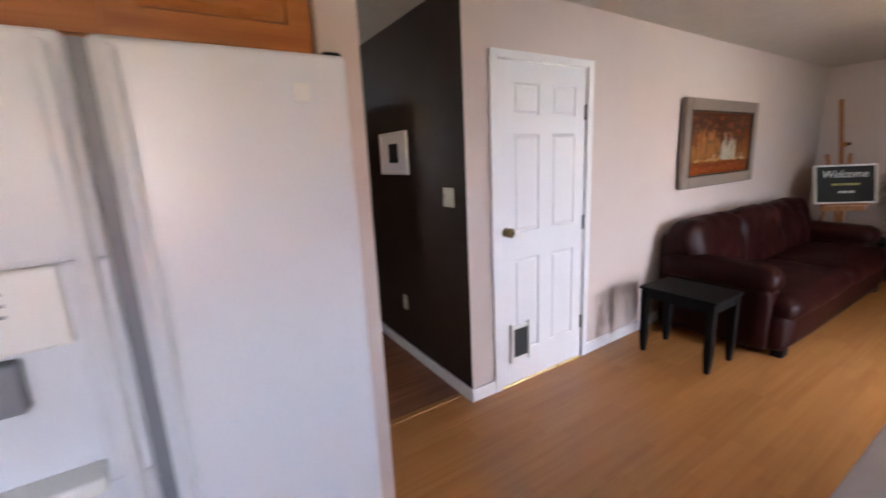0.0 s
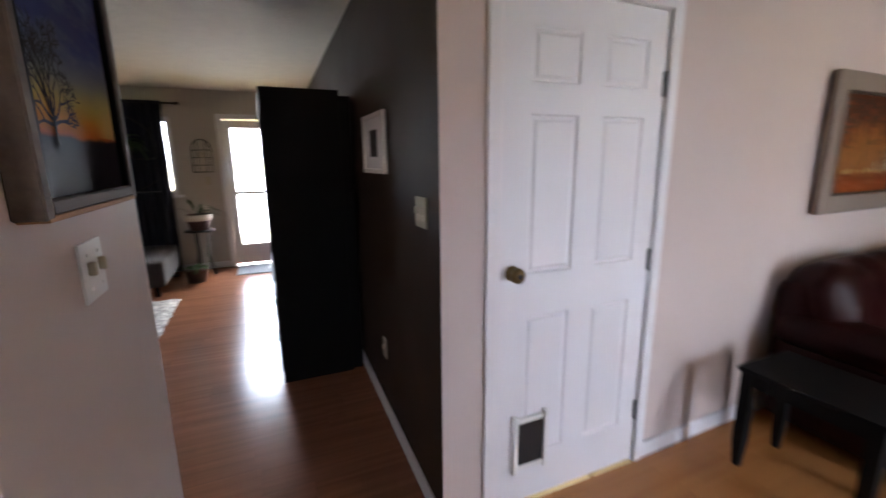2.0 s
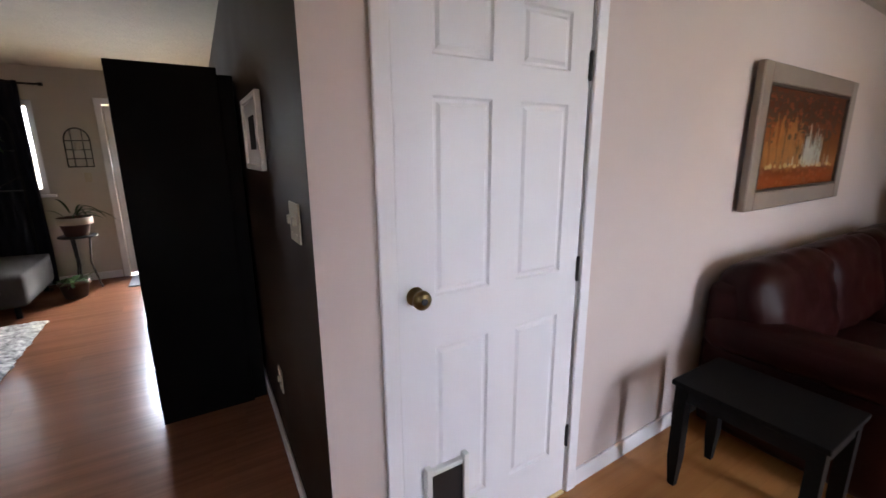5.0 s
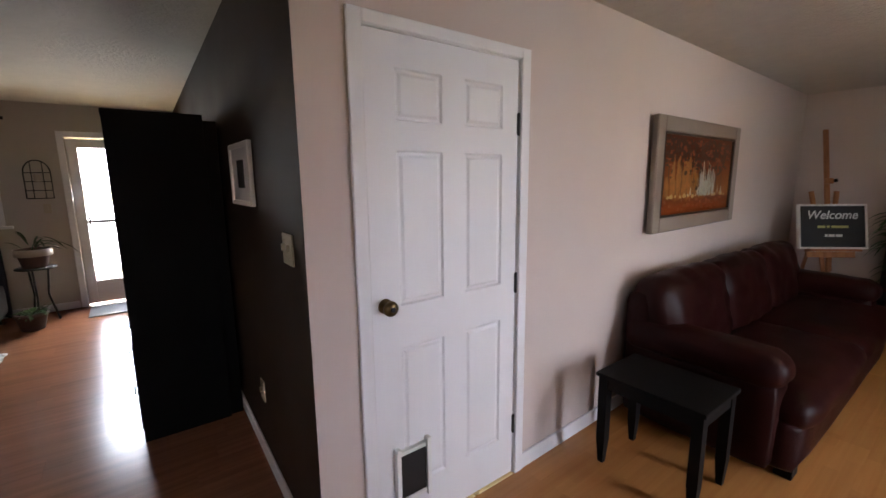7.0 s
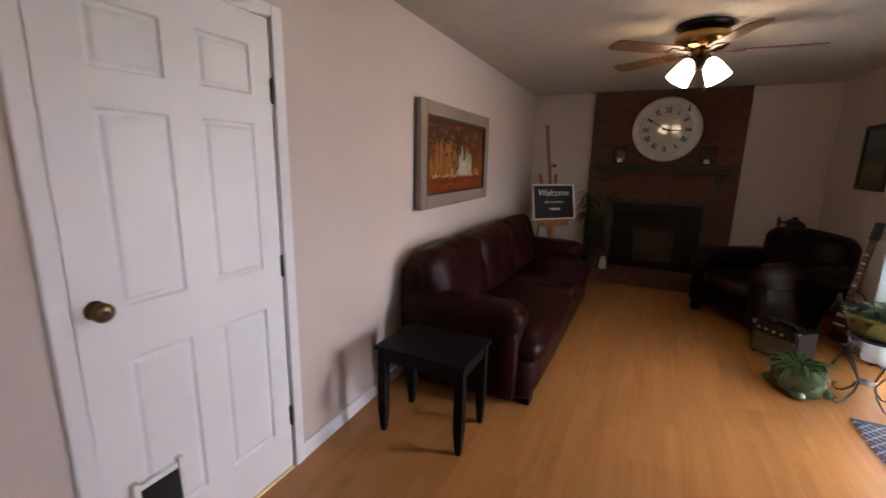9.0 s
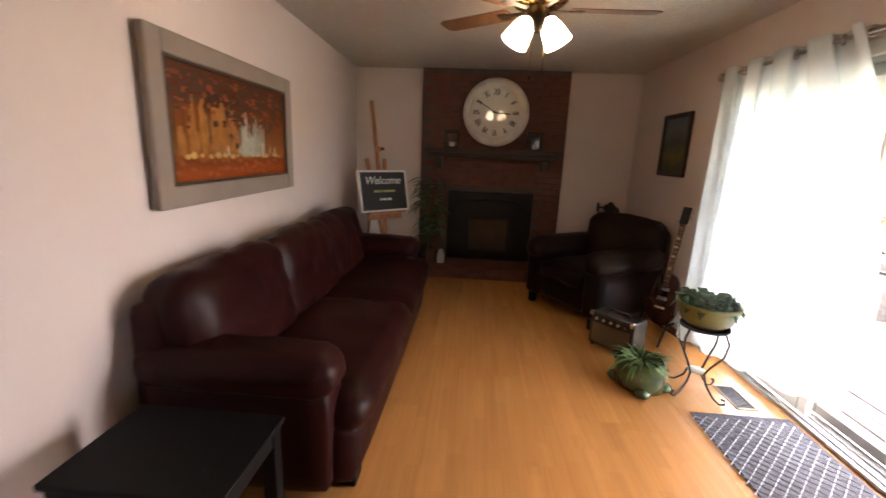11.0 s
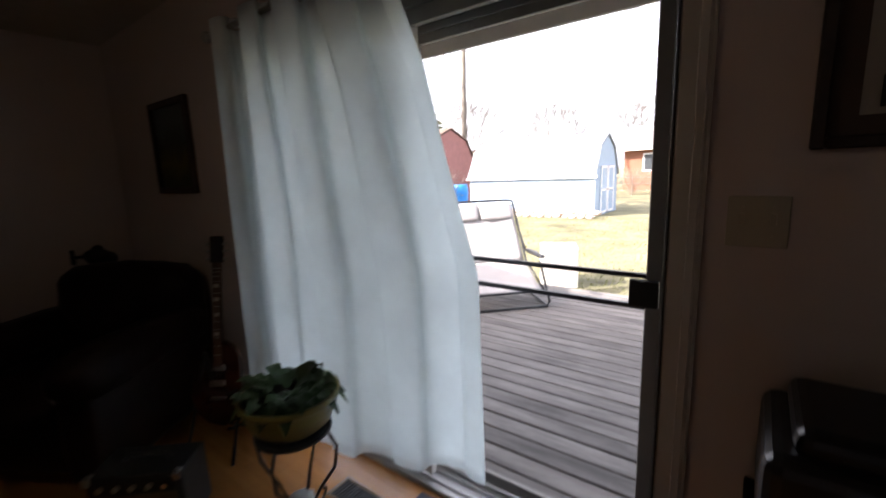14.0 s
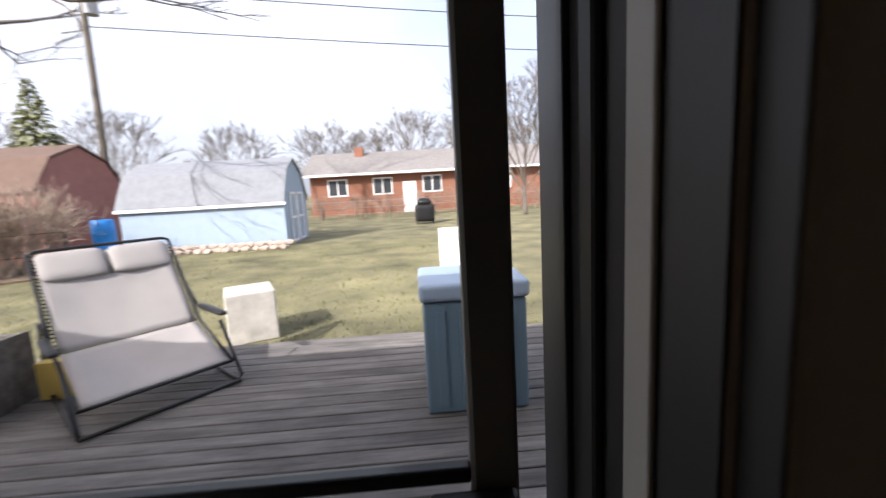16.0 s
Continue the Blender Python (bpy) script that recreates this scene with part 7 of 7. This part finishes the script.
part("house_roof", bm, mat("pale grey shingle", (0.21, 0.195, 0.185), 0.95, var=0.15, scale=3, bump=0.6, bscale=30), house)
box("gutter", -16.6, 12.0, -33.38, -33.3, 2.52, 2.68, M_TRIM, house, 0)
box("chimney", 7.6, 8.3, -37.6, -36.9, 3.4, 4.9, M_ORANGEBRICK, house, 0)
for x in (8.6, 5.2, 1.4, -4.0):
    wv = box("house_window", x, x + 1.5, -33.99, -33.95, 1.0, 2.3, M_TRIM, house, 0)
    for k in range(2):
        box("house_pane", x + 0.1 + k * 0.7, x + 0.7 + k * 0.7, -33.948, -33.94, 1.1, 2.2, M_DARKGLASS, wv, 0)
box("house_door", 3.4, 4.4, -33.99, -33.94, GROUND, 1.9, M_TRIM, house, 0)
house2 = thing("neighbour_house", 24, -46, GROUND, "low house with a brown roof behind the pole", "house")
box("wall", 19, 33, -50, -43, GROUND, 2.3, M_ORANGEBRICK, house2, 0)
bm = bmesh.new()
a = [bm.verts.new((18.5, y, z)) for y, z in ((-42.5, 2.3), (-46.5, 4.1), (-50.5, 2.3))]
b = [bm.verts.new((33.5, y, z)) for y, z in ((-42.5, 2.3), (-46.5, 4.1), (-50.5, 2.3))]
bm.faces.new(a)
bm.faces.new(b[::-1])
for i in range(3):
    j = (i + 1) % 3
    bm.faces.new((a[i], a[j], b[j], b[i]))
part("house_roof", bm, M_BARNROOF, house2)

grill = thing("covered_grill", 3.05, -22, GROUND, "black covered barbecue grill on the far lawn", "grill")
bm = bmesh.new()
add_soft(bm, 2.58, 3.52, -22.35, -21.7, GROUND + 0.12, GROUND + 0.95, 0.08, 0.02, 5)
add_soft(bm, 2.72, 3.38, -22.3, -21.75, GROUND + 0.88, GROUND + 1.22, 0.16, 0.03, 5)
part("cover", bm, M_BLACKMETAL, grill, "black fitted cover", True)
for x in (2.66, 3.44):
    for y in (-22.27, -21.78):
        rod("leg", (x, y, GROUND), (x, y, GROUND + 0.16), 0.03, M_BLACKMETAL, grill)

# utility pole and wires
M_POLE = wood("creosoted pole", (0.10, 0.085, 0.07), (0.2, 0.17, 0.14), 0.9, "z", 10, 0.1)
pole = thing("utility_pole", 17.7, -22, GROUND, "wooden utility pole with a transformer", "utility pole")
rod("post", (17.75, -22, GROUND), (17.45, -22, 12.5), 0.17, M_POLE, pole, 0.12)
rod("transformer", (17.05, -21.8, 9.6), (17.05, -21.8, 10.6), 0.27, mat("grey steel can", (0.35, 0.36, 0.38), 0.5, 0.3), pole)
box("cross_arm", 16.4, 18.5, -22.1, -21.95, 11.6, 11.75, M_POLE, pole, 0)
for k, z in enumerate((11.75, 10.8, 9.2)):
    pts = [(17.45 + (-75) * f, -22 - 6 * f, z - 1.6 * math.sin(math.pi * f)) for f in (i / 12 for i in range(13))]
    w_ = tube("power_line", pts, 0.02, M_BLACKMETAL, None, 4)
    tagged(w_, "thin black overhead power line", "wire", "power lines")

# trees and brush
M_BARK = mat("grey brown bark", (0.13, 0.108, 0.092), 0.95, var=0.25, scale=6, bump=0.8, bscale=30, stretch=(1, 1, 0.2), dist=0.02)
M_DRY = mat("dry brush", (0.31, 0.24, 0.19), 0.95, var=0.25, bump=0.3)


def bare_tree(x, y, height, radius, seed, depth, label, spread=0.55, stem=0.42, boughs=4, lean=0.0, rise=(0.5, 1.1)):
    t = thing("bare_tree", x, y, GROUND, label, "tree")
    rd = random.Random(seed)
    bm = bmesh.new()
    top = Vector((x + lean + rd.uniform(-0.3, 0.3), y, GROUND + height * stem))
    mid = Vector((x + lean * 0.45, y, GROUND + height * stem * 0.5))
    add_tube(bm, [(x, y, GROUND - 0.05), (x, y, GROUND + 0.3), mid, top], radius, 9, radius * 0.55)
    part("trunk", bm, M_BARK, t, "", True)
    bm = bmesh.new()
    for k in range(boughs):
        a_ = 6.28 / boughs * k + rd.uniform(-0.4, 0.4)
        st = mid.lerp(top, rd.uniform(0.2, 1.0))
        limbs(bm, st, (math.cos(a_), math.sin(a_), rd.uniform(*rise)), height * 0.24, radius * 0.42, depth, rd, None, 4, spread, 0.76, 0.14, 0.012)
    limbs(bm, top, (0.1, 0, 1), height * 0.22, radius * 0.55, depth, rd, None, 4, spread, 0.76, 0.14, 0.012)
    part("crown", bm, M_BARK, t, "bare grey branches")
    return t


bare_tree(22.2, -16.2, 18, 0.34, 3, 5, "large bare tree with a thick trunk behind the barn", 0.6, 0.72, 12, -1.9, (-0.1, 0.6))
bt = bare_tree(13.5, -52, 10.5, 0.16, 5, 6, "bare spring tree beyond the neighbour's house", 0.42, 0.22, 8, 0.0, (1.0, 2.2))
for x, y, s, rz in ((9.0, -56, 0.95, 40), (4.0, -54, 1.15, 120), (-3, -55, 1.1, 200), (-12, -54, 1.0, 300), (23, -50, 1.0, 80), (32, -44, 1.1, 160), (36, -34, 1.0, 240), (33, -24, 0.95, 20), (40, -22, 1.2, 100), (30, -16, 0.9, 330), (44, -14, 1.2, 60), (-2.5, -24, 0.8, 10)):
    m = Matrix.Translation((x, y, GROUND)) @ Matrix.Rotation(radians(rz), 4, "Z")
    c = copy_thing(bt, m)
    c.scale = (s, s, s)
    tagged(c, "bare spring tree in the distance", "tree", "distant trees")

fir = thing("fir_tree", 25.4, -28, GROUND, "yellowish green fir tree behind the barn", "tree")
rod("trunk", (25.4, -28, GROUND), (25.4, -28, 8.6), 0.18, M_BARK, fir, 0.03)
bm = bmesh.new()
rf = random.Random(8)
for k in range(900):
    h_ = rf.uniform(0.06, 1.0)
    a_ = rf.uniform(0, 6.28)
    z = 0.6 + 8.2 * h_
    L_ = 2.9 * (1 - h_) + 0.2
    r0_ = L_ * rf.uniform(0.1, 0.75)
    add_leaf(bm, (25.4 + r0_ * math.cos(a_), -28 + r0_ * math.sin(a_), z - 0.25 * r0_), (math.cos(a_), math.sin(a_), rf.uniform(-0.25, 0.15)), L_ * 0.5, 0.28, 0.3, 2)
part("needles", bm, mat("yellow green needles", (0.27, 0.28, 0.15), 0.9, var=0.35), fir)


def brush(x, y, h, n, seed, label):
    t = thing("bare_shrub", x, y, GROUND, label, "shrub", "bare shrubs")
    rd = random.Random(seed)
    bm = bmesh.new()
    for k in range(n):
        a_ = rd.uniform(0, 6.28)
        limbs(bm, Vector((x + rd.uniform(-0.5, 0.5), y + rd.uniform(-0.3, 0.3), GROUND)), (0.5 * math.cos(a_), 0.5 * math.sin(a_), 1), h * 0.4, 0.018, 3, rd, None, 3, 0.7, 0.78, 0.25, 0.006)
    part("crown", bm, M_DRY, t)
    return t


b0 = brush(14.2, -12.5, 2.2, 16, 40, "dry brown shrub along the fence")
b1 = brush(15.5, -11.5, 2.4, 16, 41, "dry brown shrub along the fence")
rd = random.Random(77)
for k in range(64):
    x, y = 14.1 + 0.14 * k + rd.uniform(-0.5, 0.5), -13.2 + 0.1 * k + rd.uniform(-0.7, 0.5)
    c = copy_thing((b0, b1)[k % 2], Matrix.Translation((x, y, GROUND)) @ Matrix.Rotation(rd.uniform(0, 6), 4, "Z"))
    s = rd.uniform(0.7, 1.15)
    c.scale = (s, s, s)
for k in range(14):
    x = -6 + 1.3 * k + rd.uniform(-0.4, 0.4)
    c = copy_thing((b0, b1)[k % 2], Matrix.Translation((x, -29.5 + rd.uniform(-0.4, 0.4), GROUND)) @ Matrix.Rotation(rd.uniform(0, 6), 4, "Z"))
    s = rd.uniform(0.6, 0.95)
    c.scale = (s, s, s)
fence = thing("wire_fence", 5, -29, GROUND, "thin grey wire fence behind the lawn", "fence")
for k in range(12):
    rod("post", (-8 + k * 2.2, -28.8, GROUND), (-8 + k * 2.2, -28.8, 0.75), 0.035, M_STEEL, fence, sides=6)
for z in (-0.1, 0.3, 0.7):
    rod("wire", (-8, -28.8, z), (16.2, -28.8, z), 0.012, M_STEEL, fence, sides=4)
fence2 = thing("wire_fence", 15, -11, GROUND, "dark wire fence before the brush", "fence")
for k in range(6):
    rod("post", (13.0 + k * 1.6, -13.2 + k * 1.2, GROUND), (13.0 + k * 1.6, -13.2 + k * 1.2, 0.7), 0.03, M_BLACKMETAL, fence2, sides=6)
for z in (0.1, 0.68):
    rod("wire", (13.0, -13.2, z), (21.0, -7.2, z), 0.014, M_BLACKMETAL, fence2, sides=4)
setting(prism("soil_bed", [(11.5, -13.2), (12.6, -13.9), (22, -6.5), (20.5, -6.0)], GROUND + 0.001, GROUND + 0.05, mat("dry leaf litter", (0.16, 0.115, 0.075), 1.0, var=0.4, scale=9, bump=1.0, bscale=40, dist=0.02)), "dry leaf litter under the shrubs", "soil")

# grass blades on the nearer lawn
rg = np.random.RandomState(5)
N = 15000
gx = rg.uniform(1.5, 13.0, N)
gy = -5.5 - 10.5 * rg.rand(N) ** 1.4
gh = rg.uniform(0.02, 0.06, N)
ga = rg.uniform(0, 6.283, N)
wx, wy = 0.008 * np.cos(ga), 0.008 * np.sin(ga)
lx_, ly_ = rg.uniform(-0.03, 0.03, N), rg.uniform(-0.03, 0.03, N)
V = np.stack([np.stack([gx - wx, gy - wy, np.full(N, GROUND)], 1), np.stack([gx + wx, gy + wy, np.full(N, GROUND)], 1), np.stack([gx + lx_, gy + ly_, GROUND + gh], 1)], 1).reshape(-1, 3)
F = np.arange(3 * N).reshape(-1, 3)
me = bpy.data.meshes.new("grass")
me.from_pydata(V.tolist(), [], F.tolist())
me.materials.append(mat("grass blades", (0.15, 0.16, 0.05), 0.9, var=0.4, scale=2, bump=0))
tagged(new("grass", me), "short patchy spring grass", "grass", kind="stuff")

# ---- boards and bricks, piece by piece ----
def board_mesh(name, lx, ly, lz, inset, material):
    """A board or brick with eased top edges, its middle at the origin."""
    hx_, hy_ = lx / 2, ly / 2
    v = [(-hx_, -hy_, -lz), (hx_, -hy_, -lz), (hx_, hy_, -lz), (-hx_, hy_, -lz)]
    v += [(-hx_, -hy_, -inset), (hx_, -hy_, -inset), (hx_, hy_, -inset), (-hx_, hy_, -inset)]
    v += [(-hx_ + inset, -hy_ + inset, 0), (hx_ - inset, -hy_ + inset, 0), (hx_ - inset, hy_ - inset, 0), (-hx_ + inset, hy_ - inset, 0)]
    f = [(3, 2, 1, 0), (8, 9, 10, 11)]
    for a, b in ((0, 4), (4, 8)):
        for i in range(4):
            j = (i + 1) % 4
            f.append((a + i, a + j, b + j, b + i))
    me = bpy.data.meshes.new(name)
    me.from_pydata(v, [], f)
    me.materials.append(material)
    return me


def lay_floor(parent, x0, x1, y0, y1, width, length, material, seed):
    rnd_ = random.Random(seed)
    row = 0
    y = y0
    while y < y1 - 0.02:
        w = min(width, y1 - y)
        x = x0 - rnd_.uniform(0.1, length)
        while x < x1:
            a, b = max(x, x0), min(x + length, x1)
            if b - a > 0.03:
                me = board_mesh("plank", b - a, w, 0.011, 0.0005, material)
                o = new("plank", me)
                o.location = ((a + b) / 2, y + w / 2, 0)
                o.parent = parent
            x += length
        y += width
        row += 1


floor_a = setting(new("floor"), "honey oak laminate floor of the family room", "floor")
lay_floor(floor_a, -3.05, 7.12, -1.37, 1.955, 0.193, 1.28, M_OAK, 1)
floor_b = setting(new("floor_hall"), "glossy reddish laminate floor of hall and living room", "floor")
lay_floor(floor_b, -3.05, 1.43, 1.956, 7.29, 0.193, 1.28, M_RED, 2)

brick_up = board_mesh("brick", 0.200, 0.060, 0.030, 0.003, M_BRICK)
brick_half = board_mesh("brick", 0.095, 0.060, 0.030, 0.003, M_BRICK)
rnd_b = random.Random(4)
TO_WALL = Matrix(((0, 0, -1, 0), (-1, 0, 0, 0), (0, 1, 0, 0), (0, 0, 0, 1)))


def lay_brick(me, m):
    o = new("brick", me)
    o.parent = chimney
    o.matrix_parent_inverse = chimney.matrix_basis.inverted()
    o.matrix_basis = m


rowz = 0.172
r = 0
while rowz < CEIL - 0.035:
    y = BY0 + (0.052 if r % 2 else 0.105)
    first = True
    while y < BY1 - 0.02:
        half = (first and r % 2 == 1) or y + 0.10 > BY1 + 0.01
        hw = 0.05 if half else 0.102
        inside = FY0 - hw + 0.02 < y < FY1 + hw - 0.02 and FZ0 - 0.03 < rowz < FZ1 + 0.03
        if not inside and y + hw < BY1 + 0.02:
            lay_brick(brick_half if half else brick_up, Matrix.Translation((BX - rnd_b.uniform(0, 0.004), y, rowz)) @ TO_WALL)
        y += 0.158 if (first and r % 2 == 1) else 0.211
        first = False
    rowz += 0.0715
    r += 1
# hearth: a soldier course across the front and pavers on top
for k in range(8):
    for zz in (0.034, 0.104):
        lay_brick(brick_up, Matrix.Translation((6.622, BY0 + 0.105 + k * 0.2125, zz)) @ TO_WALL)
for k in range(8):
    for j in range(6):
        lay_brick(brick_up, Matrix.Translation((6.655 + j * 0.0705, BY0 + 0.105 + k * 0.2125, 0.141)) @ Matrix.Rotation(radians(90), 4, "Z"))

deck_me = board_mesh("deck_board", 8.0, 0.129, 0.03, 0.005, M_DECK)
for k in range(27):
    o = new("deck_board", deck_me)
    o.parent = deck
    o.location = (4.5, -1.735 - k * 0.1405, DECK - rnd_b.uniform(0, 0.003))
